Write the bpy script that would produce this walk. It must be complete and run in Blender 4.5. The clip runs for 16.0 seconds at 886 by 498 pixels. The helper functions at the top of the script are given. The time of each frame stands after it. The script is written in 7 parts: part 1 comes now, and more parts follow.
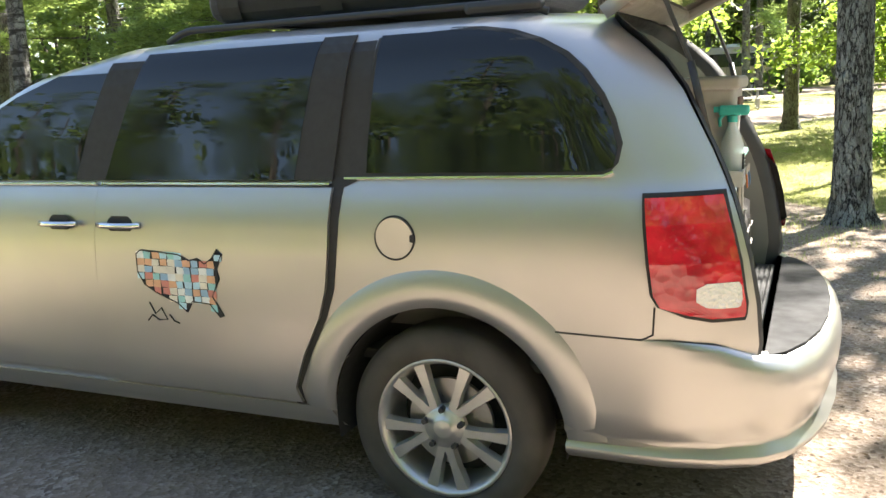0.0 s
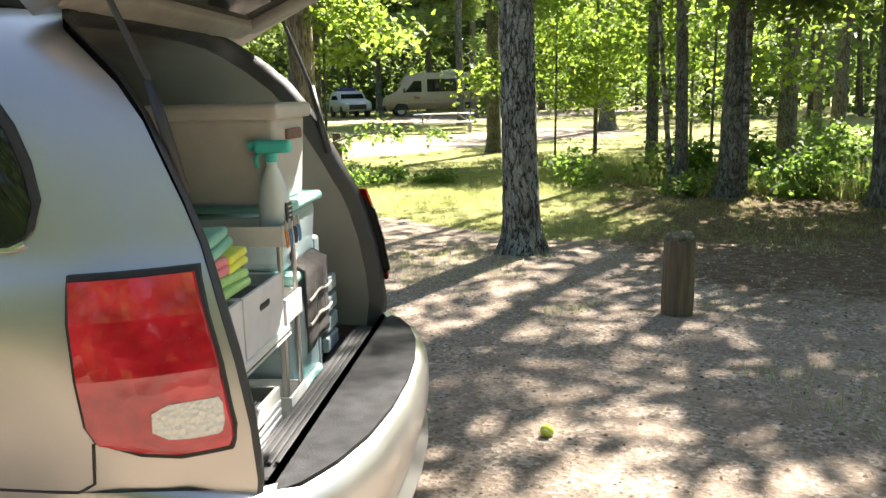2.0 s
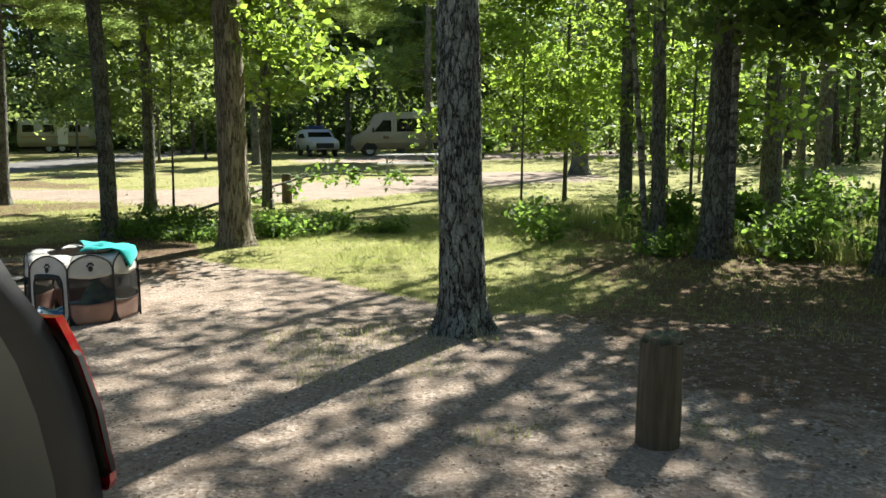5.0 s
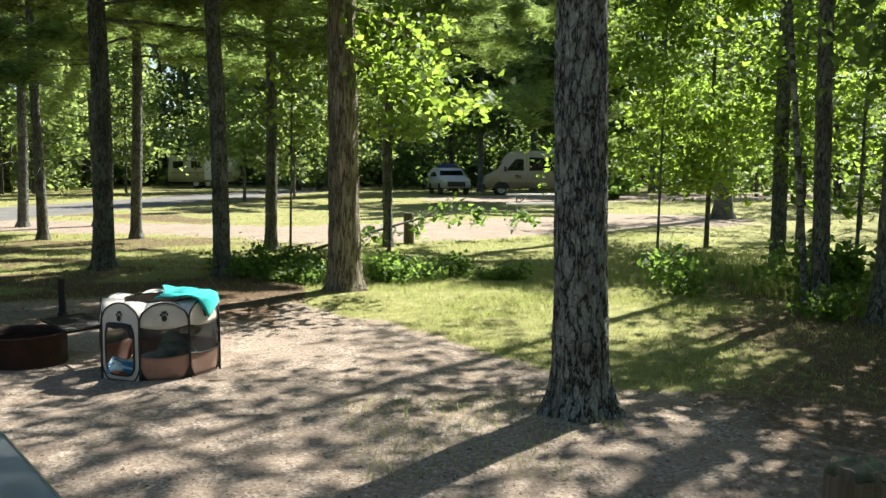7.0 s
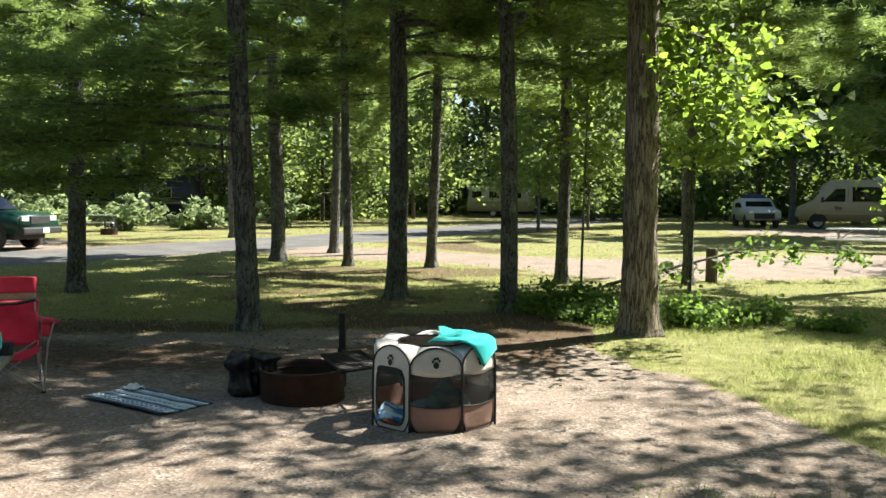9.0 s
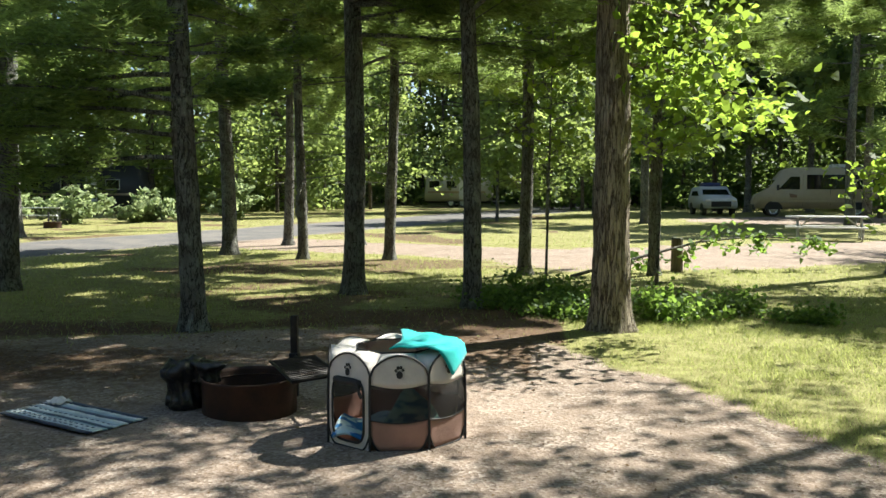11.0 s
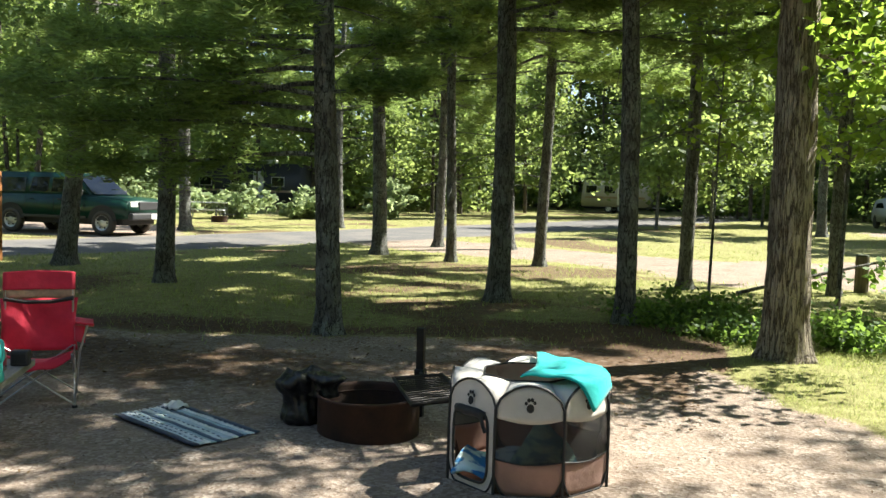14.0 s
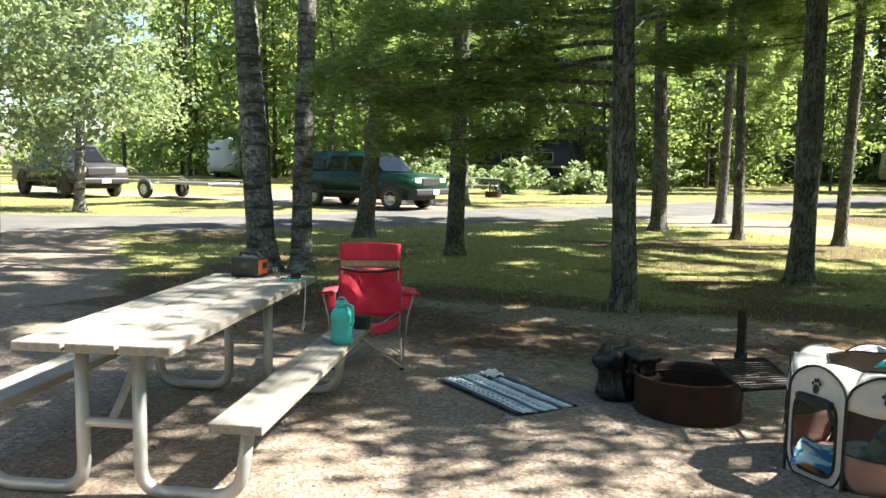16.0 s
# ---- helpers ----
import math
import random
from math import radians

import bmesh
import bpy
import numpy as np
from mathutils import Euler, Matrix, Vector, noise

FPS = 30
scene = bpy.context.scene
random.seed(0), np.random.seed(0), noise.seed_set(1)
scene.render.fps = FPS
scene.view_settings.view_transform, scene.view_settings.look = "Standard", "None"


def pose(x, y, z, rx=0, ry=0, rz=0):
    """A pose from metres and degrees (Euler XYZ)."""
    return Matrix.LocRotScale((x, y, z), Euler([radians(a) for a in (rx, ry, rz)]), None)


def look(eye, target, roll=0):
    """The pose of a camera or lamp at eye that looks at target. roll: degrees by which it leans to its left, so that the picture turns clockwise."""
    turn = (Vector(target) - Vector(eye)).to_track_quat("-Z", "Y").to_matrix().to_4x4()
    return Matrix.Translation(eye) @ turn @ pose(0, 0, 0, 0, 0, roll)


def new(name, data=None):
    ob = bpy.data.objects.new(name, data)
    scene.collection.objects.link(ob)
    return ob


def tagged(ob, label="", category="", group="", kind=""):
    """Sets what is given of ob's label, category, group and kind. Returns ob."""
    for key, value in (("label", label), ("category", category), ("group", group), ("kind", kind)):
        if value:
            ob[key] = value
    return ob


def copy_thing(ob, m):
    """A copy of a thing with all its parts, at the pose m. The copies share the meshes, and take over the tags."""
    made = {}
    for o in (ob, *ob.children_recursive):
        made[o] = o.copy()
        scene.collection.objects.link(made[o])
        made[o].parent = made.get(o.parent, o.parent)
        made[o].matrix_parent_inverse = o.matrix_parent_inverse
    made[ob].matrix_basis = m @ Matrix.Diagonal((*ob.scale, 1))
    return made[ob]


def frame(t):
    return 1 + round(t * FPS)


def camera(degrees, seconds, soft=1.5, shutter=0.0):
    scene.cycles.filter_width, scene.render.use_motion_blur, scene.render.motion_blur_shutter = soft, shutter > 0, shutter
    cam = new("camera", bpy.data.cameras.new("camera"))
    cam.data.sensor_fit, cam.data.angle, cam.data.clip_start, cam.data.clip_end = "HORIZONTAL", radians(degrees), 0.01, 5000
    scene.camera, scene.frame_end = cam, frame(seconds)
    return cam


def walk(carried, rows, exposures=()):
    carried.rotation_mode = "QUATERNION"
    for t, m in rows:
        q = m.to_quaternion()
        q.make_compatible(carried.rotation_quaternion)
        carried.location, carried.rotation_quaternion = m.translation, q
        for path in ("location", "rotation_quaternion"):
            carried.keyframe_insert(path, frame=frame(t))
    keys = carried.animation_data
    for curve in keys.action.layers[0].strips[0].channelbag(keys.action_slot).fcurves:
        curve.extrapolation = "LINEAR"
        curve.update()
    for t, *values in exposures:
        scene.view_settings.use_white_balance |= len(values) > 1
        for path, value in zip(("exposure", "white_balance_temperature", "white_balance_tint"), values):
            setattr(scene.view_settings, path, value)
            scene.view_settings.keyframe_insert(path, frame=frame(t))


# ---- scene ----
cam = camera(55.3, 16.0)
METRES, EYE, TILT, LEAN, TURN = 6.8, 1.58, -0.3, 0.0, 0.0
ROWS = [
    (0.0, 0.0, 0.0, 0.0, -0.52, -10.62, 2.76),
    (0.5, 0.029, 0.0263, 0.0012, -7.36, -10.85, 2.97),
    (1.0, 0.0627, 0.0495, 0.0003, -12.73, -10.55, 2.94),
    (1.5, 0.1008, 0.0733, 0.0012, -15.08, -10.46, 2.01),
    (2.0, 0.1269, 0.1083, -0.0012, -17.92, -9.96, 1.63),
    (2.5, 0.1467, 0.1454, 0.0002, -19.06, -9.07, 1.33),
    (3.0, 0.1742, 0.183, -0.0007, -19.22, -8.51, 1.01),
    (3.5, 0.1995, 0.2197, -0.0029, -19.28, -8.51, 0.99),
    (6.0, 0.3013, 0.4035, 0.0018, -18.61, -5.52, -0.26),
    (6.5, 0.3195, 0.4409, 0.0016, -12.08, -4.79, -0.16),
    (7.0, 0.333, 0.4728, 0.0013, -10.39, -4.69, -0.11),
    (7.5, 0.3348, 0.5139, 0.0008, -9.99, -4.7, 0.05),
    (8.0, 0.3351, 0.545, 0.0032, -5.16, -4.75, 0.71),
    (8.5, 0.3439, 0.5833, 0.006, 4.08, -3.33, 0.22),
    (9.0, 0.3395, 0.6084, 0.0061, 9.35, -2.78, -0.48),
    (11.5, 0.3098, 0.7297, 0.0057, 4.28, -3.87, -0.06),
    (12.0, 0.3021, 0.7572, 0.0067, 2.1, -4.25, -0.05),
    (12.5, 0.304, 0.7812, 0.0058, 1.74, -4.28, -0.04),
    (13.0, 0.3148, 0.8005, 0.0086, 3.9, -3.68, -0.67),
    (13.5, 0.3192, 0.809, 0.0075, 10.63, -3.0, -1.3),
    (14.0, 0.3151, 0.8105, 0.0059, 16.99, -3.38, -1.62),
    (14.5, 0.3073, 0.8088, 0.007, 24.48, -3.31, -1.57),
    (15.0, 0.2968, 0.8019, 0.0068, 28.96, -3.34, -1.58),
    (15.5, 0.2794, 0.7921, 0.007, 32.5, -4.41, -1.33),
    (16.0, 0.2657, 0.7848, 0.006, 34.59, -5.49, -1.11),
]
walk(cam, [(t, pose(0, 0, EYE, TILT, LEAN, TURN) @ pose(METRES * x, METRES * y, METRES * z, 90 + pitch, roll, yaw)) for t, x, y, z, yaw, pitch, roll in ROWS],
     exposures=[(0.0, 3.05, 6700, 9), (1.2, 2.72, 6700, 9), (2.6, 2.62, 6800, 9), (3.0, 2.58, 6800, 8), (3.5, 1.95, 6400, 5), (6.0, 1.76, 6400, 5), (13.5, 1.68, 6400, 5), (14.4, 2.13, 6500, 5), (16.0, 2.28, 6500, 5)])

# ---------------------------------------------------------------- light
SUN_DIR = Vector((0.72, 0.62, 0.0)).normalized()
SUN_EL = radians(47)
world = bpy.data.worlds.new("world")
scene.world = world
world.use_nodes = True
wn = world.node_tree.nodes
sky = wn.new("ShaderNodeTexSky")
sky.sky_type, sky.sun_disc = "NISHITA", False
sky.sun_elevation, sky.sun_rotation = SUN_EL, math.atan2(SUN_DIR.x, SUN_DIR.y)
world.node_tree.links.new(sky.outputs[0], wn["Background"].inputs[0])
wn["Background"].inputs[1].default_value = 0.056
sun = new("sun", bpy.data.lights.new("sun", "SUN"))
sun.data.energy, sun.data.angle, sun.data.color = 5.0, radians(0.6), (1.0, 0.945, 0.865)
sun_way = Vector((SUN_DIR.x * math.cos(SUN_EL), SUN_DIR.y * math.cos(SUN_EL), math.sin(SUN_EL)))
sun.matrix_world = look(sun_way * 60, (0, 0, 0))

# ---------------------------------------------------------------- helpers


def ground_z(x, y):
    """The ground is level round the site and climbs gently beyond it."""
    d = max(0.0, y - 20.0)
    return 0.012 * d * d / (d + 4.0)


def mesh_of(name, verts, faces, mat=None, smooth=False):
    me = bpy.data.meshes.new(name)
    me.from_pydata([tuple(v) for v in verts], [], [tuple(f) for f in faces])
    if mat:
        me.materials.append(mat)
    if smooth:
        me.polygons.foreach_set("use_smooth", [True] * len(me.polygons))
    me.update()
    return me


def quads_mesh(name, pts, mat):
    """pts: array (n, k, 3) of n separate k-cornered leaves."""
    n, k, _ = pts.shape
    me = bpy.data.meshes.new(name)
    me.vertices.add(n * k)
    me.vertices.foreach_set("co", pts.reshape(-1).astype(np.float32))
    me.loops.add(n * k)
    me.loops.foreach_set("vertex_index", np.arange(n * k, dtype=np.int32))
    me.polygons.add(n)
    me.polygons.foreach_set("loop_start", np.arange(0, n * k, k, dtype=np.int32))
    me.polygons.foreach_set("loop_total", np.full(n, k, dtype=np.int32))
    me.materials.append(mat)
    me.update(calc_edges=True)
    return me


def part(name, bm, mat, parent, label="", smooth=False):
    me = bpy.data.meshes.new(name)
    bm.to_mesh(me)
    bm.free()
    me.materials.append(mat)
    if smooth:
        me.polygons.foreach_set("use_smooth", [True] * len(me.polygons))
    ob = new(name, me)
    ob.parent = parent
    if label:
        ob["label"] = label
    return ob


def part_mesh(name, me, parent, label=""):
    ob = new(name, me)
    ob.parent = parent
    if label:
        ob["label"] = label
    return ob


def thing(name, m, label, category, group="", kind=""):
    ob = new(name)
    ob.empty_display_size = 0.1
    ob.matrix_basis = m
    return tagged(ob, label, category, group, kind)


def box_bm(sx, sy, sz, c=(0, 0, 0), bevel=0.0, seg=2, taper=1.0, m=None):
    """A box with rounded edges, middle at c; taper scales its bottom."""
    bm = bmesh.new()
    bmesh.ops.create_cube(bm, size=1)
    for v in bm.verts:
        k = taper if v.co.z < 0 else 1
        v.co = Vector((v.co.x * sx * k, v.co.y * sy * k, v.co.z * sz))
    if bevel:
        bmesh.ops.bevel(bm, geom=bm.edges[:], offset=bevel, segments=seg, affect="EDGES", profile=0.5)
    bmesh.ops.translate(bm, verts=bm.verts, vec=c)
    if m is not None:
        bm.transform(m)
    return bm


def cyl_bm(r, h, c=(0, 0, 0), seg=20, r2=None, m=None, bevel=0.0):
    bm = bmesh.new()
    bmesh.ops.create_cone(bm, cap_ends=True, segments=seg, radius1=r, radius2=r if r2 is None else r2, depth=h)
    if bevel:
        es = [e for e in bm.edges if abs(e.verts[0].co.z - e.verts[1].co.z) < 1e-6]
        bmesh.ops.bevel(bm, geom=es, offset=bevel, segments=2, affect="EDGES")
    bmesh.ops.translate(bm, verts=bm.verts, vec=c)
    if m is not None:
        bm.transform(m)
    return bm


def lathe_bm(profile, seg=28, c=(0, 0, 0), cap=True):
    """profile: (radius, height) pairs turned round z."""
    bm = bmesh.new()
    rings = []
    for r, z in profile:
        rings.append([bm.verts.new((c[0] + r * math.cos(2 * math.pi * i / seg), c[1] + r * math.sin(2 * math.pi * i / seg), c[2] + z)) for i in range(seg)])
    for a, b in zip(rings, rings[1:]):
        for i in range(seg):
            bm.faces.new((a[i], a[(i + 1) % seg], b[(i + 1) % seg], b[i]))
    for ring, flip in ((rings[0], True), (rings[-1], False)):
        if cap and profile[0 if flip else -1][0] > 0.001:
            bm.faces.new(list(reversed(ring)) if flip else ring)
    return bm


def tube_bm(pts, r, seg=10, r2=None, bm=None):
    """A round bar through pts; its thickness runs from r to r2."""
    bm = bm or bmesh.new()
    pts = [Vector(p) for p in pts]
    rings, up = [], Vector((0.123, 0.31, 0.94))
    for i, p in enumerate(pts):
        d = (pts[min(i + 1, len(pts) - 1)] - pts[max(i - 1, 0)]).normalized()
        a = d.cross(up)
        if a.length < 0.05:
            a = d.cross(Vector((1, 0, 0)))
        a.normalize()
        b = d.cross(a).normalized()
        k = i / max(1, len(pts) - 1)
        rr = r if r2 is None else r + (r2 - r) * k
        rings.append([bm.verts.new(p + rr * (a * math.cos(2 * math.pi * j / seg) + b * math.sin(2 * math.pi * j / seg))) for j in range(seg)])
    for A, B in zip(rings, rings[1:]):
        for j in range(seg):
            bm.faces.new((A[j], A[(j + 1) % seg], B[(j + 1) % seg], B[j]))
    bm.faces.new(list(reversed(rings[0])))
    bm.faces.new(rings[-1])
    return bm


def bend(pts, r=0.1, n=5):
    """The line through pts with its corners rounded."""
    pts = [Vector(p) for p in pts]
    out = [pts[0]]
    for a, b, c in zip(pts, pts[1:], pts[2:]):
        u, v = (a - b), (c - b)
        k = min(r, u.length * 0.49, v.length * 0.49)
        p, q = b + u.normalized() * k, b + v.normalized() * k
        for i in range(n + 1):
            s = i / n
            out.append(p * (1 - s) ** 2 + b * 2 * s * (1 - s) + q * s * s)
    out.append(pts[-1])
    return out


def poly_bm(pts, thick, way):
    """A flat plate with outline pts, thickened along way."""
    bm = bmesh.new()
    f = bm.faces.new([bm.verts.new(p) for p in pts])
    r = bmesh.ops.extrude_face_region(bm, geom=[f])
    bmesh.ops.translate(bm, verts=[g for g in r["geom"] if isinstance(g, bmesh.types.BMVert)], vec=Vector(way) * thick)
    bmesh.ops.recalc_face_normals(bm, faces=bm.faces[:])
    bmesh.ops.triangulate(bm, faces=[f for f in bm.faces if len(f.verts) > 4])
    return bm


def fbm(x, y, z=0.0, s=1.0, o=3):
    return noise.fractal(Vector((x * s, y * s, z * s)), 1.0, 2.0, o)


# ---------------------------------------------------------------- materials


class Mat:
    """A node material on a Principled shader, with short calls for its usual layers."""

    def __init__(self, name, colour=(0.5, 0.5, 0.5), rough=0.6, metal=0.0, spec=0.5):
        self.m = bpy.data.materials.new(name)
        self.m.use_nodes = True
        self.n, self.l = self.m.node_tree.nodes, self.m.node_tree.links
        self.b = self.n["Principled BSDF"]
        self.set("Base Color", (*colour, 1)), self.set("Roughness", rough), self.set("Metallic", metal), self.set("Specular IOR Level", spec)

    def set(self, key, v):
        self.b.inputs[key].default_value = v
        return self

    def node(self, kind, **props):
        n = self.n.new("ShaderNode" + kind)
        for k, v in props.items():
            if k == "operation":
                n.operation = v
            elif k == "data_type":
                n.data_type = v
            elif k == "blend_type":
                n.blend_type = v
            elif k == "attribute_name":
                n.attribute_name = v
            elif k == "feature":
                n.feature = v
        return n

    def coords(self, scale=(1, 1, 1), space="Object"):
        t, m = self.node("TexCoord"), self.node("Mapping")
        self.l.new(t.outputs[space], m.inputs[0])
        m.inputs["Scale"].default_value = scale
        return m.outputs[0]

    def noise(self, scale, detail=4, rough=0.55, stretch=(1, 1, 1), space="Object"):
        n = self.node("TexNoise")
        self.l.new(self.coords(stretch, space), n.inputs["Vector"])
        n.inputs["Scale"].default_value, n.inputs["Detail"].default_value, n.inputs["Roughness"].default_value = scale, detail, rough
        return n.outputs[0]

    def voronoi(self, scale, stretch=(1, 1, 1), feature="F1", space="Object", out="Distance", warp=0.0):
        n = self.node("TexVoronoi", feature=feature)
        vec = self.coords(stretch, space)
        if warp:
            w, mul, add = self.node("TexNoise"), self.node("VectorMath", operation="MULTIPLY"), self.node("VectorMath", operation="ADD")
            w.inputs["Scale"].default_value, w.inputs["Detail"].default_value = scale * 0.9, 4
            self.l.new(vec, w.inputs["Vector"]), self.l.new(w.outputs["Color"], mul.inputs[0])
            mul.inputs[1].default_value = (warp, warp, warp)
            self.l.new(vec, add.inputs[0]), self.l.new(mul.outputs[0], add.inputs[1])
            vec = add.outputs[0]
        self.l.new(vec, n.inputs["Vector"])
        n.inputs["Scale"].default_value = scale
        return n.outputs[out]

    def ramp(self, src, stops):
        r = self.node("ValToRGB")
        e = r.color_ramp.elements
        while len(e) < len(stops):
            e.new(0.5)
        for el, (p, c) in zip(e, stops):
            el.position, el.color = p, (*(c if hasattr(c, "__len__") else (c, c, c)), 1)
        self.l.new(src, r.inputs[0])
        return r.outputs[0]

    def mix(self, fac, a, b, how="MIX"):
        x = self.node("Mix", data_type="RGBA", blend_type=how)
        for sock, v in ((x.inputs[0], fac), (x.inputs[6], a), (x.inputs[7], b)):
            if isinstance(v, bpy.types.NodeSocket):
                self.l.new(v, sock)
            elif hasattr(v, "__len__"):
                sock.default_value = (*v, 1)
            else:
                sock.default_value = v
        return x.outputs[2]

    def math(self, op, a, b=0.5):
        x = self.node("Math", operation=op)
        for sock, v in ((x.inputs[0], a), (x.inputs[1], b)):
            if isinstance(v, bpy.types.NodeSocket):
                self.l.new(v, sock)
            else:
                sock.default_value = v
        return x.outputs[0]

    def colour(self, src):
        self.l.new(src, self.b.inputs["Base Color"])
        return self

    def rough(self, src):
        self.l.new(src, self.b.inputs["Roughness"])
        return self

    def bump(self, src, strength=0.4, dist=0.01):
        b = self.node("Bump")
        b.inputs["Strength"].default_value, b.inputs["Distance"].default_value = strength, dist
        self.l.new(src, b.inputs["Height"])
        old = self.b.inputs["Normal"]
        if old.links:
            self.l.new(old.links[0].from_socket, b.inputs["Normal"])
        self.l.new(b.outputs[0], old)
        return self

    def random(self, island=True):
        return self.node("NewGeometry").outputs["Random Per Island"] if island else self.node("ObjectInfo").outputs["Random"]


def plain(name, colour, rough=0.6, metal=0.0, var=0.12, scale=18.0, bump=0.15, spec=0.5, grain=160.0):
    """A painted or moulded surface with soft stains and fine grain."""
    m = Mat(name, colour, rough, metal, spec)
    big, fine = m.noise(scale, 5), m.noise(grain, 3)
    dark, light = [c * (1 - var) for c in colour], [min(1, c * (1 + var)) for c in colour]
    m.colour(m.mix(m.ramp(big, [(0.3, 0.0), (0.7, 1.0)]), dark, light))
    m.rough(m.ramp(m.noise(scale * 2, 4), [(0.3, max(0, rough - 0.08)), (0.7, min(1, rough + 0.1))]))
    if bump:
        m.bump(fine, bump, 0.002)
    return m.m


def cloth(name, colour, var=0.15, weave=260.0, rough=0.85):
    m = Mat(name, colour, rough)
    m.colour(m.mix(m.ramp(m.noise(9, 5), [(0.3, 0.0), (0.7, 1.0)]), [c * (1 - var) for c in colour], [min(1, c * (1 + var)) for c in colour]))
    m.bump(m.noise(weave, 2), 0.3, 0.002).bump(m.noise(14, 4), 0.5, 0.012)
    m.set("Sheen Weight", 0.15)
    return m.m


def leafy(name, dark, light, through_light, back=0.5, rough=0.58):
    """A leaf that scatters light back and lets some through."""
    m = Mat(name, light, rough, 0, 0.2)
    rnd = m.random()
    col = m.mix(rnd, dark, light)
    col = m.mix(m.ramp(m.noise(0.35, 2), [(0.35, 0.0), (0.7, 1.0)]), col, m.mix(rnd, [c * 0.75 for c in dark], dark))
    m.colour(col)
    t, mx = m.node("BsdfTranslucent"), m.node("MixShader")
    m.l.new(m.mix(rnd, [c * 0.6 for c in through_light], through_light), t.inputs[0])
    mx.inputs[0].default_value = back
    m.l.new(m.b.outputs[0], mx.inputs[1]), m.l.new(t.outputs[0], mx.inputs[2])
    m.l.new(mx.outputs[0], m.n["Material Output"].inputs[0])
    return m.m


def bark(name, dark, light, crack=7.0, depth=0.02, lichen=None, band=None, tall=0.2, gap=0.07, spread=0.5):
    """Bark: wandering upright cracks between plates that break across here and there, with lichen or dark bands."""
    m = Mat(name, light, 0.92, 0, 0.2)
    way = m.noise(crack, 5, 0.6, (1, 1, tall))
    ridge = m.ramp(m.math("ABSOLUTE", m.math("SUBTRACT", way, 0.5)), [(0.0, 0.0), (gap, 1.0)])
    across = m.ramp(m.voronoi(crack * 0.9, (1, 1, tall * 2.2), "DISTANCE_TO_EDGE", warp=1.1 / crack), [(0.0, 0.6), (0.08, 1.0)])
    fine = m.noise(crack * 5, 6, 0.7, (1, 1, 0.45))
    h = m.math("MULTIPLY", ridge, across)
    col = m.mix(m.ramp(h, [(0.08, 0.0), (0.75, 1.0)]), dark, light)
    col = m.mix(m.ramp(fine, [(0.45, 0.0), (0.7, 0.7)]), col, [c * 0.45 for c in light])
    col = m.mix(m.ramp(m.noise(1.7, 4, 0.6), [(0.45, 0.0), (0.7, 0.4)]), col, [c * 1.8 for c in dark])
    if lichen:
        spots = m.math("MULTIPLY", m.ramp(m.noise(3.1, 6, 0.68), [(spread - 0.05, 0.0), (spread + 0.06, 1.0)]), m.ramp(fine, [(0.36, 1.0), (0.6, 0.25)]))
        col = m.mix(m.math("MULTIPLY", spots, m.ramp(h, [(0.15, 0.0), (0.6, 1.0)])), col, lichen)
    if band:
        col = m.mix(m.ramp(m.noise(5.0, 5, 0.6, (0.5, 0.5, 2.6)), [(0.5, 0.0), (0.6, 1.0)]), col, band)
    m.colour(col).bump(h, 0.9, depth).bump(fine, 0.6, depth * 0.4)
    return m.m


bark_oak = bark("bark_oak", (0.026, 0.023, 0.02), (0.19, 0.185, 0.165), 15, 0.035, (0.36, 0.39, 0.345), None, 0.3, 0.06, 0.43)
bark_tan = bark("bark_tan", (0.075, 0.056, 0.042), (0.33, 0.275, 0.21), 21, 0.03, (0.35, 0.31, 0.24), None, 0.1, 0.06, 0.48)
bark_pine = bark("bark_pine", (0.032, 0.029, 0.026), (0.175, 0.165, 0.148), 19, 0.022, (0.27, 0.29, 0.255), None, 0.26, 0.055, 0.5)
bark_birch = bark("bark_birch", (0.06, 0.056, 0.052), (0.24, 0.235, 0.22), 8, 0.016, (0.47, 0.47, 0.45), (0.07, 0.064, 0.057), 0.8, 0.04, 0.53)
bark_far = bark("bark_far", (0.03, 0.024, 0.02), (0.13, 0.11, 0.09), 6, 0.02)
leaf_oak = leafy("leaf_oak", (0.04, 0.085, 0.017), (0.1, 0.18, 0.035), (0.44, 0.62, 0.09), 0.55)
leaf_far = leafy("leaf_far", (0.03, 0.06, 0.022), (0.09, 0.14, 0.045), (0.3, 0.42, 0.1), 0.42)
# lighter leaf_far whose colour carries sunlight on parts of the far woods
leaf_far_lit = leafy("leaf_far_lit", (0.055, 0.095, 0.03), (0.16, 0.23, 0.075), (0.5, 0.62, 0.18), 0.45)
leaf_bush = leafy("leaf_bush", (0.045, 0.09, 0.025), (0.12, 0.2, 0.055), (0.36, 0.55, 0.1), 0.45)
leaf_pale = leafy("leaf_pale", (0.13, 0.18, 0.08), (0.3, 0.38, 0.2), (0.55, 0.65, 0.32), 0.45)
needle = leafy("needle", (0.06, 0.1, 0.03), (0.18, 0.27, 0.09), (0.46, 0.6, 0.17), 0.5, 0.5)
grass_mat = leafy("grass_blades", (0.17, 0.2, 0.06), (0.34, 0.38, 0.14), (0.55, 0.6, 0.2), 0.45, 0.6)
litter_mat = leafy("litter", (0.09, 0.055, 0.03), (0.26, 0.17, 0.09), (0.2, 0.12, 0.05), 0.2, 0.8)

# ---------------------------------------------------------------- ground


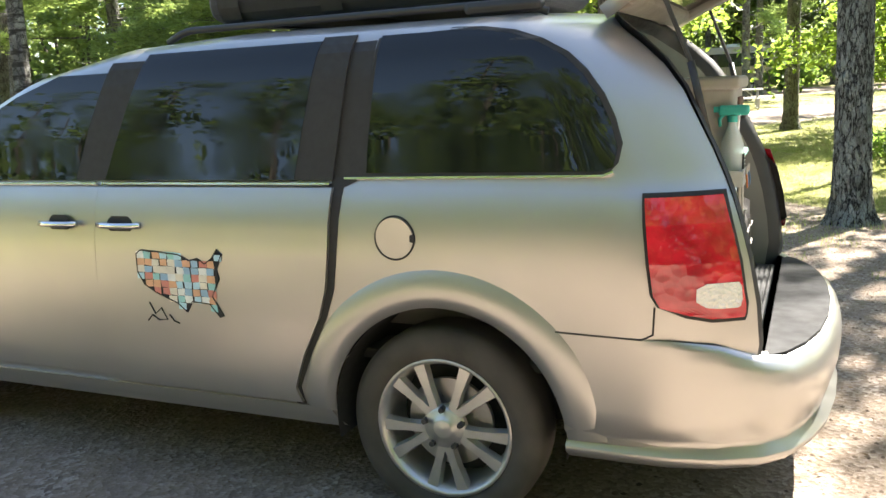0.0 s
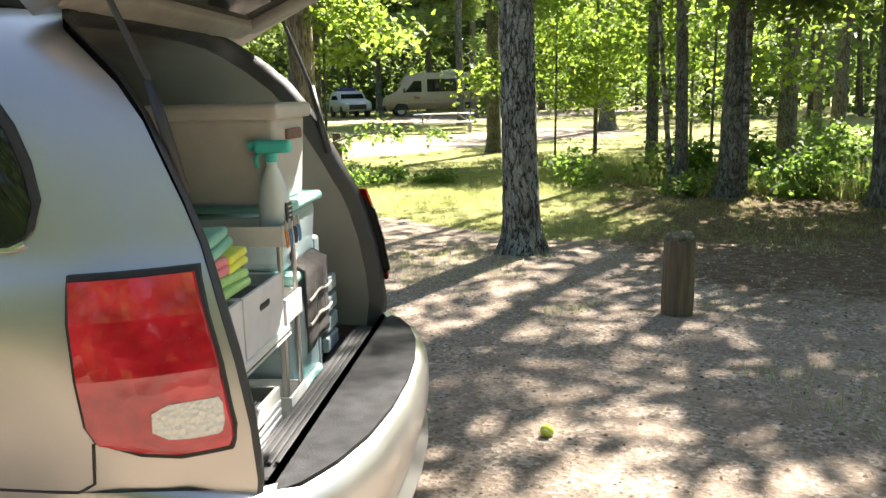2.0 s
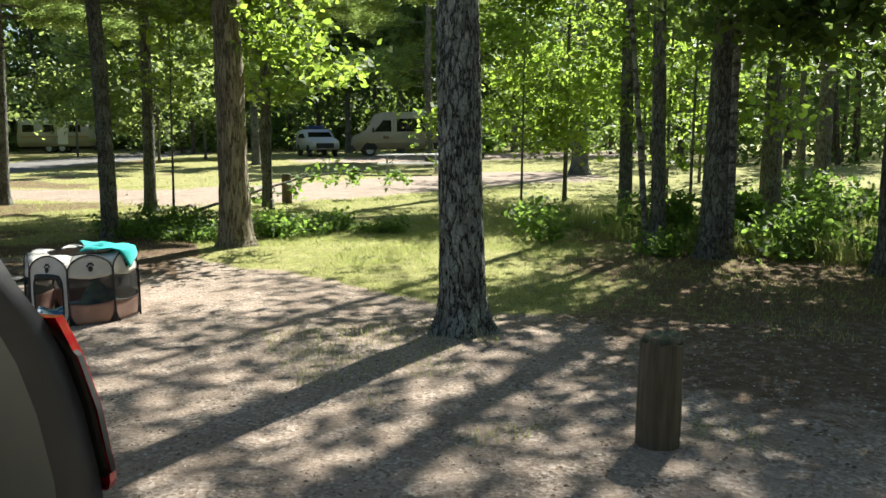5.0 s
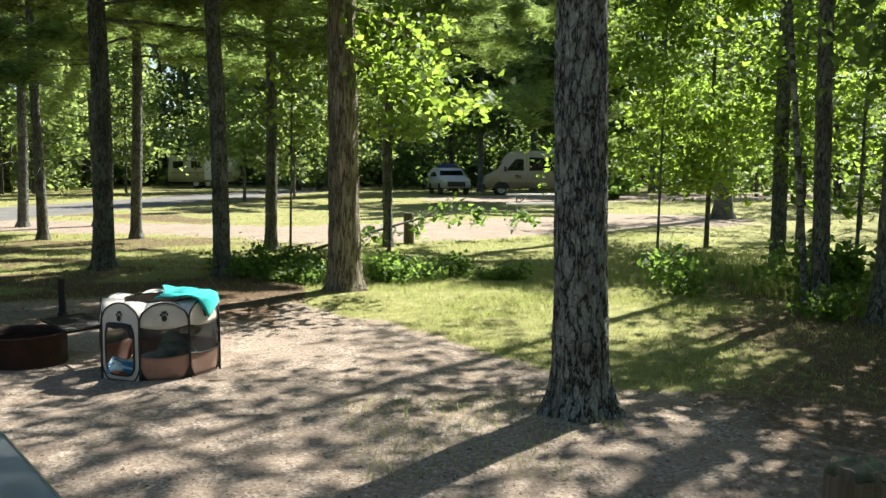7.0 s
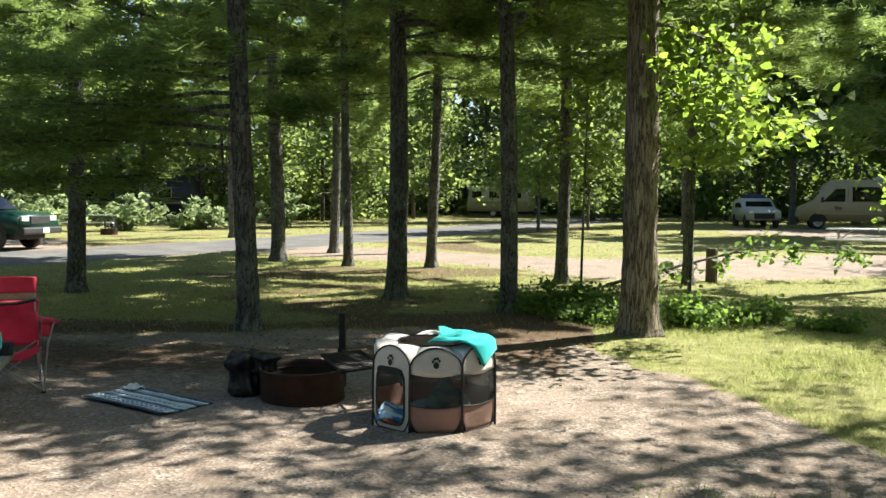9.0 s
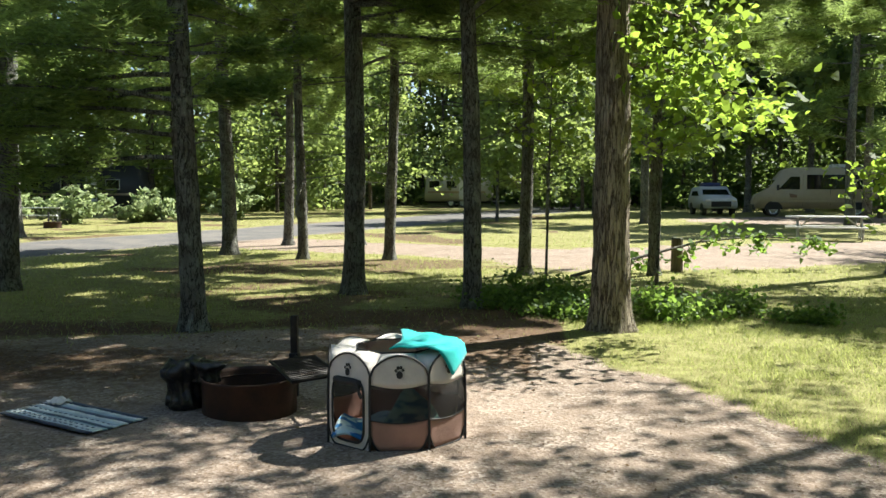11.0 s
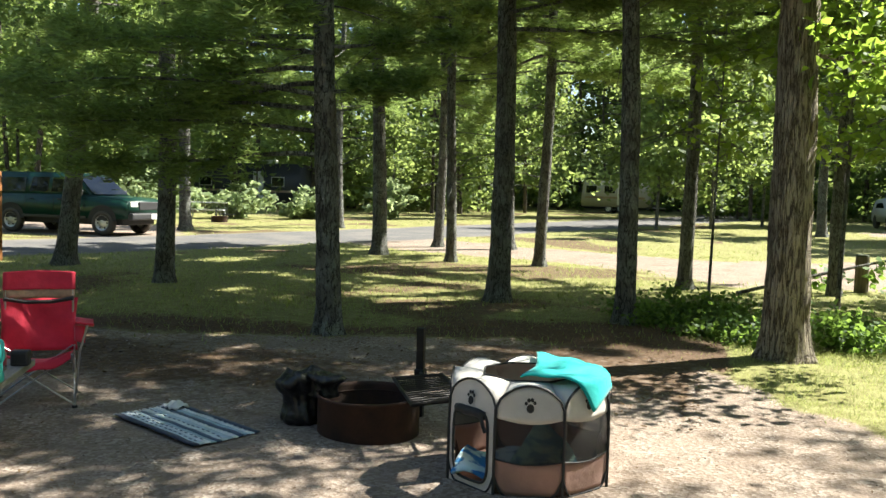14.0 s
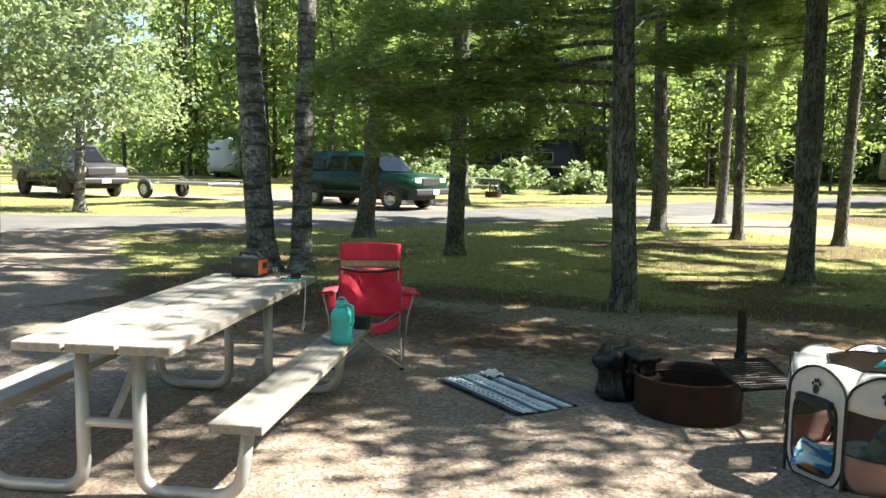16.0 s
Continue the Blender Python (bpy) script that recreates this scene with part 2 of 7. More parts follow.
def seg_dist(p, a, b):
    ax, ay = a
    dx, dy = b[0] - ax, b[1] - ay
    k = max(0, min(1, ((p[0] - ax) * dx + (p[1] - ay) * dy) / (dx * dx + dy * dy)))
    return math.hypot(p[0] - ax - k * dx, p[1] - ay - k * dy)


def step01(v, w):
    v = max(0.0, min(1.0, 0.5 + v / w))
    return v * v * (3 - 2 * v)


ROAD = [((-46, -6), (-15.5, 19.5)), ((-15.5, 19.5), (-9.0, 33.0)), ((-9.0, 33.0), (2.0, 62.0)), ((2, 62), (18, 110))]


EDGE_X = [-8, -2.7, -1.25, 0, 1.3, 2.35, 2.9, 3.3, 3.7, 4.0, 4.25, 4.6, 5.5, 6.5, 9, 13]
EDGE_Y = [12.4, 13.6, 14.4, 14.6, 14.4, 13.6, 12.6, 12.1, 11.4, 10.7, 10.0, 9.3, 8.7, 8.1, 7.0, 6.0]


def lerp_at(v, xs, ys):
    return float(np.interp(v, xs, ys))


def cover(x, y):
    """How much of the ground at (x, y) is grass, road or needle litter."""
    w = 0.9 * fbm(x, y, 0, 0.35) + 0.35 * fbm(x, y, 7, 1.6)
    road = max(step01(2.6 - seg_dist((x, y), a, b) + 0.35 * w, 0.7) for a, b in ROAD)
    drive = step01(3.0 - seg_dist((x, y), (-5, 6.5), (-17, 14.5)) + 0.6 * w, 1.0)
    pad2 = max(step01(3.0 - seg_dist((x, y), (3.5, 25.5), (15, 30.5)) + w, 1.4), step01(2.0 - seg_dist((x, y), (-6, 30), (3.5, 25.5)) + w, 1.4),
               step01(4.5 - seg_dist((x, y), (14, 48), (32, 52)) + w, 1.4), step01(3.0 - seg_dist((x, y), (-18, 30), (-27, 36)) + w, 1.0),
               step01(1.5 - seg_dist((x, y), (-15, 28.5), (-44, 28.5)) + w, 1.2))
    # the bare site: its edge runs from the pines past the tan tree to the oak and the thicket
    edge = lerp_at(x, EDGE_X, EDGE_Y) + 0.55 * w - y
    site = step01(edge, 1.0) if x > -8 else 0.0
    bare = max(site, drive, pad2)
    if x < -4.5 and y > 11.2:
        bare = max(drive, pad2)
    litter = step01(1.7 - abs(y - 14.0 - 0.35 * x * (x < 2)) + 1.3 * w, 2.5) * (x < 2.5) * 0.9
    litter = max(litter, step01(fbm(x, y, 3, 0.28) - 0.12, 0.35) * 0.6 * (y > 13 and x < 3))
    dark = step01(2.6 - seg_dist((x, y), (8.0, 6.0), (10.0, 13.0)) + w, 2.2) * 0.8
    litter = max(litter, dark)
    grass = (1 - bare) * (1 - road)
    # dead leaves that spread from the thicket over the gravel
    spill = 0.6 * step01(2.0 - seg_dist((x, y), (7.6, 3.5), (6.6, 8.6)) + 1.6 * w, 2.0)
    # and needles that thin out from the pines towards the fire ring
    spill = max(spill, 0.62 * step01(1.5 - abs(y - 13.1 - 0.35 * x * (x < 2)) + 1.5 * w, 2.4) * (-7 < x < 2.2))
    return grass, road, max(litter * (1 - bare), spill) * (1 - road), drive


def ground_material():
    m = Mat("ground", (0.3, 0.25, 0.2), 0.95, 0, 0.15)
    a = m.node("Attribute", attribute_name="cover")
    sep = m.node("SeparateColor")
    m.l.new(a.outputs["Color"], sep.inputs[0])
    g, r, li = sep.outputs[0], sep.outputs[1], sep.outputs[2]
    stones = m.voronoi(46, space="Object", out="Color")
    stone_d = m.voronoi(46)
    small = m.noise(150, 4, 0.65)
    patch = m.noise(1.3, 6, 0.6)
    dirt = m.mix(m.ramp(patch, [(0.3, 0.0), (0.7, 1.0)]), (0.17, 0.124, 0.092), (0.33, 0.255, 0.2))
    grey = m.ramp(stones, [(0.1, (0.11, 0.085, 0.066)), (0.5, (0.29, 0.235, 0.19)), (0.9, (0.52, 0.46, 0.4))])
    dirt = m.mix(m.ramp(m.noise(3.1, 5), [(0.4, 0.25), (0.65, 0.75)]), dirt, grey)
    dirt = m.mix(m.ramp(small, [(0.35, 0.35), (0.7, 0.0)]), dirt, (0.1, 0.075, 0.055))
    turf = m.mix(m.ramp(m.noise(5.5, 6), [(0.3, 0.0), (0.7, 1.0)]), (0.19, 0.19, 0.06), (0.36, 0.37, 0.15))
    turf = m.mix(m.ramp(m.noise(60, 4, 0.7, (1, 1, 1)), [(0.35, 0.7), (0.7, 0.0)]), turf, (0.1, 0.075, 0.035))
    mulch = m.mix(m.ramp(m.noise(36, 5, 0.7), [(0.3, 0.0), (0.7, 1.0)]), (0.045, 0.03, 0.02), (0.17, 0.11, 0.068))
    tar = m.mix(m.ramp(m.noise(90, 4), [(0.3, 0.0), (0.7, 1.0)]), (0.075, 0.074, 0.074), (0.16, 0.155, 0.15))
    tar = m.mix(m.ramp(m.noise(0.8, 5), [(0.45, 0.0), (0.7, 0.6)]), tar, (0.21, 0.19, 0.165))
    ragged = m.math("MULTIPLY", m.math("SUBTRACT", m.noise(9, 6, 0.7), 0.5), 0.9)
    col = m.mix(m.ramp(m.math("ADD", g, ragged), [(0.4, 0.0), (0.6, 1.0)]), dirt, turf)
    col = m.mix(m.ramp(m.math("ADD", li, ragged), [(0.4, 0.0), (0.62, 1.0)]), col, mulch)
    col = m.mix(r, col, tar)
    m.colour(col).bump(stone_d, 0.5, 0.012).bump(small, 0.6, 0.006).bump(m.noise(4, 5), 0.5, 0.05)
    return m.m


def axis(lo, hi, centre, fine, grow):
    out, v, s = [], centre, fine
    while v < hi:
        out.append(v)
        if abs(v - centre) > 14:
            s *= grow
        v += s
    out.append(hi)
    v, s = centre - fine, fine
    while v > lo:
        out.insert(0, v)
        if abs(v - centre) > 14:
            s *= grow
        v -= s
    out.insert(0, lo)
    return out


gx, gy = axis(-900, 900, 0, 0.16, 1.04), axis(-900, 1500, 12, 0.16, 1.04)
gv, gf, gc = [], [], []
for y in gy:
    for x in gx:
        near = max(0, 1 - math.hypot(x - 1, y - 10) / 45)
        gr, ro, li, dr = cover(x, y) if math.hypot(x, y - 15) < 140 else (1, 0, 0.3, 0)
        gv.append((x, y, ground_z(x, min(y, 140)) + near * (0.022 * fbm(x, y, 1, 0.8) + 0.01 * gr * fbm(x, y, 4, 4))))
        gc.extend((gr, ro, li, 1.0))
nx = len(gx)
for j in range(len(gy) - 1):
    for i in range(nx - 1):
        k = j * nx + i
        gf.append((k, k + 1, k + nx + 1, k + nx))
gme = mesh_of("ground", gv, gf, ground_material(), True)
gme.color_attributes.new("cover", "FLOAT_COLOR", "POINT").data.foreach_set("color", gc)
ground = tagged(new("ground", gme), "gravel campsite ground with grass, needle litter and a road", "ground", kind="structure")


def scatter(n, box, seed, keep):
    rng = np.random.RandomState(seed)
    x0, y0, x1, y1 = box
    out = []
    while len(out) < n:
        x, y = rng.uniform(x0, x1), rng.uniform(y0, y1)
        if rng.rand() < keep(x, y):
            out.append((x, y))
    return np.array(out), rng


def blades(name, n, box, seed, keep, h, w, mat, label, lean=0.5):
    """Grass: n bent blades of two faces' width."""
    p, rng = scatter(n, box, seed, keep)
    z = np.array([ground_z(x, y) for x, y in p])
    a, hh = rng.uniform(0, 2 * math.pi, n), h * rng.uniform(0.4, 1.3, n)
    d = np.stack([np.cos(a), np.sin(a)], 1)
    s = np.stack([-d[:, 1], d[:, 0]], 1)
    ln = lean * rng.uniform(0.2, 1.2, n)[:, None] * hh[:, None]
    pts = np.zeros((n, 4, 3))
    ww = w * rng.uniform(0.6, 1.3, n)[:, None]
    pts[:, 0, :2], pts[:, 1, :2] = p - s * ww, p + s * ww
    pts[:, 2, :2], pts[:, 3, :2] = p + d * ln * 0.9 + s * ww * 0.4, p + d * ln - s * ww * 0.2
    pts[:, 0, 2] = pts[:, 1, 2] = z - 0.01
    pts[:, 2, 2], pts[:, 3, 2] = z + hh * 0.9, z + hh
    return tagged(new(name, quads_mesh(name, pts, mat)), label, "grass", kind="stuff")


def grass_keep(x, y):
    g, r, li, d = cover(x, y)
    return g * (1 - 0.75 * li) * (0.4 + 0.6 * (fbm(x, y, 9, 1.1) > -0.1))


blades("grass_near", 70000, (2.5, 7, 11, 17), 1, grass_keep, 0.034, 0.003, grass_mat, "short sunlit yellow-green grass beside the gravel", 1.5)
blades("grass_middle", 60000, (-12, 12, 12, 30), 2, grass_keep, 0.04, 0.005, grass_mat, "thin patchy grass under the pines", 1.4)
blades("grass_far", 30000, (-45, 16, 30, 60), 3, grass_keep, 0.05, 0.016, grass_mat, "mown grass verge along the road", 1.4)
blades("tall_grass", 7000, (7, 9.5, 12, 17), 4, lambda x, y: 0.6 * (fbm(x, y, 2, 0.6) > -0.05) * (seg_dist((x, y), (9.2, 14.5), (10.8, 11)) < 1.5), 0.3, 0.005, grass_mat, "tall pale grass at the foot of saplings", 0.6)


def sparse_keep(x, y):
    return (1 - cover(x, y)[0]) * (fbm(x, y, 5, 0.7) > 0.28) * (x > 2.6)


blades("grass_sprigs", 3500, (2.4, 2, 9, 9), 5, sparse_keep, 0.06, 0.003, grass_mat, "sparse grass sprigs growing through gravel", 0.9)


def pebbles(name, n, box, seed, keep, lo, hi, mat, label, category="gravel"):
    """Loose stones: low six-sided lumps."""
    p, rng = scatter(n, box, seed, keep)
    base = np.array([(0, 0, 1), (1, 0, 0.1), (0.3, 0.95, 0.1), (-0.8, 0.6, 0.1), (-0.8, -0.6, 0.1), (0.3, -0.95, 0.1)], float)
    tri = np.array([(0, 1, 2), (0, 2, 3), (0, 3, 4), (0, 4, 5), (0, 5, 1)])
    r = lo + (hi - lo) * rng.rand(n) ** 3
    a = rng.uniform(0, 6.28, n)
    pts = np.zeros((n, 6, 3))
    sx, sy = rng.uniform(0.7, 1.3, (n, 6)), rng.uniform(0.6, 1.2, (n, 6))
    bx, by = base[None, :, 0] * sx, base[None, :, 1] * sy
    pts[:, :, 0] = p[:, :1] + r[:, None] * (bx * np.cos(a)[:, None] - by * np.sin(a)[:, None])
    pts[:, :, 1] = p[:, 1:] + r[:, None] * (bx * np.sin(a)[:, None] + by * np.cos(a)[:, None])
    z = np.array([ground_z(x, y) + max(0, 1 - math.hypot(x - 1, y - 10) / 45) * 0.022 * fbm(x, y, 1, 0.8) for x, y in p])
    pts[:, :, 2] = z[:, None] + r[:, None] * base[None, :, 2] * rng.uniform(0.5, 0.9, n)[:, None] - 0.001
    me = bpy.data.meshes.new(name)
    faces = (tri[None] + (np.arange(n) * 6)[:, None, None]).reshape(-1, 3)
    me.vertices.add(n * 6)
    me.vertices.foreach_set("co", pts.reshape(-1).astype(np.float32))
    me.loops.add(len(faces) * 3)
    me.loops.foreach_set("vertex_index", faces.reshape(-1).astype(np.int32))
    me.polygons.add(len(faces))
    me.polygons.foreach_set("loop_start", np.arange(0, len(faces) * 3, 3, dtype=np.int32))
    me.polygons.foreach_set("loop_total", np.full(len(faces), 3, dtype=np.int32))
    me.materials.append(mat)
    me.update(calc_edges=True)
    return tagged(new(name, me), label, category, kind="stuff")


stone = Mat("loose_stone", (0.3, 0.26, 0.22), 0.9, 0, 0.2)
stone.colour(stone.ramp(stone.random(), [(0.0, (0.07, 0.052, 0.04)), (0.4, (0.18, 0.135, 0.1)), (0.8, (0.29, 0.23, 0.18)), (1.0, (0.46, 0.4, 0.34))]))
bare = lambda x, y: 1 - cover(x, y)[0]
pebbles("gravel", 26000, (0.5, 2.5, 9, 9), 21, bare, 0.003, 0.016, stone.m, "loose brown and grey gravel stones")
pebbles("gravel", 17000, (-5, 5.5, 6, 13), 22, bare, 0.003, 0.012, stone.m, "loose brown and grey gravel stones")


def litter(name, n, box, seed, keep, size, label):
    p, rng = scatter(n, box, seed, keep)
    c = np.stack([p[:, 0], p[:, 1], np.array([ground_z(x, y) for x, y in p]) + rng.uniform(0.004, 0.016, n)], 1)
    pts = leaves_flat(c, size, rng)
    return tagged(new(name, quads_mesh(name, pts, litter_mat)), label, "leaf litter", kind="stuff")


def leaves_flat(c, size, rng):
    n = len(c)
    a, L = rng.uniform(0, 6.28, n), size * rng.uniform(0.4, 1.2, n)
    d = np.stack([np.cos(a), np.sin(a), rng.normal(size=n) * 0.15], 1) * L[:, None]
    s = np.stack([-np.sin(a), np.cos(a), rng.normal(size=n) * 0.25], 1) * (L * rng.uniform(0.12, 0.5, n))[:, None]
    return np.stack([c - d * 0.5, c + s * 0.5, c + d * 0.5, c - s * 0.5], 1)


litter("leaf_litter", 9000, (-5, 3, 9, 13), 31, lambda x, y: 0.4 + 0.6 * (1 - cover(x, y)[0]), 0.03, "dry leaf crumbs scattered over the gravel")
litter("needle_litter", 16000, (-10, 11.5, 4, 22), 32, lambda x, y: cover(x, y)[2], 0.06, "brown pine needles and dry leaves under the pines")
litter("needle_litter", 7000, (5, 4, 12, 14), 33, lambda x, y: 0.2 + cover(x, y)[2], 0.05, "brown dry leaves in the shade of the thicket")

# ---------------------------------------------------------------- trees


def trunk_mesh(name, r, h, mat, seed, lean=(0, 0), top=0.35, seg=16, rings=26, flare=0.55, rough=0.05, curve=0.0):
    """A tapered trunk with a spreading foot; rough is the depth of its bark relative to r."""
    rng = np.random.RandomState(seed)
    ph = rng.uniform(0, 50, 3)
    lobes = rng.uniform(0, 6.28, 2)
    verts, faces = [], []
    for i in range(rings + 1):
        k = (i / rings) ** 1.5
        z = -0.12 + k * (h + 0.12)
        cx, cy = lean[0] * z + curve * (math.sin(z * 0.6 + ph[0]) - math.sin(ph[0])) * 0.15, lean[1] * z + curve * (math.cos(z * 0.5 + ph[1]) - math.cos(ph[1])) * 0.15
        rr = r * (1 - (1 - top) * k) * (1 + flare * math.exp(-max(z, 0) / (r * 0.9)))
        root = 0.22 * flare * math.exp(-max(z, 0) / (r * 0.8))
        for j in range(seg):
            a = 2 * math.pi * j / seg
            q = rr * (1 + root * math.sin(5 * a + lobes[0]) + rough * 1.2 * fbm(math.cos(a) * r * 9 + ph[0], math.sin(a) * r * 9 + ph[1], z * 1.6 + ph[2], 1.0, 2)
                      + rough * abs(math.sin(seg * 0.25 * a + 5 * fbm(a, z, ph[0], 1.3, 2))) * 1.1)
            verts.append((cx + q * math.cos(a), cy + q * math.sin(a), z))
    for i in range(rings):
        for j in range(seg):
            a, b = i * seg + j, i * seg + (j + 1) % seg
            faces.append((a, b, b + seg, a + seg))
    faces.append(tuple(rings * seg + j for j in range(seg)))
    return mesh_of(name, verts, faces, mat, True)


def unit(rng, n):
    v = rng.normal(size=(n, 3))
    return v / np.linalg.norm(v, axis=1)[:, None]


def leaves_at(c, size, rng, flat=0.35, long=1.5, fine=False):
    """A diamond-like leaf with a bent blade round each point of c: (n, 4, 3)."""
    n = len(c)
    d = unit(rng, n)
    d[:, 2] = d[:, 2] * 0.6 - 0.25
    d /= np.linalg.norm(d, axis=1)[:, None]
    u = unit(rng, n)
    u[:, 2] += flat * np.sign(u[:, 2])
    s = np.cross(d, u)
    s /= np.linalg.norm(s, axis=1)[:, None] + 1e-6
    L = (size * rng.uniform(0.6, 1.3, n))[:, None]
    up = np.cross(s, d)
    if fine:
        p = np.zeros((n, 6, 3))
        for k, (a, b) in enumerate(((-0.5, 0.0), (-0.12, 0.34), (0.22, 0.46), (0.5, 0.0), (0.2, -0.42), (-0.16, -0.36))):
            p[:, k] = c + d * L * a * long + s * L * b + up * L * (0.5 * abs(b) - 0.3 * a * a)
        return p
    p = np.zeros((n, 4, 3))
    p[:, 0] = c - d * L * 0.5 * long
    p[:, 1] = c + s * L * 0.5 + up * L * 0.12
    p[:, 2] = c + d * L * 0.5 * long - up * L * 0.12
    p[:, 3] = c - s * L * 0.5 + up * L * 0.12
    return p


def clumps(rng, centres, radius, per, squash=0.6):
    """Points that gather in loose flattened clumps round the centres."""
    c = np.repeat(np.asarray(centres), per, axis=0)
    off = rng.normal(size=(len(c), 3)) * np.array([1, 1, squash]) * radius * 0.55
    return c + off


def limb_points(rng, start, way, length, n=6, droop=0.0, wander=0.12):
    p, d, out = np.array(start, float), np.array(way, float), [np.array(start, float)]
    for i in range(n):
        d = d + rng.normal(size=3) * wander + np.array([0, 0, -droop])
        d /= np.linalg.norm(d)
        p = p + d * length / n
        out.append(p.copy())
    return out


def broadleaf(name, x, y, r, h, mat, leaf, label, category, seed, lean=(0, 0), crown=(5, 11), spread=3.0, limbs=14, leaves=5000, size=0.13, seg=16, rings=26,
              rough=0.05, clump=0.5, low=(), group="", curve=0.0, flare=0.5, top=0.3):
    """A broad-leaved tree: trunk, limbs that leave it, and leaves in clumps along the limbs. low: (height, bearing, length) of low limbs."""
    rng = np.random.RandomState(seed)
    t = thing(name, pose(x, y, ground_z(x, y)), label, category, group)
    part_mesh("trunk", trunk_mesh("trunk", r, h, mat, seed, lean, top, seg, rings, flare, rough, curve), t)
    bm, cs = bmesh.new(), []
    todo = []
    for i in range(limbs):
        z = crown[0] + (crown[1] - crown[0]) * (i + rng.rand()) / limbs
        todo.append((z, rng.uniform(0, 2 * math.pi), spread * (1.1 - 0.55 * (z - crown[0]) / max(0.1, crown[1] - crown[0])) * rng.uniform(0.6, 1.1), rng.uniform(0.05, 0.5)))
    todo += [(z, radians(b), ln, rise) for z, b, ln, rise in low]
    for z, a, ln, rise in todo:
        z = min(z, h)
        base = (lean[0] * z, lean[1] * z, z)
        pts = limb_points(rng, base, (math.cos(a), math.sin(a), rise), ln, 6, 0.05)
        tube_bm(pts, max(0.012, r * 0.22 * ln / spread), 5, 0.006, bm)
        for k in (2, 3, 4, 5, 6):
            cs.append(pts[k])
            for _ in range(2):
                w = rng.normal(size=3) * np.array([1, 1, 0.5])
                tw = limb_points(rng, pts[k], w, ln * rng.uniform(0.15, 0.35), 2, 0.05)
                tube_bm(tw, 0.008, 3, 0.003, bm)
                cs += [tw[1], tw[2]]
    tagged(part("branchwork", bm, mat, t), kind="stuff")
    per = max(1, leaves // len(cs))
    tagged(part_mesh("crown", quads_mesh("crown", leaves_at(clumps(rng, cs, clump, per), size, rng, fine=True), leaf), t), kind="stuff")
    return t


def tufts(rng, pts, length, per, wid):
    """Needle tufts: thin three-cornered sprays from each point of a twig."""
    c = np.repeat(np.asarray(pts), per, axis=0)
    n = len(c)
    c = c + rng.normal(size=(n, 3)) * length * 0.35
    d = unit(rng, n)
    d[:, 2] = np.abs(d[:, 2]) * 0.5 - 0.12
    d /= np.linalg.norm(d, axis=1)[:, None]
    s = np.cross(d, unit(rng, n))
    s /= np.linalg.norm(s, axis=1)[:, None] + 1e-6
    L = (length * rng.uniform(0.6, 1.3, n))[:, None]
    p = np.zeros((n, 3, 3))
    p[:, 0], p[:, 1], p[:, 2] = c - s * wid, c + s * wid, c + d * L
    return p


def pine(name, x, y, r, h, label, seed, lean=(0, 0), crown=(3.5, 12), spread=2.4, limbs=26, length=0.16, per=9, wid=0.006, dead=(1.8, 4.0, 8), low=(), seg=14,
         rings=24, rough=0.05, mat=None, top=0.35, group="pines of the campsite", flare=0.45):
    """A pine: trunk, bare dead twigs low down, and whorled limbs with sprays of needles."""
    rng = np.random.RandomState(seed)
    t = thing(name, pose(x, y, ground_z(x, y)), label, "tree", group)
    mat = mat or bark_pine
    part_mesh("trunk", trunk_mesh("trunk", r, h, mat, seed, lean, top, seg, rings, flare, rough, 0.35), t)
    bm, cs = bmesh.new(), []
    for i in range(dead[2]):
        z = rng.uniform(dead[0], dead[1])
        a = rng.uniform(0, 2 * math.pi)
        tube_bm(limb_points(rng, (lean[0] * z, lean[1] * z, z), (math.cos(a), math.sin(a), rng.uniform(-0.2, 0.3)), rng.uniform(0.5, 1.5), 4, 0.03, 0.18), 0.012, 4, 0.003, bm)
    todo = []
    for i in range(limbs):
        z = crown[0] + (crown[1] - crown[0]) * (i + rng.rand()) / limbs
        todo.append((z, rng.uniform(0, 2 * math.pi), spread * (1.15 - 0.8 * (z - crown[0]) / (crown[1] - crown[0])) * rng.uniform(0.7, 1.15), rng.uniform(-0.05, 0.3)))
    todo += [(z, radians(b), ln, rise) for z, b, ln, rise in low]
    for z, a, ln, rise in todo:
        pts = limb_points(rng, (lean[0] * z, lean[1] * z, z), (math.cos(a), math.sin(a), rise), ln, 7, 0.02, 0.07)
        tube_bm(pts, 0.016 + 0.006 * ln, 5, 0.005, bm)
        for k in range(2, 8):
            for _ in range(3):
                side = rng.normal(size=3) * np.array([1, 1, 0.35])
                tw = limb_points(rng, pts[k], side + (pts[k] - pts[k - 1]) * 3, ln * rng.uniform(0.1, 0.24), 3, 0.03)
                cs += [tw[1], tw[2], tw[3], (tw[2] + tw[3]) / 2]
            cs.append(pts[k])
    tagged(part("branchwork", bm, mat, t), kind="stuff")
    tagged(part_mesh("crown", quads_mesh("crown", tufts(rng, cs, length, per, wid), needle), t), kind="stuff")
    return t


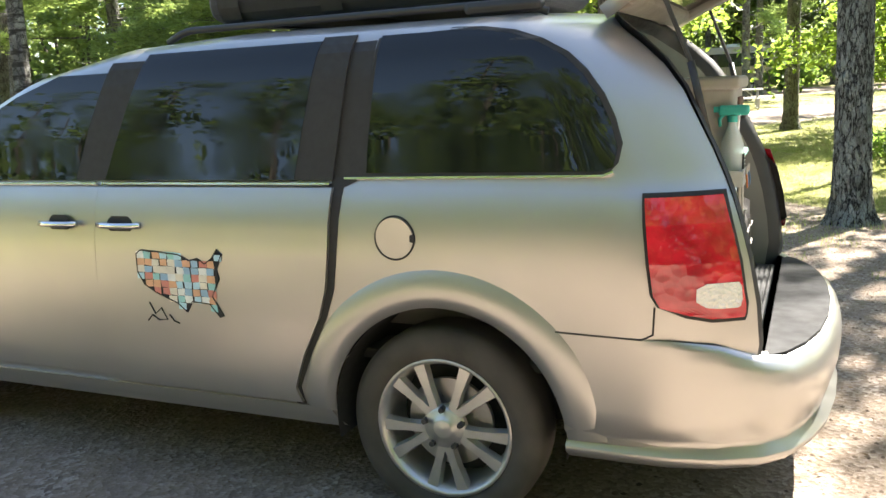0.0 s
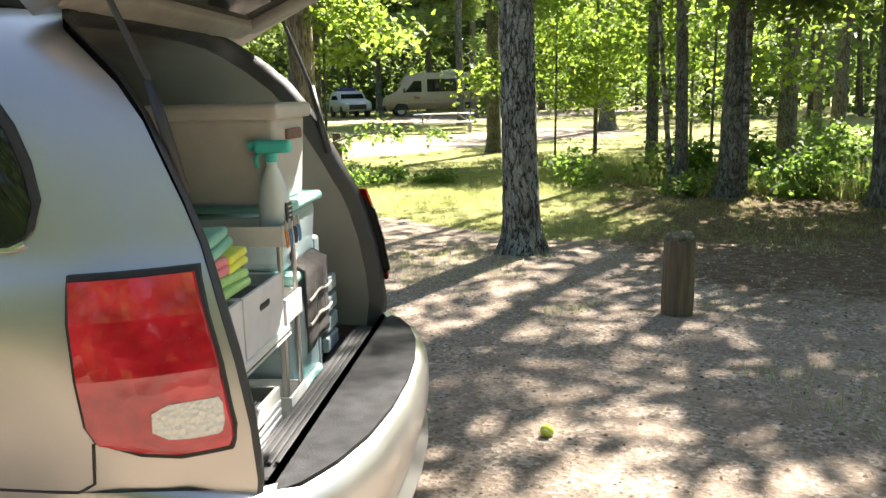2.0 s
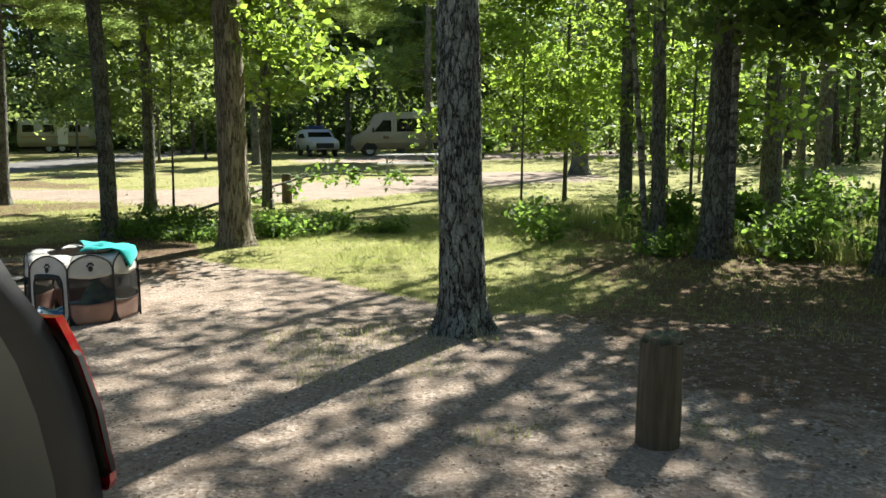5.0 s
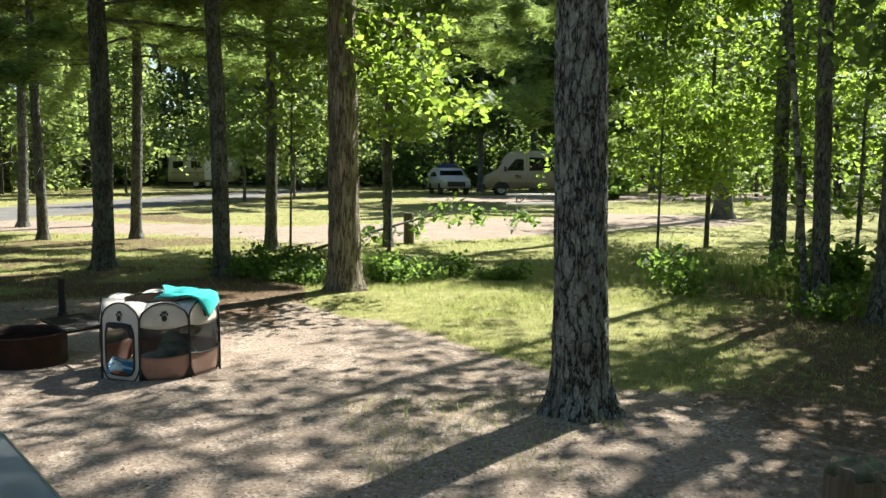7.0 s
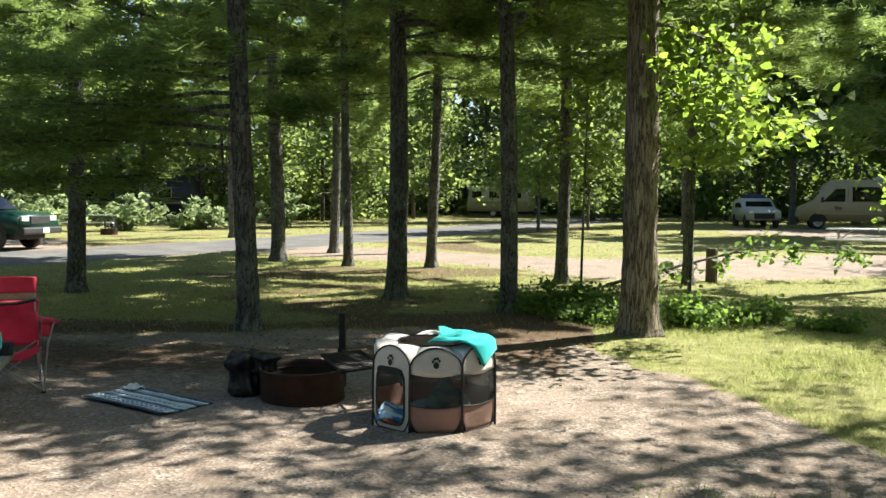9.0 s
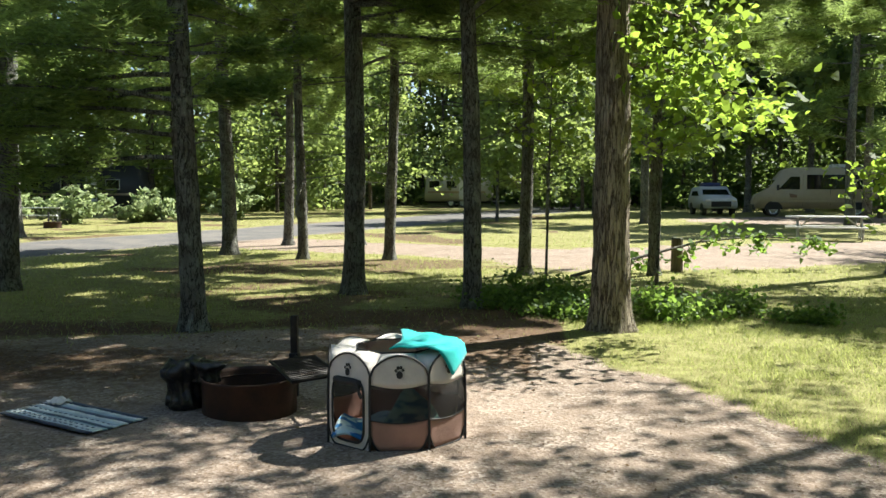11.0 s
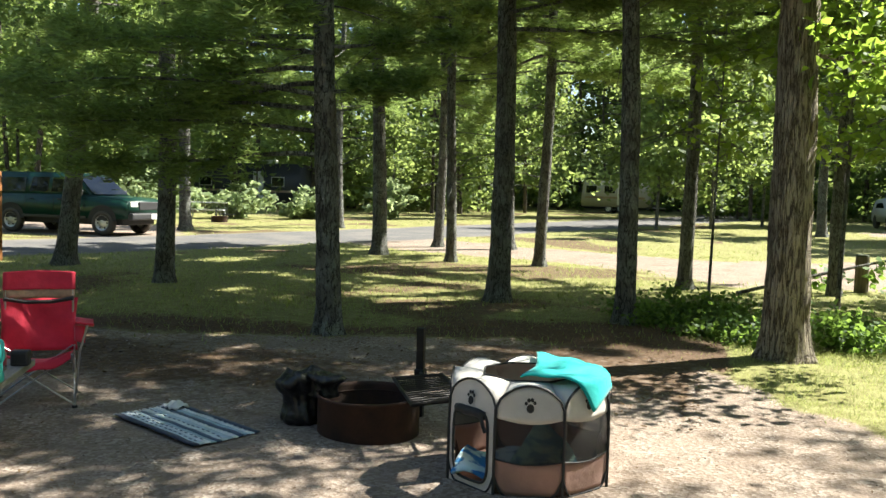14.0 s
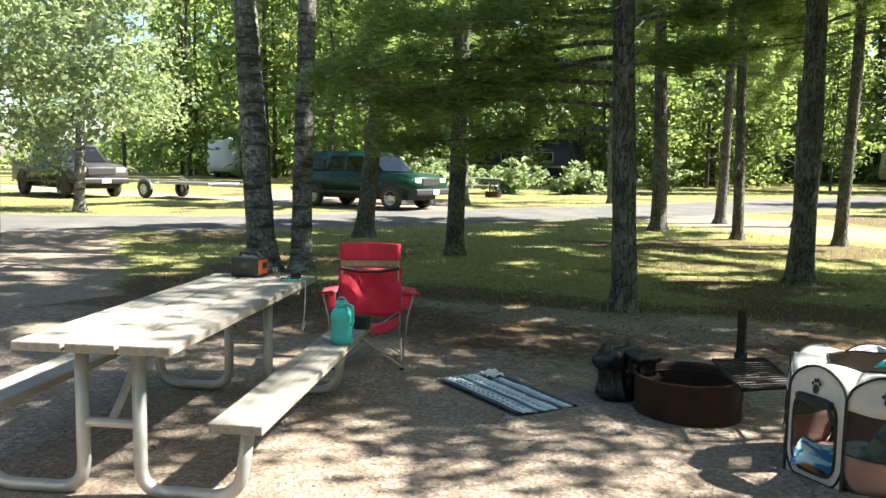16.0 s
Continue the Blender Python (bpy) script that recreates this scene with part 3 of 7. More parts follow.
# the big lichen-spotted oak by the gravel, and the tan-barked tree behind the pen
broadleaf("oak_tree", 4.17, 8.5, 0.175, 11.5, bark_oak, leaf_oak, "tall oak with grey lichen-spotted furrowed bark by the gravel", "tree", 11, (-0.012, 0.0), (7.0, 12), 2.7, 18,
          3300, 0.16, 56, 150, 0.085, 0.55, flare=0.55, top=0.5)
# limbs from 4.4 m up are added out of view, shading the fire ring
broadleaf("oak_tree", 3.02, 14.75, 0.21, 10, bark_tan, leaf_oak, "straight tree with tan ridged bark at the edge of the grass", "tree", 12, (-0.005, 0.0), (5.5, 10.5), 2.9, 20,
          12500, 0.088, 44, 110, 0.07, 0.42, flare=0.4, top=0.55, low=[(3.1, 0, 1.9, -0.05), (3.8, -18, 1.9, 0.08), (4.4, -30, 1.5, 0.02), (4.7, -60, 1.4, 0.02), (5.0, -10, 1.6, 0.0), (4.9, -85, 1.3, 0.02), (4.6, 200, 1.6, 0.02), (5.1, 240, 1.7, 0.02)])

# pines behind the fire ring: x, y, radius, height, lean
PINES = [(-1.82, 14.2, 0.135, 11, (-0.02, 0.0)), (1.25, 16.6, 0.13, 12, (-0.028, 0.0)), (-0.76, 18.0, 0.165, 13, (-0.012, 0.0)), (1.9, 21.4, 0.125, 13, (-0.006, 0)),
         (4.42, 21.6, 0.105, 12, (0.0, 0.0)), (-1.33, 24.5, 0.13, 13, (0.008, 0)), (-3.4, 24.4, 0.12, 13, (0.005, 0)), (-5.15, 29.0, 0.14, 13, (-0.003, 0)),
         (-5.62, 25.5, 0.18, 14, (-0.006, 0)), (-3.1, 29.2, 0.17, 14, (0.0, 0)), (-6.45, 17.7, 0.15, 11, (-0.01, 0.0)), (-11.6, 36.5, 0.16, 14, (0, 0)),
         (-15.3, 31.5, 0.2, 14, (0, 0)), (9.3, 22.4, 0.19, 13, (-0.01, 0))]
for i, (x, y, r, h, lean) in enumerate(PINES):
    low = []
    if i == 0:
        low = [(2.0, 196, 2.9, 0.03), (2.25, 206, 2.7, 0.05), (2.5, 186, 3.0, 0.05), (2.65, 214, 2.9, 0.04), (2.8, 176, 2.8, 0.06), (2.95, 200, 3.1, 0.05), (3.1, 224, 2.6, 0.05), (3.3, 190, 3.0, 0.06), (3.5, 160, 2.6, 0.08), (3.6, 210, 2.8, 0.06), (3.2, 20, 1.4, 0.05), (2.7, 340, 1.2, 0.05), (3.5, 270, 1.8, 0.05)]
    # extra boughs, mostly above view, added to shade the grass and gravel
    if i in (1, 2, 3, 4, 5):
        low = [(4.3 + 0.3 * k, (340, 20, 300, 0, 325, 45, 280)[k], 2.7, 0.05) for k in range(7)]
    if i == 10:
        low = [(2.9, 200, 2.6, 0.0), (3.2, 340, 2.8, 0.0), (3.4, 20, 2.4, 0.05), (3.6, 270, 2.2, 0.0), (3.8, 220, 2.4, 0.03), (4.0, 310, 2.6, 0.03)]
    far = y > 23
    pine("pine_tree", x, y, r, h, "pine with dark scaly trunk and bare lower twigs" if i else "pine with long drooping needle boughs beside the fire ring", 40 + i, lean,
         (4.0 if y < 19 else 4.6, h), 4.0 if i in (3, 5) else 3.3 if i in (1, 2, 4, 12) else 2.8 if y > 23 else 2.4, 44 if i in (3, 5) else 32 if i in (1, 2, 4, 12) else 28, 0.22 if far else 0.18, 20 if i in (0, 10) else 34 if i in (1, 2, 3, 4, 12, 13) else 30 if i in (5, 6, 7, 8, 9) else 14, 0.015 if far else 0.011, (1.6, 4.4, 12), low, rough=0.07, seg=24 if y < 19 else 14, rings=50 if y < 19 else 24)

pine("pine_tree", 14.5, 40.0, 0.2, 13, "dark pine with low boughs before the camper van", 70, (0, 0), (3.1, 12), 4.0, 30, 0.3, 16, 0.022, (1.8, 3.0, 6))
pine("pine_tree", 7.0, 44.0, 0.2, 14, "dark pine with low boughs at the back of the site", 71, (0, 0), (3.0, 13), 3.6, 30, 0.3, 16, 0.022, (1.8, 3.0, 6))

# tall broad trees added behind the far pads to keep the vehicles there in shade
for i, (x, y, h) in enumerate([(23.0, 59.5, 15), (19.2, 60.5, 16), (15.4, 60.5, 15), (26.5, 57.0, 15), (17.5, 46.5, 14)]):
    broadleaf("broad_tree", x, y, 0.22, h, bark_pine, leaf_far, "tall leafy tree added to shade a far campsite", "tree", 150 + i, (0, 0), (4.5 if i != 4 else 6.0, h), 4.6, 22, 6500, 0.3, 12, 20, 0.05, 0.9,
              group="trees behind the far sites")

# understorey trees across the road, sunlight partly put into their leaf colour
for i, (x, y, h) in enumerate([(2.6, 48.0, 9), (5.2, 52.5, 10), (0.2, 45.5, 8), (-7.5, 58.0, 10), (-11.0, 50.0, 9), (-2.0, 60.0, 10), (-15.5, 53.0, 10)]):
    broadleaf("understorey_tree", x, y, 0.08, h, bark_pine, leaf_far_lit, "small tree across the camp road, leaf colour lightened as sunlit", "tree", 170 + i, (0.01, 0), (1.8, h), 3.0, 22, 4200, 0.2, 8, 14, 0.03, 0.7,
              group="understorey across the road", flare=0.2)

# two birches by the table, and the leaning tree near the road
for x, y, r, s, lean in ((-7.27, 13.93, 0.2, 61, (-0.07, -0.02)), (-6.85, 14.27, 0.145, 62, (0.033, 0.0))):
    broadleaf("birch_tree", x, y, r, 11, bark_birch, leaf_far, "birch with grey-white banded bark behind the picnic table", "tree", s, lean, (5.5, 11), 2.6, 16, 5000, 0.11, 28, 60, 0.05, 0.5,
              group="birches by the table", top=0.45)
broadleaf("leaning_tree", -9.95, 19.4, 0.19, 10, bark_pine, leaf_far, "dark tree leaning beside the camp road", "tree", 63, (0.1, 0.03), (4.2, 10), 2.8, 16, 5000, 0.13, 20, 40, 0.06, 0.55)

# the thicket right of the site: x, y, radius, height, lean, bark
# the last five are added to shade the gravel, four of them unseen
RIGHT = [(8.35, 12.3, 0.045, 6, (-0.1, 0.0), bark_birch), (8.5, 12.25, 0.1, 13, (-0.02, 0), bark_pine), (8.62, 11.2, 0.19, 13, (0.07, 0.04), bark_pine), (8.75, 11.05, 0.05, 13, (0.0, 0), bark_birch),
         (13.4, 15.8, 0.2, 12, (0.02, 0), bark_pine), (16.5, 18.4, 0.11, 11, (0, 0), bark_pine), (17.5, 18.8, 0.19, 12, (0.03, 0), bark_pine), (9.65, 9.4, 0.16, 10, (0.0, 0), bark_pine),
         (17.2, 30.5, 0.3, 12, (0, 0), bark_pine), (11.8, 6.2, 0.17, 11, (0.0, 0), bark_pine), (9.9, 15.4, 0.12, 13, (0.0, 0), bark_pine), (10.2, 7.5, 0.15, 9, (0.0, 0), bark_pine), (12.6, 10.4, 0.16, 10, (0, 0), bark_pine), (13.6, 8.0, 0.16, 10, (0, 0), bark_pine)]
for i, (x, y, r, h, lean, b) in enumerate(RIGHT):
    broadleaf("thicket_tree", x, y, r, h, b, leaf_oak if i in (0, 1, 3) else leaf_far, "slender tree in the shaded thicket" if r < 0.12 else "dark trunk in the shaded thicket, some of these added to cast shade", "tree", 80 + i, lean,
              (8.0, 13.5) if i in (1, 2, 3, 10) else (2.0, 5.0) if i == 7 else (3.2, 7.5) if i == 11 else (4.6 if r < 0.12 else 4.2, h), 3.0 if i in (1, 2, 3, 10) else (1.8 if r < 0.12 else 2.6 if i == 7 else 3.4), 16, (350, 2500, 3000, 500, 3000, 3000, 3000, 7000, 3000, 5000, 1500, 7000, 6500, 6500)[i], 0.12, 16, 30, 0.06, 0.55, group="thicket beside the site",
              low=[(4.0, 200, 1.8, 0.05), (4.6, 120, 1.6, 0.05), (5.2, 300, 1.8, 0.0), (4.4, 30, 1.8, 0.05), (5.8, 250, 1.8, 0.0)] if i == 2 else ())
# leafy saplings with low sunlit boughs
SAPLINGS = [(11.3, 20.4, 0.06, 8.0, 3.4, 9500), (10.4, 14.2, 0.03, 5.0, 1.9, 1800), (11.0, 16.6, 0.035, 6.0, 2.3, 2300), (13.2, 19.0, 0.04, 7.0, 2.6, 4200), (4.2, 19.6, 0.04, 6.0, 1.8, 2600),
            (11.6, 11.2, 0.03, 5.0, 2.0, 3000), (18.5, 25.0, 0.05, 8, 3, 4200), (9.7, 19.4, 0.03, 6.5, 2.2, 5600), (2.3, 19.0, 0.025, 4.5, 0.9, 500)]
for i, (x, y, r, h, sp, n) in enumerate(SAPLINGS):
    broadleaf("oak_sapling", x, y, r, h, bark_pine, leaf_oak, "slim leafy sapling with bright backlit leaves", "tree", 120 + i, (0.02, 0), (1.2 if i in (0, 1, 7) else 2.2, h), sp, 24 if i == 0 else 18, n, 0.097, 8, 12, 0.0, 0.42,
              group="saplings round the site", flare=0.2)
broadleaf("pale_tree", -14.0, 13.6, 0.05, 6.5, bark_birch, leaf_pale, "pale-leaved small tree at the edge of the road", "tree", 140, (0.03, 0.02), (2.2, 6.2), 2.6, 22, 9000, 0.09, 10, 16, 0.02, 0.5)
broadleaf("pale_tree", -21.5, 20.0, 0.16, 8, bark_birch, leaf_pale, "pale-leaved forked tree across the road", "tree", 141, (0.06, 0.0), (2.4, 8), 3.6, 24, 17000, 0.105, 12, 20, 0.03, 0.6)


def bush(x, y, r, h, n, size, seed, leaf, label, name="bush"):
    rng = np.random.RandomState(seed)
    t = thing(name, pose(x, y, ground_z(x, y)), label, "bush", "undergrowth")
    bm, cs = bmesh.new(), []
    for i in range(max(7, int(14 * r))):
        a, q = rng.uniform(0, 6.28), r * math.sqrt(rng.rand())
        tip = (q * math.cos(a), q * math.sin(a), h * rng.uniform(0.45, 1.0) * (1 - 0.5 * (q / r) ** 2))
        pts = [np.array((tip[0] * 0.3 * k + tip[0] * 0.7 * k * k, tip[1] * k, tip[2] * k - 0.04)) for k in (0, 0.35, 0.7, 1)]
        tube_bm(pts, 0.006, 3, 0.002, bm)
        cs += pts[1:]
    tagged(part("stemwork", bm, bark_pine, t), kind="stuff")
    part_mesh("foliage", quads_mesh("foliage", leaves_at(clumps(rng, cs, min(0.22, r * 0.4), max(1, n // len(cs)), 0.7), size, rng, fine=r < 1.2), leaf), t)
    return t


BUSHES = [(1.9, 16.9, 0.9, 0.5, 2800, 0.052), (2.5, 15.9, 0.6, 0.4, 1700, 0.05), (3.75, 15.6, 0.65, 0.42, 1700, 0.05), (4.6, 16.4, 0.6, 0.35, 1400, 0.05), (5.4, 15.6, 0.45, 0.28, 800, 0.045),
          (7.3, 13.6, 0.5, 0.75, 300, 0.07), (7.9, 14.6, 0.6, 0.8, 380, 0.07), (9.6, 10.9, 0.8, 0.7, 1300, 0.07), (10.6, 10.2, 0.8, 0.6, 1300, 0.07), (9.0, 12.9, 0.9, 0.8, 1300, 0.08),
          (11.6, 9.9, 0.9, 0.6, 1200, 0.07), (12.4, 13, 1.1, 0.9, 1400, 0.09), (8.0, 11.6, 0.6, 0.45, 450, 0.06), (14.5, 16, 1.3, 1.0, 1200, 0.1), (10.5, 13.2, 0.8, 0.8, 1000, 0.08)]
for i, (x, y, r, h, n, s) in enumerate(BUSHES):
    bush(x, y, r, h, n, s, 200 + i, leaf_bush, "low green shrub in the undergrowth")
for i, (x, y, r, h) in enumerate([(19.6, 47.5, 1.7, 2.2), (-19, 41, 2.0, 2.2), (-16.5, 43, 1.6, 1.6), (-23, 40, 2.2, 2.6), (-13.0, 46, 1.4, 2.0)]):
    bush(x, y, r, h, 1500, 0.2, 240 + i, leaf_pale if i else leaf_bush, "rounded green bush at the back of a campsite")

# woods behind all the sites


def far_wood(x0, x1, top, y0f, depth, n, size, seed, leaf=None, name="far_woods"):
    rng = np.random.RandomState(seed)
    w = x1 - x0
    nt = int(w * depth / 26)
    tx, ty = rng.uniform(x0, x1, nt), rng.uniform(0, 1, nt) ** 1.3 * depth
    cs, bm = [], bmesh.new()
    for x, d in zip(tx, ty):
        y = y0f(x) + d
        gz = ground_z(x, y)
        h = top * rng.uniform(0.6, 1.1)
        tube_bm([(x, y, gz - 0.2), (x + rng.normal() * 0.3, y, gz + h * 0.5), (x + rng.normal() * 0.6, y, gz + h)], rng.uniform(0.1, 0.24), 6, 0.05, bm)
        low = rng.choice([0.6, 2.0, 4.5], p=[0.3, 0.3, 0.4])
        for k in range(28):
            z = low + (h - low) * rng.rand()
            q = rng.uniform(0.3, 3.2) * (1.1 - 0.6 * z / h)
            a = rng.uniform(0, 6.28)
            cs.append((x + q * math.cos(a), y + q * math.sin(a), gz + z))
    for k in range(int(w * depth / 9)):
        x, d = rng.uniform(x0, x1), (0.15 + 0.85 * rng.rand()) * depth
        y = y0f(x) + d
        for q in range(5):
            cs.append((x + rng.normal() * 1.2, y + rng.normal() * 1.0, ground_z(x, y) + rng.uniform(0.2, 3.2 + 2.5 * d / depth)))
    me = bpy.data.meshes.new("trunks")
    bm.to_mesh(me)
    bm.free()
    me.materials.append(bark_far)
    t = tagged(thing(name, Matrix(), "dense mixed woods of sunlit and shaded leaves", "woods"), kind="stuff")
    part_mesh("trunks", me, t)
    part_mesh("leaves", quads_mesh("leaves", leaves_at(clumps(rng, cs, 1.1, max(1, n // len(cs)), 0.6), size, rng), leaf or leaf_far), t)


far_wood(-80, -30, 20, lambda x: 45 - 0.1 * (x + 30), 26, 62000, 0.36, 301, leaf_far_lit)
far_wood(-30, 2, 20, lambda x: 50 + 0.4 * (x + 30) if x < -8.5 else 77, 24, 58000, 0.3, 302, leaf_far_lit)
far_wood(2, 40, 20, lambda x: 62 if x < 25 else 50 - 0.45 * (x - 25), 24, 64000, 0.28, 303)
far_wood(17, 60, 16, lambda x: 27 + 0.2 * (x - 17) if x > 25 else 60, 18, 24000, 0.3, 304)
far_wood(-22, 34, 24, lambda x: 80, 12, 60000, 0.4, 309, leaf_far_lit)
far_wood(-120, 120, 28, lambda x: 84, 30, 80000, 0.85, 305)
far_wood(22, 60, 15, lambda x: -14, 36, 18000, 0.42, 306)
far_wood(-60, 22, 20, lambda x: -32 + 0.02 * x, 24, 90000, 0.34, 307)
far_wood(-24, 20, 15, lambda x: -17, 8, 30000, 0.26, 310)
far_wood(-70, -34, 18, lambda x: -14, 40, 14000, 0.5, 308)

# ---------------------------------------------------------------- the minivan
# local axes: x forward, y to the driver's side, z up, from under the rear axle
VAN = pose(0.298, 3.813, 0, 0, 0, 156.0)
SEC_Z = [0.30, 0.36, 0.42, 0.50, 0.60, 0.72, 0.85, 1.0, 1.12, 1.2, 1.26, 1.35, 1.45, 1.55, 1.64, 1.72, 1.775, 1.81, 1.83, 1.84]
SEC_Y = [0.925, 0.955, 0.972, 0.982, 0.985, 0.987, 0.987, 0.985, 0.975, 0.955, 0.928, 0.908, 0.888, 0.866, 0.844, 0.815, 0.775, 0.70, 0.5, 0.0]
REAR_X = [-1.090, -1.090, -1.100, -1.110, -1.120, -1.135, -1.125, -1.100, -1.070, -1.045, -1.020, -0.980, -0.930, -0.880, -0.815, -0.730, -0.660, -0.620, -0.590, -0.580]
TOP_X = [-0.7, -0.3, 0.9, 1.42, 2.0, 2.6, 3.25, 3.9, 4.05]
TOP_Z = [1.81, 1.84, 1.85, 1.825, 1.72, 1.48, 1.16, 1.0, 0.9]


def van_side(x, z):
    """Half the van's width at (x, z): the flank, drawn in towards the rear corner."""
    k = max(0.0, min(1.0, (lerp_at(z, SEC_Z, REAR_X) + 0.40 - x) / 0.40))
    return lerp_at(z, SEC_Z, SEC_Y) - 0.15 * k * k - 0.25 * max(0.0, (x - 3.0)) ** 2


def van_rows(rows, n=14, off=0.004, depth=0.012, side=1):
    """A panel that follows the flank: rows of (z, x at one end, x at the other), with a turned-in edge."""
    bm = bmesh.new()
    grid = []
    dense = []
    for (z0, a0, b0), (z1, a1, b1) in zip(rows, rows[1:]):
        q = max(1, int(abs(z1 - z0) / 0.03))
        dense += [(z0 + (z1 - z0) * i / q, a0 + (a1 - a0) * i / q, b0 + (b1 - b0) * i / q) for i in range(q)]
    for z, xa, xb in dense + [rows[-1]]:
        grid.append([(xa + (xb - xa) * i / n, z) for i in range(n + 1)])
    outer = [[bm.verts.new((x, side * (van_side(x, z) + off), z)) for x, z in row] for row in grid]
    for a, b in zip(outer, outer[1:]):
        for i in range(n):
            bm.faces.new((a[i], a[i + 1], b[i + 1], b[i]) if side < 0 else (a[i + 1], a[i], b[i], b[i + 1]))
    es = [e for e in bm.edges if e.is_boundary]
    for e in es:
        e.smooth = False
    r = bmesh.ops.extrude_edge_only(bm, edges=es)
    bmesh.ops.translate(bm, verts=[g for g in r["geom"] if isinstance(g, bmesh.types.BMVert)], vec=(0, -side * depth, 0))
    bmesh.ops.recalc_face_normals(bm, faces=bm.faces[:])
    return bm


def van_line(pts, r=0.004, off=0.003, side=1, seg=6):
    """A thin line (a gap or a chrome strip) laid along the flank through (x, z) points."""
    out = []
    for (xa, za), (xb, zb) in zip(pts, pts[1:]):
        n = max(2, int(math.hypot(xb - xa, zb - za) / 0.05))
        out += [(xa + (xb - xa) * i / n, za + (zb - za) * i / n) for i in range(n)]
    out.append(pts[-1])
    return tube_bm([(x, side * (van_side(x, z) + off), z) for x, z in out], r, seg)


def paint_material():
    m = Mat("silver_paint", (0.42, 0.405, 0.38), 0.34, 0.75)
    flake = m.noise(700, 2)
    m.colour(m.mix(m.ramp(m.noise(2.2, 5), [(0.3, 0.0), (0.7, 1.0)]), m.mix(flake, (0.4, 0.39, 0.375), (0.47, 0.46, 0.445)), (0.42, 0.405, 0.38)))
    m.rough(m.ramp(m.noise(5, 6), [(0.35, 0.3), (0.75, 0.38)]))
    m.set("Coat Weight", 0.5).set("Coat Roughness", 0.1)
    m.bump(m.noise(1.2, 2), 0.012, 0.02)
    return m.m


def glass_material(name, tint, rough=0.02):
    m = Mat(name, tint, rough, 0, 0.5)
    m.rough(m.ramp(m.noise(6, 6), [(0.4, 0.02), (0.8, 0.14)]))
    return m.m


paint = paint_material()
dark_glass = glass_material("privacy_glass", (0.008, 0.009, 0.008))
rubber = plain("black_rubber", (0.022, 0.022, 0.022), 0.7)
black_trim = plain("black_trim", (0.03, 0.03, 0.032), 0.5, 0, 0.2, 12, 0.3)
grey_trim = plain("grey_trim", (0.17, 0.163, 0.15), 0.75, 0, 0.1, 9, 0.3)
liner = cloth("headliner", (0.21, 0.195, 0.175))
carpet = cloth("dark_carpet", (0.035, 0.035, 0.037), 0.25, 400)
chrome = plain("chrome", (0.75, 0.74, 0.72), 0.15, 1.0, 0.05, 30, 0.05)
alloy = plain("alloy", (0.58, 0.57, 0.55), 0.36, 0.8, 0.1, 14, 0.1)
steel = plain("steel", (0.45, 0.44, 0.43), 0.35, 0.9, 0.12)
tyre_mat = plain("tyre", (0.07, 0.062, 0.053), 0.85, 0, 0.35, 7, 0.6)
mt = Mat("red_lens", (0.6, 0.014, 0.045), 0.12)
mt.set("Coat Weight", 1.0)
mt.colour(mt.mix(mt.ramp(mt.noise(9, 4, 0.5, (1, 1, 1.4)), [(0.35, 0.0), (0.65, 1.0)]), (0.32, 0.004, 0.014), (0.62, 0.018, 0.035)))
mt.bump(mt.voronoi(26), 0.25, 0.01)
red_lens = mt.m
mt = Mat("clear_lens", (0.7, 0.68, 0.62), 0.12)
mt.set("Coat Weight", 1.0)
mt.bump(mt.voronoi(90), 0.6, 0.01)
clear_lens = mt.m

van = thing("minivan", VAN, "silver-beige minivan parked with its tailgate raised and cargo showing", "car")
AXLE_X, FRONT_AXLE, HUB_Z, ARCH_R = -0.08, 3.02, 0.36, 0.455


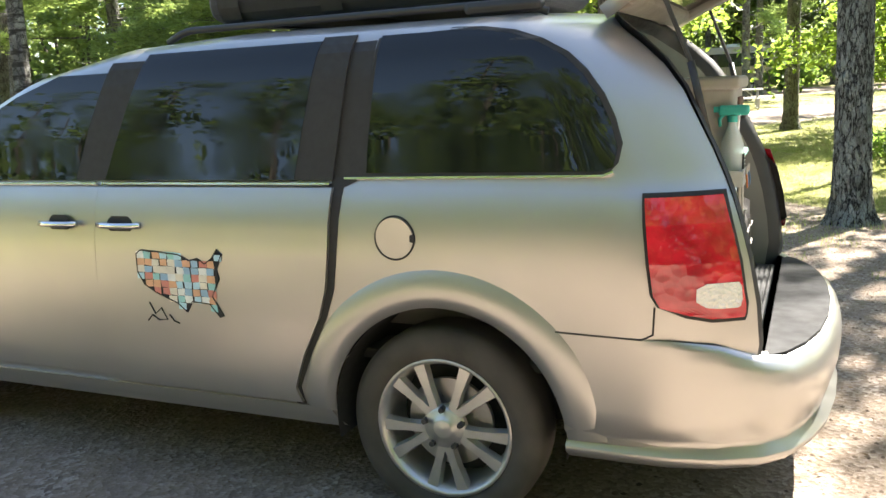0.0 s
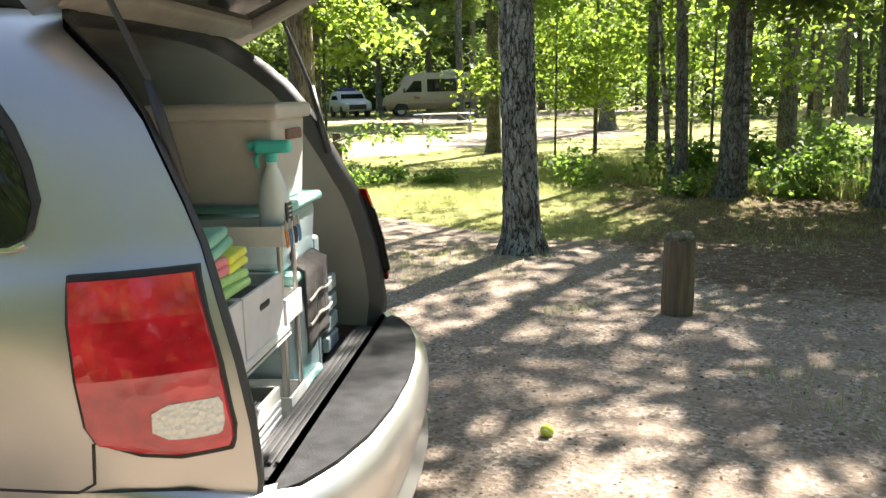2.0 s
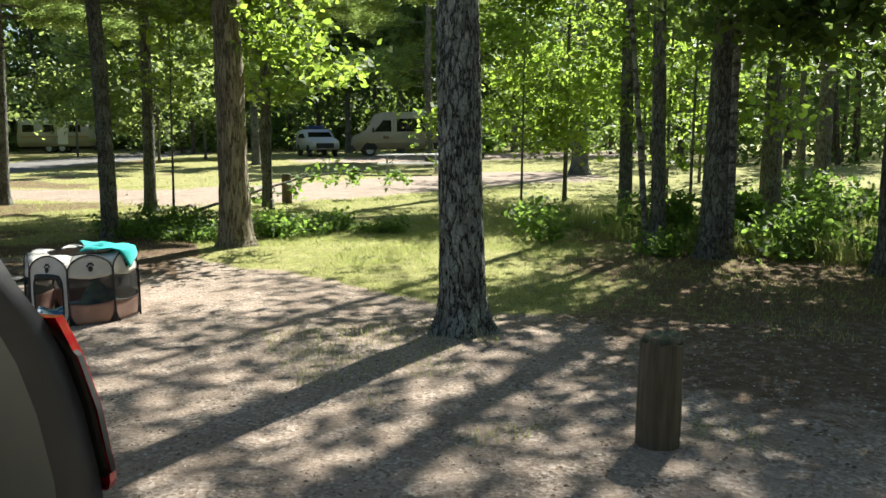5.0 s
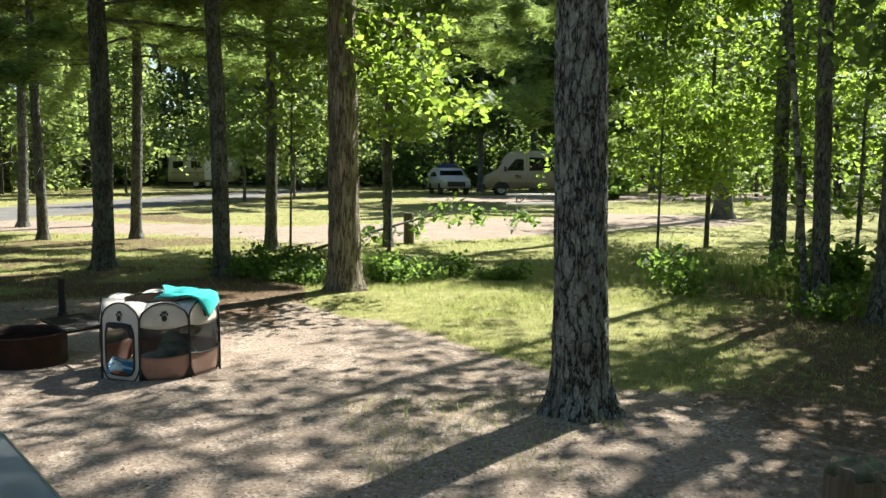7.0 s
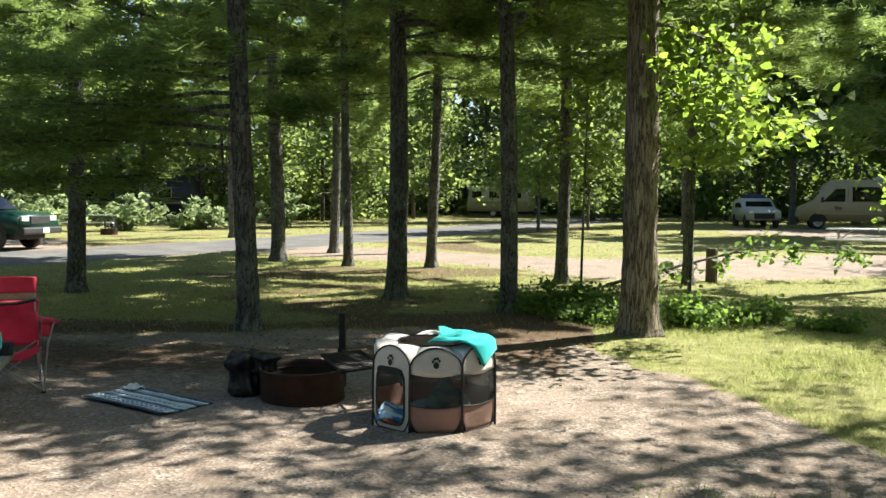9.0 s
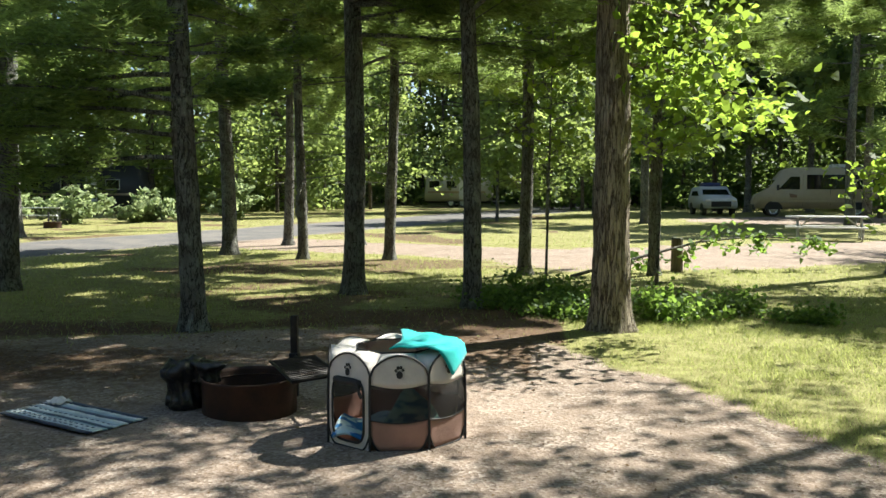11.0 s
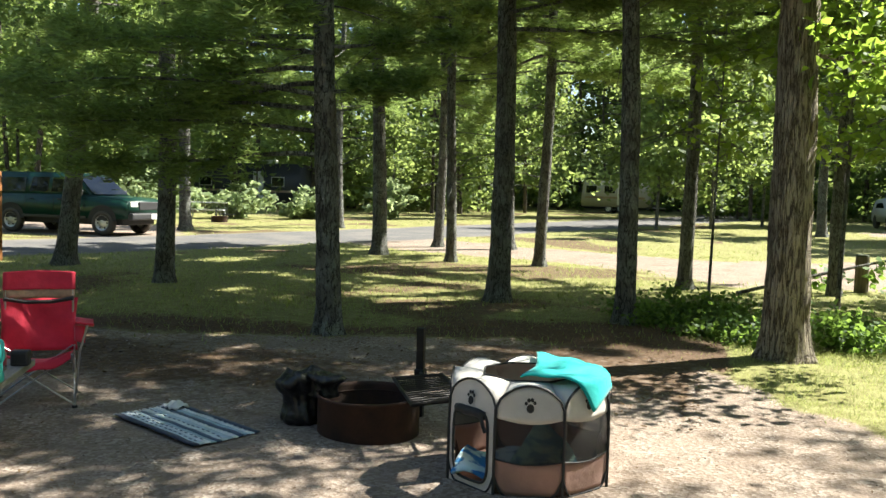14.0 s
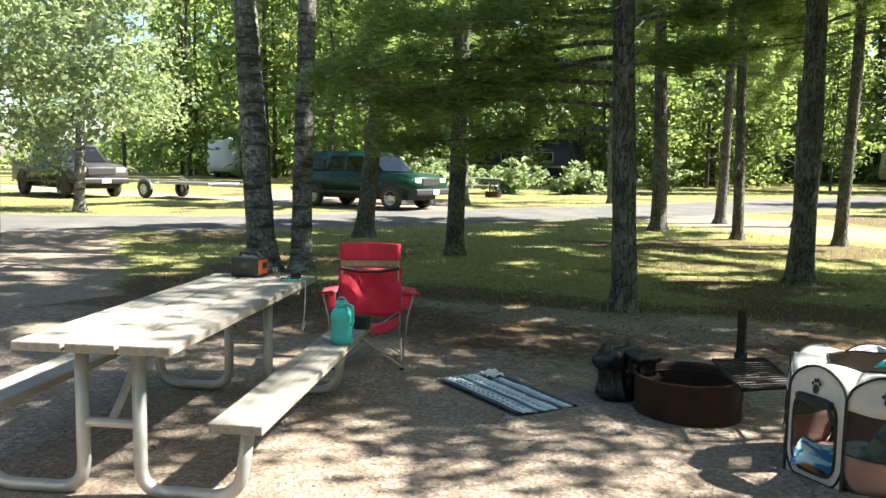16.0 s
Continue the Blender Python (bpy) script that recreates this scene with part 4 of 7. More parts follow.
def van_shell():
    bm = bmesh.new()
    ring = [(z, y, 1) for z, y in zip(SEC_Z, SEC_Y)] + [(z, y, -1) for z, y in reversed(list(zip(SEC_Z[:-1], SEC_Y[:-1])))]
    fine = []
    for (za, ya, sa), (zb, yb, sb) in zip(ring, ring[1:]):
        n = 3 if max(za, zb) < 1.0 else 2
        fine += [(za + (zb - za) * i / n, ya * sa + (yb * sb - ya * sa) * i / n) for i in range(n)]
    fine.append((ring[-1][0], ring[-1][1] * ring[-1][2]))
    stations = [0, 0.004, 0.012, 0.022, 0.034, 0.048, 0.064] + [0.08 + 0.92 * i / 110 for i in range(111)]
    cols = []
    for s in stations:
        col = []
        for z, y in fine:
            xr = lerp_at(z, SEC_Z, REAR_X)
            x = xr + (4.05 - xr) * s
            k = max(0.0, min(1.0, (xr + 0.40 - x) / 0.40))
            sg = 1 if y >= 0 else -1
            w = abs(y) - 0.15 * k * k * min(1, abs(y) / 0.7) - 0.25 * max(0.0, x - 3.0) ** 2 * min(1, abs(y))
            zt = lerp_at(x, TOP_X, TOP_Z)
            zz = z if z < 0.9 else 0.9 + (z - 0.9) * (zt - 0.9) / 0.94
            col.append(bm.verts.new((x, sg * w, zz)))
        cols.append(col)
    for a, b in zip(cols, cols[1:]):
        for i in range(len(fine) - 1):
            bm.faces.new((a[i], a[i + 1], b[i + 1], b[i]))
    bm.faces.new(cols[-1])
    for cx in (AXLE_X, FRONT_AXLE):
        gone = [f for f in bm.faces if abs(f.calc_center_median().y) > 0.6 and math.hypot(f.calc_center_median().x - cx, f.calc_center_median().z - HUB_Z) < ARCH_R]
        bmesh.ops.delete(bm, geom=gone, context="FACES")
        for v in bm.verts:
            if abs(v.co.y) > 0.6 and v.is_boundary and v.co.z > 0.305:
                d = Vector((v.co.x - cx, 0, v.co.z - HUB_Z))
                if d.length < ARCH_R * 1.2:
                    d = d.normalized() * ARCH_R
                    v.co.x, v.co.z = cx + d.x, HUB_Z + d.z
    bmesh.ops.recalc_face_normals(bm, faces=bm.faces[:])
    return bm, fine


shell, fine_ring = van_shell()
body = part("body", shell, paint, van, "silver-beige metallic paint with dust", True)

# the frame of the rear opening and the cabin behind it
bm = bmesh.new()


def inner_ring(k, dx):
    out = []
    for z, y in fine_ring:
        if z < 0.58:
            continue
        xr = lerp_at(z, SEC_Z, REAR_X)
        w = (abs(y) - 0.15 * min(1, abs(y) / 0.7)) * k
        out.append(bm.verts.new((xr + dx, math.copysign(w, y), 1.15 + (z - 1.15) * (1 - (1 - k) * 0.75))))
    return out


r0, r1, r2, r3 = inner_ring(1.0, 0.0), inner_ring(0.985, -0.012), inner_ring(0.93, 0.005), inner_ring(0.9, 0.05)
for a, b in ((r0, r1), (r1, r2), (r2, r3)):
    for i in range(len(a) - 1):
        bm.faces.new((a[i], a[i + 1], b[i + 1], b[i]))
bmesh.ops.recalc_face_normals(bm, faces=bm.faces[:])
part("tailgate_seal", bm, black_trim, van, "black weather seal round the open tailgate", True)
bm = bmesh.new()
rs = [inner_ring(0.9, 0.05), inner_ring(0.86, 0.16), inner_ring(0.85, 0.8), inner_ring(0.85, 1.6)]
for a, b in zip(rs, rs[1:]):
    for i in range(len(a) - 1):
        bm.faces.new((b[i], b[i + 1], a[i + 1], a[i]))
bm.faces.new(rs[-1])
part("cabin_lining", bm, grey_trim, van, "grey moulded cargo side trim", True)
part("cargo_floor", box_bm(2.0, 1.62, 0.04, (-0.15, 0, 0.56), 0.01), carpet, van, "dark cargo floor")
sill = bmesh.new()
for i in range(5):
    b2 = box_bm(0.014, 1.25, 0.008, (-1.045 - 0.022 * i, 0, 0.657 + 0.002 * i), 0.003, 1)
    me0 = bpy.data.meshes.new("rib")
    b2.to_mesh(me0)
    b2.free()
    sill.from_mesh(me0)
    bpy.data.meshes.remove(me0)
part("sill_ribs", sill, black_trim, van, "worn black sill ribs")
part("sill_plate", box_bm(0.12, 1.4, 0.09, (-1.09, 0, 0.61), 0.012), black_trim, van, "ribbed black sill plate")
part("grab_handle", box_bm(0.03, 0.02, 0.05, (-0.93, -0.735, 0.83), 0.008), black_trim, van)
part("seat_back", box_bm(0.14, 1.3, 0.75, (0.42, 0, 1.0), 0.06, 3), carpet, van, "dark folded rear seat back")

# bumper: a plan line swept through a rounded profile, and its black step pad
PLAN = [(-0.53, 0.99), (-0.72, 0.993), (-0.88, 0.985), (-1.03, 0.95), (-1.16, 0.885), (-1.25, 0.79), (-1.31, 0.66), (-1.36, 0.48), (-1.39, 0.25), (-1.40, 0)]
PLAN += [(x, -y) for x, y in reversed(PLAN[:-1])]
PROFILE = [(0.13, 0.30), (0.05, 0.305), (0.015, 0.335), (0.01, 0.36), (0.05, 0.375), (0.03, 0.42), (0.008, 0.50), (0.0, 0.57), (0.006, 0.62), (0.02, 0.65), (0.045, 0.664), (0.10, 0.668)]
bm = bmesh.new()
cols = []
for x, y in PLAN:
    cols.append([])
    for inset, z in PROFILE:
        way = Vector((-0.62 - x, -y * 0.9, 0))
        way = way.normalized() if x < -0.8 else Vector((0, -math.copysign(1, y), 0))
        side = max(0.0, min(1.0, (x + 1.22) / 0.24))
        lift = 0.085 * side * max(0, (z - 0.5) / 0.168)
        inset = inset * (1 - side) + (0.004 if z > 0.4 else inset) * side
        cols[-1].append(bm.verts.new((x + way.x * inset, y + way.y * inset, z + lift)))
for a, b in zip(cols, cols[1:]):
    for i in range(len(PROFILE) - 1):
        bm.faces.new((a[i], b[i], b[i + 1], a[i + 1]))
bmesh.ops.recalc_face_normals(bm, faces=bm.faces[:])
part("bumper", bm, paint, van, "", True)
bm = bmesh.new()
pad = [(x + 0.045 * max(0.5, min(1, -x - 0.4)), y * 0.95) for x, y in PLAN if x < -1.15]
lo = [bm.verts.new((x, y, 0.655)) for x, y in pad] + [bm.verts.new((-1.15, pad[-1][1], 0.655)), bm.verts.new((-1.15, pad[0][1], 0.655))]
f0 = bm.faces.new(lo)
ex = bmesh.ops.extrude_face_region(bm, geom=[f0])
bmesh.ops.translate(bm, verts=[g for g in ex["geom"] if isinstance(g, bmesh.types.BMVert)], vec=(0, 0, 0.022))
bmesh.ops.recalc_face_normals(bm, faces=bm.faces[:])
pad_mat = plain("step_pad", (0.028, 0.028, 0.03), 0.75, 0, 0.5, 20, 0.6)
pad_mat.node_tree.nodes["Principled BSDF"].inputs["Specular IOR Level"].default_value = 0.15
part("step_pad", bm, pad_mat, van, "worn black bumper step pad")

# wheel arches, wheels
for cx in (AXLE_X, FRONT_AXLE):
    for side in (1, -1):
        bm = bmesh.new()
        a0 = [bm.verts.new((cx + ARCH_R * 1.0 * math.cos(radians(a)), side * 0.965, HUB_Z + ARCH_R * 1.0 * math.sin(radians(a)))) for a in range(-12, 193, 8)]
        a1 = [bm.verts.new((cx + ARCH_R * 0.99 * math.cos(radians(a)), side * 0.62, HUB_Z + ARCH_R * 0.99 * math.sin(radians(a)))) for a in range(-12, 193, 8)]
        for i in range(len(a0) - 1):
            bm.faces.new((a0[i], a0[i + 1], a1[i + 1], a1[i]))
        bm.faces.new(a1)
        part("wheel_well", bm, rubber, van, "", True)
        # the raised lip round the arch
        bm = bmesh.new()
        lip = [(0.455, 0.0), (0.458, 0.012), (0.50, 0.016), (0.56, 0.014), (0.60, -0.004)]
        prev = None
        for a in range(2, 181, 4):
            col = []
            for rr, out in lip:
                x, z = cx + rr * math.cos(radians(a)), HUB_Z + rr * math.sin(radians(a))
                col.append(bm.verts.new((x, side * (van_side(x, max(z, 0.31)) + out), max(z, 0.31))))
            if prev:
                for i in range(len(lip) - 1):
                    bm.faces.new((prev[i], prev[i + 1], col[i + 1], col[i]))
            prev = col
        bmesh.ops.recalc_face_normals(bm, faces=bm.faces[:])
        part("arch_lip", bm, paint, van, "", True)


def wheel(parent, cx, side, tyre_r=0.383, rim_r=0.262, y=0.94):
    t = new("wheel")
    t.parent = parent
    t.matrix_basis = pose(cx + 0.025, side * y, HUB_Z - 0.02, 90 * -side, 0, 0)
    k = tyre_r
    prof = [(rim_r, -0.17), (rim_r * 1.1, -0.2), (k * 0.9, -0.215), (k * 0.985, -0.19), (k, -0.15), (k, -0.06), (k * 0.985, -0.025), (k * 0.92, 0.0), (k * 0.8, 0.008), (rim_r * 1.06, 0.0), (rim_r, -0.012)]
    part("tyre", lathe_bm(prof, 56, cap=False), tyre_mat, t, "dusty black tyre", True)
    rim = [(rim_r * 0.86, -0.16), (rim_r * 0.9, -0.05), (rim_r * 0.96, -0.012), (rim_r * 1.02, 0.0), (rim_r * 1.02, -0.02), (rim_r, -0.17)]
    part("rim", lathe_bm(rim, 48, cap=False), alloy, t, "", True)
    for i in range(5):
        for off in (-0.25, 0.25):
            a = 2 * math.pi * i / 5 + math.pi / 2
            b0, b1 = a + off * 0.42, a + off
            p0 = Vector((0.055 * math.cos(b0), 0.055 * math.sin(b0), -0.012))
            p1 = Vector((rim_r * 0.95 * math.cos(b1), rim_r * 0.95 * math.sin(b1), -0.018))
            d = (p1 - p0).normalized()
            s = Vector((-d.y, d.x, 0))
            bm = bmesh.new()
            lo_, hi_ = [], []
            for p, w in ((p0, 0.022), (p0.lerp(p1, 0.5), 0.02), (p1, 0.03)):
                lo_.append((bm.verts.new(p - s * w + Vector((0, 0, -0.03))), bm.verts.new(p + s * w + Vector((0, 0, -0.03)))))
                hi_.append((bm.verts.new(p - s * w * 0.75), bm.verts.new(p + s * w * 0.75)))
            for q in range(2):
                bm.faces.new((hi_[q][0], hi_[q][1], hi_[q + 1][1], hi_[q + 1][0]))
                bm.faces.new((lo_[q][0], hi_[q][0], hi_[q + 1][0], lo_[q + 1][0]))
                bm.faces.new((hi_[q][1], lo_[q][1], lo_[q + 1][1], hi_[q + 1][1]))
            bmesh.ops.recalc_face_normals(bm, faces=bm.faces[:])
            part("spoke", bm, alloy, t)
    part("hub", lathe_bm([(0.085, -0.045), (0.085, -0.018), (0.07, -0.008), (0.045, -0.006), (0.042, 0.0), (0.03, 0.004), (0, 0.005)], 30), alloy, t, "", True)
    for i in range(5):
        a = 2 * math.pi * (i + 0.5) / 5 + math.pi / 2
        part("lug_nut", cyl_bm(0.013, 0.03, (0.075 * math.cos(a), 0.075 * math.sin(a), -0.005), 6, 0.011), black_trim, t)
    part("brake_disc", lathe_bm([(0.06, -0.08), (0.17, -0.08), (0.17, -0.1), (0.06, -0.1)], 32, cap=False), steel, t)
    part("wheel_back", lathe_bm([(0.0, -0.16), (rim_r * 0.88, -0.16), (rim_r * 0.88, -0.165)], 32), rubber, t)
    return t


for cx in (AXLE_X, FRONT_AXLE):
    for side in (1, -1):
        wheel(van, cx, side)

# glass
Q = [(1.285, 0.20, -0.655), (1.30, 0.20, -0.69), (1.36, 0.20, -0.70), (1.44, 0.195, -0.675), (1.52, 0.19, -0.635), (1.60, 0.185, -0.575), (1.66, 0.18, -0.51), (1.71, 0.178, -0.42), (1.745, 0.176, -0.32), (1.765, 0.175, -0.2), (1.77, 0.175, -0.1)]
SW = [(1.262, 1.43, 0.50), (1.4, 1.385, 0.48), (1.55, 1.33, 0.455), (1.68, 1.28, 0.435), (1.765, 1.25, 0.42)]
FW = [(1.262, 2.6, 1.60), (1.4, 2.42, 1.57), (1.52, 2.2, 1.52), (1.62, 1.98, 1.48), (1.70, 1.74, 1.44)]
for side in (1, -1):
    part("quarter_window", van_rows(Q, 16, 0.006, 0.01, side), dark_glass, van, "dark privacy glass", True)
    part("window_seal", van_rows([(z + (0.012 if i else -0.012), a + 0.012, b - 0.014) for i, (z, a, b) in enumerate(Q)], 16, 0.0035, 0.01, side), rubber, van)
    door = part("sliding_door", van_rows([(0.40, 1.495, 0.515), (0.46, 1.495, 0.535), (0.6, 1.49, 0.48), (0.75, 1.485, 0.40), (0.86, 1.48, 0.365), (1.0, 1.47, 0.345), (1.15, 1.46, 0.335), (1.235, 1.455, 0.33)], 20, 0.02, 0.02, side), paint, van, "sliding door left slightly ajar", True)
    part("door_window", van_rows(SW, 14, 0.018, 0.016, side), dark_glass, door, "dark tinted glass", True)
    part("pillar_cover", van_rows([(1.262, 0.50, 0.335), (1.5, 0.465, 0.31), (1.78, 0.42, 0.28)], 4, 0.016, 0.014, side), rubber, door, "satin dark pillar cover")
    part("pillar_cover", van_rows([(1.262, 1.60, 1.43), (1.5, 1.53, 1.35), (1.74, 1.44, 1.26)], 4, 0.012, 0.01, side), rubber, van, "satin dark pillar cover")
    fd = part("front_door", van_rows([(0.42, 2.8, 1.51), (0.6, 2.85, 1.505), (0.9, 2.85, 1.495), (1.1, 2.8, 1.48), (1.235, 2.7, 1.47)], 18, 0.005, 0.012, side), paint, van, "", True)
    part("door_window", van_rows(FW, 14, 0.008, 0.01, side), dark_glass, fd, "dark tinted glass", True)
    # the wide dark gap behind the sliding door
    part("door_gap", van_rows([(0.38, 0.555, 0.51), (0.46, 0.555, 0.52), (0.6, 0.50, 0.455), (0.75, 0.42, 0.375), (0.86, 0.38, 0.335), (1.0, 0.36, 0.315), (1.235, 0.345, 0.29), (1.27, 0.342, 0.205), (1.5, 0.315, 0.2), (1.78, 0.285, 0.19), (1.80, 0.28, 0.2)], 3, 0.004, 0.01, side), rubber, van, "dark gap beside the sliding door")
    for a, b in ((2.7, 1.48), (1.45, 0.345)):
        part("chrome_strip", van_line([(a, 1.248), (b, 1.248)], 0.008, 0.012, side), chrome, van, "chrome strip below the windows")
    part("chrome_strip", van_line([(0.29, 1.266), (-0.66, 1.272), (-0.69, 1.285)], 0.008, 0.004, side), chrome, van)
    part("panel_gap", van_line([(-0.47, 0.76), (-0.79, 0.752), (-0.825, 0.77), (-0.83, 0.86)], 0.0035, 0.0, side), rubber, van)
    part("sill_skirt", van_rows([(0.30, 2.6, 0.38), (0.34, 2.6, 0.38), (0.385, 2.6, 0.40)], 10, 0.012, 0.03, side), paint, van)
    for xa, xb in ((1.77, 1.56), (1.44, 1.215)):
        h = part("door_handle", tube_bm([(xa - (xa - xb) * i / 6, side * (van_side(1.4, 1.085) + 0.028 + 0.018 * math.sin(math.pi * i / 6)), 1.083) for i in range(7)], 0.013, 8), chrome, van, "chrome pull handle", True)
        part("handle_recess", van_rows([(1.058, xa - 0.06, xb + 0.06), (1.075, xa - 0.04, xb + 0.04), (1.105, xa - 0.05, xb + 0.05), (1.12, xa - 0.07, xb + 0.07)], 6, 0.021, 0.005, side), rubber, h)
    # tail lamp wrapped round the corner
    T = [(1.205, -0.795, -1.02), (1.12, -0.803, -1.045), (1.0, -0.815, -1.075), (0.9, -0.828, -1.09), (0.862, -0.85, -1.097), (0.838, -0.93, -1.097), (0.822, -1.0, -1.092)]
    if side < 0:
        T = [(z, a, b - 0.06) for z, a, b in T]
    lamp = part("tail_lamp", van_rows(T, 12, 0.02, 0.03, side), red_lens, van, "red tail lamp lens")
    part("lamp_seal", van_rows([(1.217, -0.785, -1.025)] + [(z, a + 0.012, b - 0.006) for z, a, b in T[1:5]] + [(0.825, -0.925, -1.1), (0.808, -1.0, -1.095)], 12, 0.008, 0.02, side), rubber, lamp)
    part("reversing_lens", van_rows([(0.935, -0.985, -1.075), (0.92, -0.955, -1.083), (0.88, -0.955, -1.086), (0.86, -0.985, -1.082), (0.855, -1.02, -1.075)], 8, 0.024, 0.006, side), clear_lens, lamp, "clear reversing light")
    part("roof_rail", tube_bm(bend([(-0.40, side * 0.62, 1.82), (-0.33, side * 0.62, 1.85), (-0.1, side * 0.62, 1.862), (1.2, side * 0.62, 1.862), (1.3, side * 0.62, 1.82)], 0.05), 0.015, 8), black_trim, van, "dark roof rail", True)
    part("roof_rail_foot", box_bm(0.3, 0.06, 0.05, (-0.24, side * 0.63, 1.85), 0.022, 2), black_trim, van)

# fuel flap on the driver's side
flap = part("fuel_flap", cyl_bm(0.073, 0.012, (0.075, van_side(0.075, 1.06) + 0.001, 1.06), 32, None, None), paint, van)
flap.data.transform(Matrix.Translation((0.075, van_side(0.075, 1.06), 1.06)) @ Matrix.Rotation(radians(90), 4, "X") @ Matrix.Translation((-0.075, -van_side(0.075, 1.06) - 0.001, -1.06)))
ringp = [(0.075 + 0.077 * math.cos(2 * math.pi * i / 32), van_side(0.075, 1.06 + 0.077 * math.sin(2 * math.pi * i / 32)) + 0.002, 1.06 + 0.077 * math.sin(2 * math.pi * i / 32)) for i in range(33)]
part("flap_gap", tube_bm(ringp, 0.0035, 6), rubber, flap)
part("finger_notch", box_bm(0.022, 0.012, 0.03, (0.005, van_side(0, 1.06) + 0.002, 1.06), 0.006), rubber, flap)

# the raised tailgate, hinged at the roof
GATE = pose(-0.60, 0, 1.815, 0, 24, 0)
gate = new("tailgate")
gate.parent = van
gate.matrix_basis = GATE
bm = bmesh.new()
cols = []
for i in range(13):
    k = i / 12
    w = 0.70 + 0.14 * min(1, k * 2.2) - 0.05 * max(0, k - 0.75) * 4
    x = -1.22 * k
    bow = 0.05 * math.sin(math.pi * k)
    cols.append([bm.verts.new((x - 0.06 * (1 - (j / 8 - 1) ** 2) * k, w * (j / 8 - 1), bow + 0.05 * (1 - abs(j / 8 - 1) ** 3))) for j in range(17)])
for a, b in zip(cols, cols[1:]):
    for j in range(16):
        bm.faces.new((a[j], b[j], b[j + 1], a[j + 1]))
bmesh.ops.recalc_face_normals(bm, faces=bm.faces[:])
bmesh.ops.solidify(bm, geom=bm.faces[:], thickness=0.05)
part("gate_skin", bm, paint, gate, "", True)
part("gate_trim", box_bm(0.62, 1.38, 0.07, (-0.83, 0, -0.03), 0.03, 3), liner, gate, "beige inner tailgate trim")
part("gate_trim", box_bm(0.10, 1.26, 0.05, (-0.08, 0, -0.012), 0.02, 3), liner, gate)
part("gate_trim", box_bm(0.5, 0.12, 0.05, (-0.33, 0.62, -0.012), 0.02, 3), liner, gate)
part("gate_trim", box_bm(0.5, 0.12, 0.05, (-0.33, -0.62, -0.012), 0.02, 3), liner, gate)
part("rear_window", box_bm(0.42, 1.14, 0.012, (-0.33, 0, 0.0), 0.004, 1), dark_glass, gate, "dark rear window glass")
for side in (1, -1):
    s0 = part("gas_strut", tube_bm([(-0.96, side * 0.70, 1.36), (-0.90, side * 0.71, 1.62)], 0.013, 8), black_trim, van, "black gas strut", True)
    part("strut_rod", tube_bm([(-0.90, side * 0.71, 1.62), (-0.80, side * 0.72, 1.87)], 0.008, 8), black_trim, s0)

# black soft roof carrier strapped on the roof
carrier = thing("roof_carrier", VAN @ pose(0.45, 0, 1.89), "black soft roof carrier strapped to the van roof", "roof carrier")
part("carrier_body", box_bm(1.5, 1.0, 0.30, (0, 0, 0.15), 0.08, 3), cloth("carrier_cloth", (0.02, 0.02, 0.022)), carrier)
for x in (-0.5, 0.1, 0.6):
    part("strap", box_bm(0.04, 1.02, 0.315, (x, 0, 0.15), 0.07, 2), rubber, carrier)

# map sticker on the sliding door, every state a small coloured patch
MAP = [(0, 0.93), (0.06, 1.0), (0.5, 0.95), (0.62, 0.86), (0.72, 0.9), (0.8, 0.82), (0.88, 0.9), (0.95, 1.05), (1.0, 0.98), (0.93, 0.75), (0.95, 0.6), (0.9, 0.45), (0.86, 0.32), (0.97, 0.02), (0.93, 0.0), (0.82, 0.2), (0.62, 0.22), (0.55, 0.05), (0.45, 0.18), (0.2, 0.33), (0.07, 0.45), (0.0, 0.65)]


def in_map(u, v):
    c = False
    for (xa, ya), (xb, yb) in zip(MAP, MAP[1:] + MAP[:1]):
        if (ya > v) != (yb > v) and u < (xb - xa) * (v - ya) / (yb - ya) + xa:
            c = not c
    return c


def map_place(u, v, off):
    x, z = 1.25 - 0.43 * u, 0.725 + 0.26 * v
    return (x, van_side(x, z) + 0.021 + off, z)


sticker = part("map_sticker", tube_bm([map_place(u, v, 0.001) for u, v in MAP + MAP[:1]], 0.0035, 5), rubber, door.parent, "map sticker with coloured patches and black outline")
HUES = [plain("sticker_" + n, c, 0.4) for n, c in (("cream", (0.75, 0.7, 0.6)), ("orange", (0.72, 0.4, 0.24)), ("red", (0.6, 0.22, 0.18)), ("pale", (0.8, 0.82, 0.8)), ("teal", (0.3, 0.6, 0.6)), ("blue", (0.3, 0.48, 0.65)), ("sky", (0.45, 0.68, 0.78)))]
part("backing", poly_bm([map_place(u, v, -0.0015) for u, v in MAP], 0.0015, (0, 1, 0)), rubber, sticker)
rg = random.Random(8)
for i in range(11):
    for j in range(8):
        u, v = (i + 0.5 + rg.uniform(-0.1, 0.1)) / 11, 0.08 + 0.9 * (j + 0.5) / 8
        if in_map(u, v):
            bm = bmesh.new()
            w, h = 0.043, 0.054
            q = [map_place(u + a * w + rg.uniform(-0.008, 0.008), v + b * h + rg.uniform(-0.01, 0.01), 0.0025) for a, b in ((-1, -1), (1, -1), (1, 1), (-1, 1))]
            f = bm.faces.new([bm.verts.new(p) for p in q])
            hue = rg.choice(HUES[:4] if u < 0.45 and v < 0.55 else HUES)
            part("patch", bm, hue, sticker)
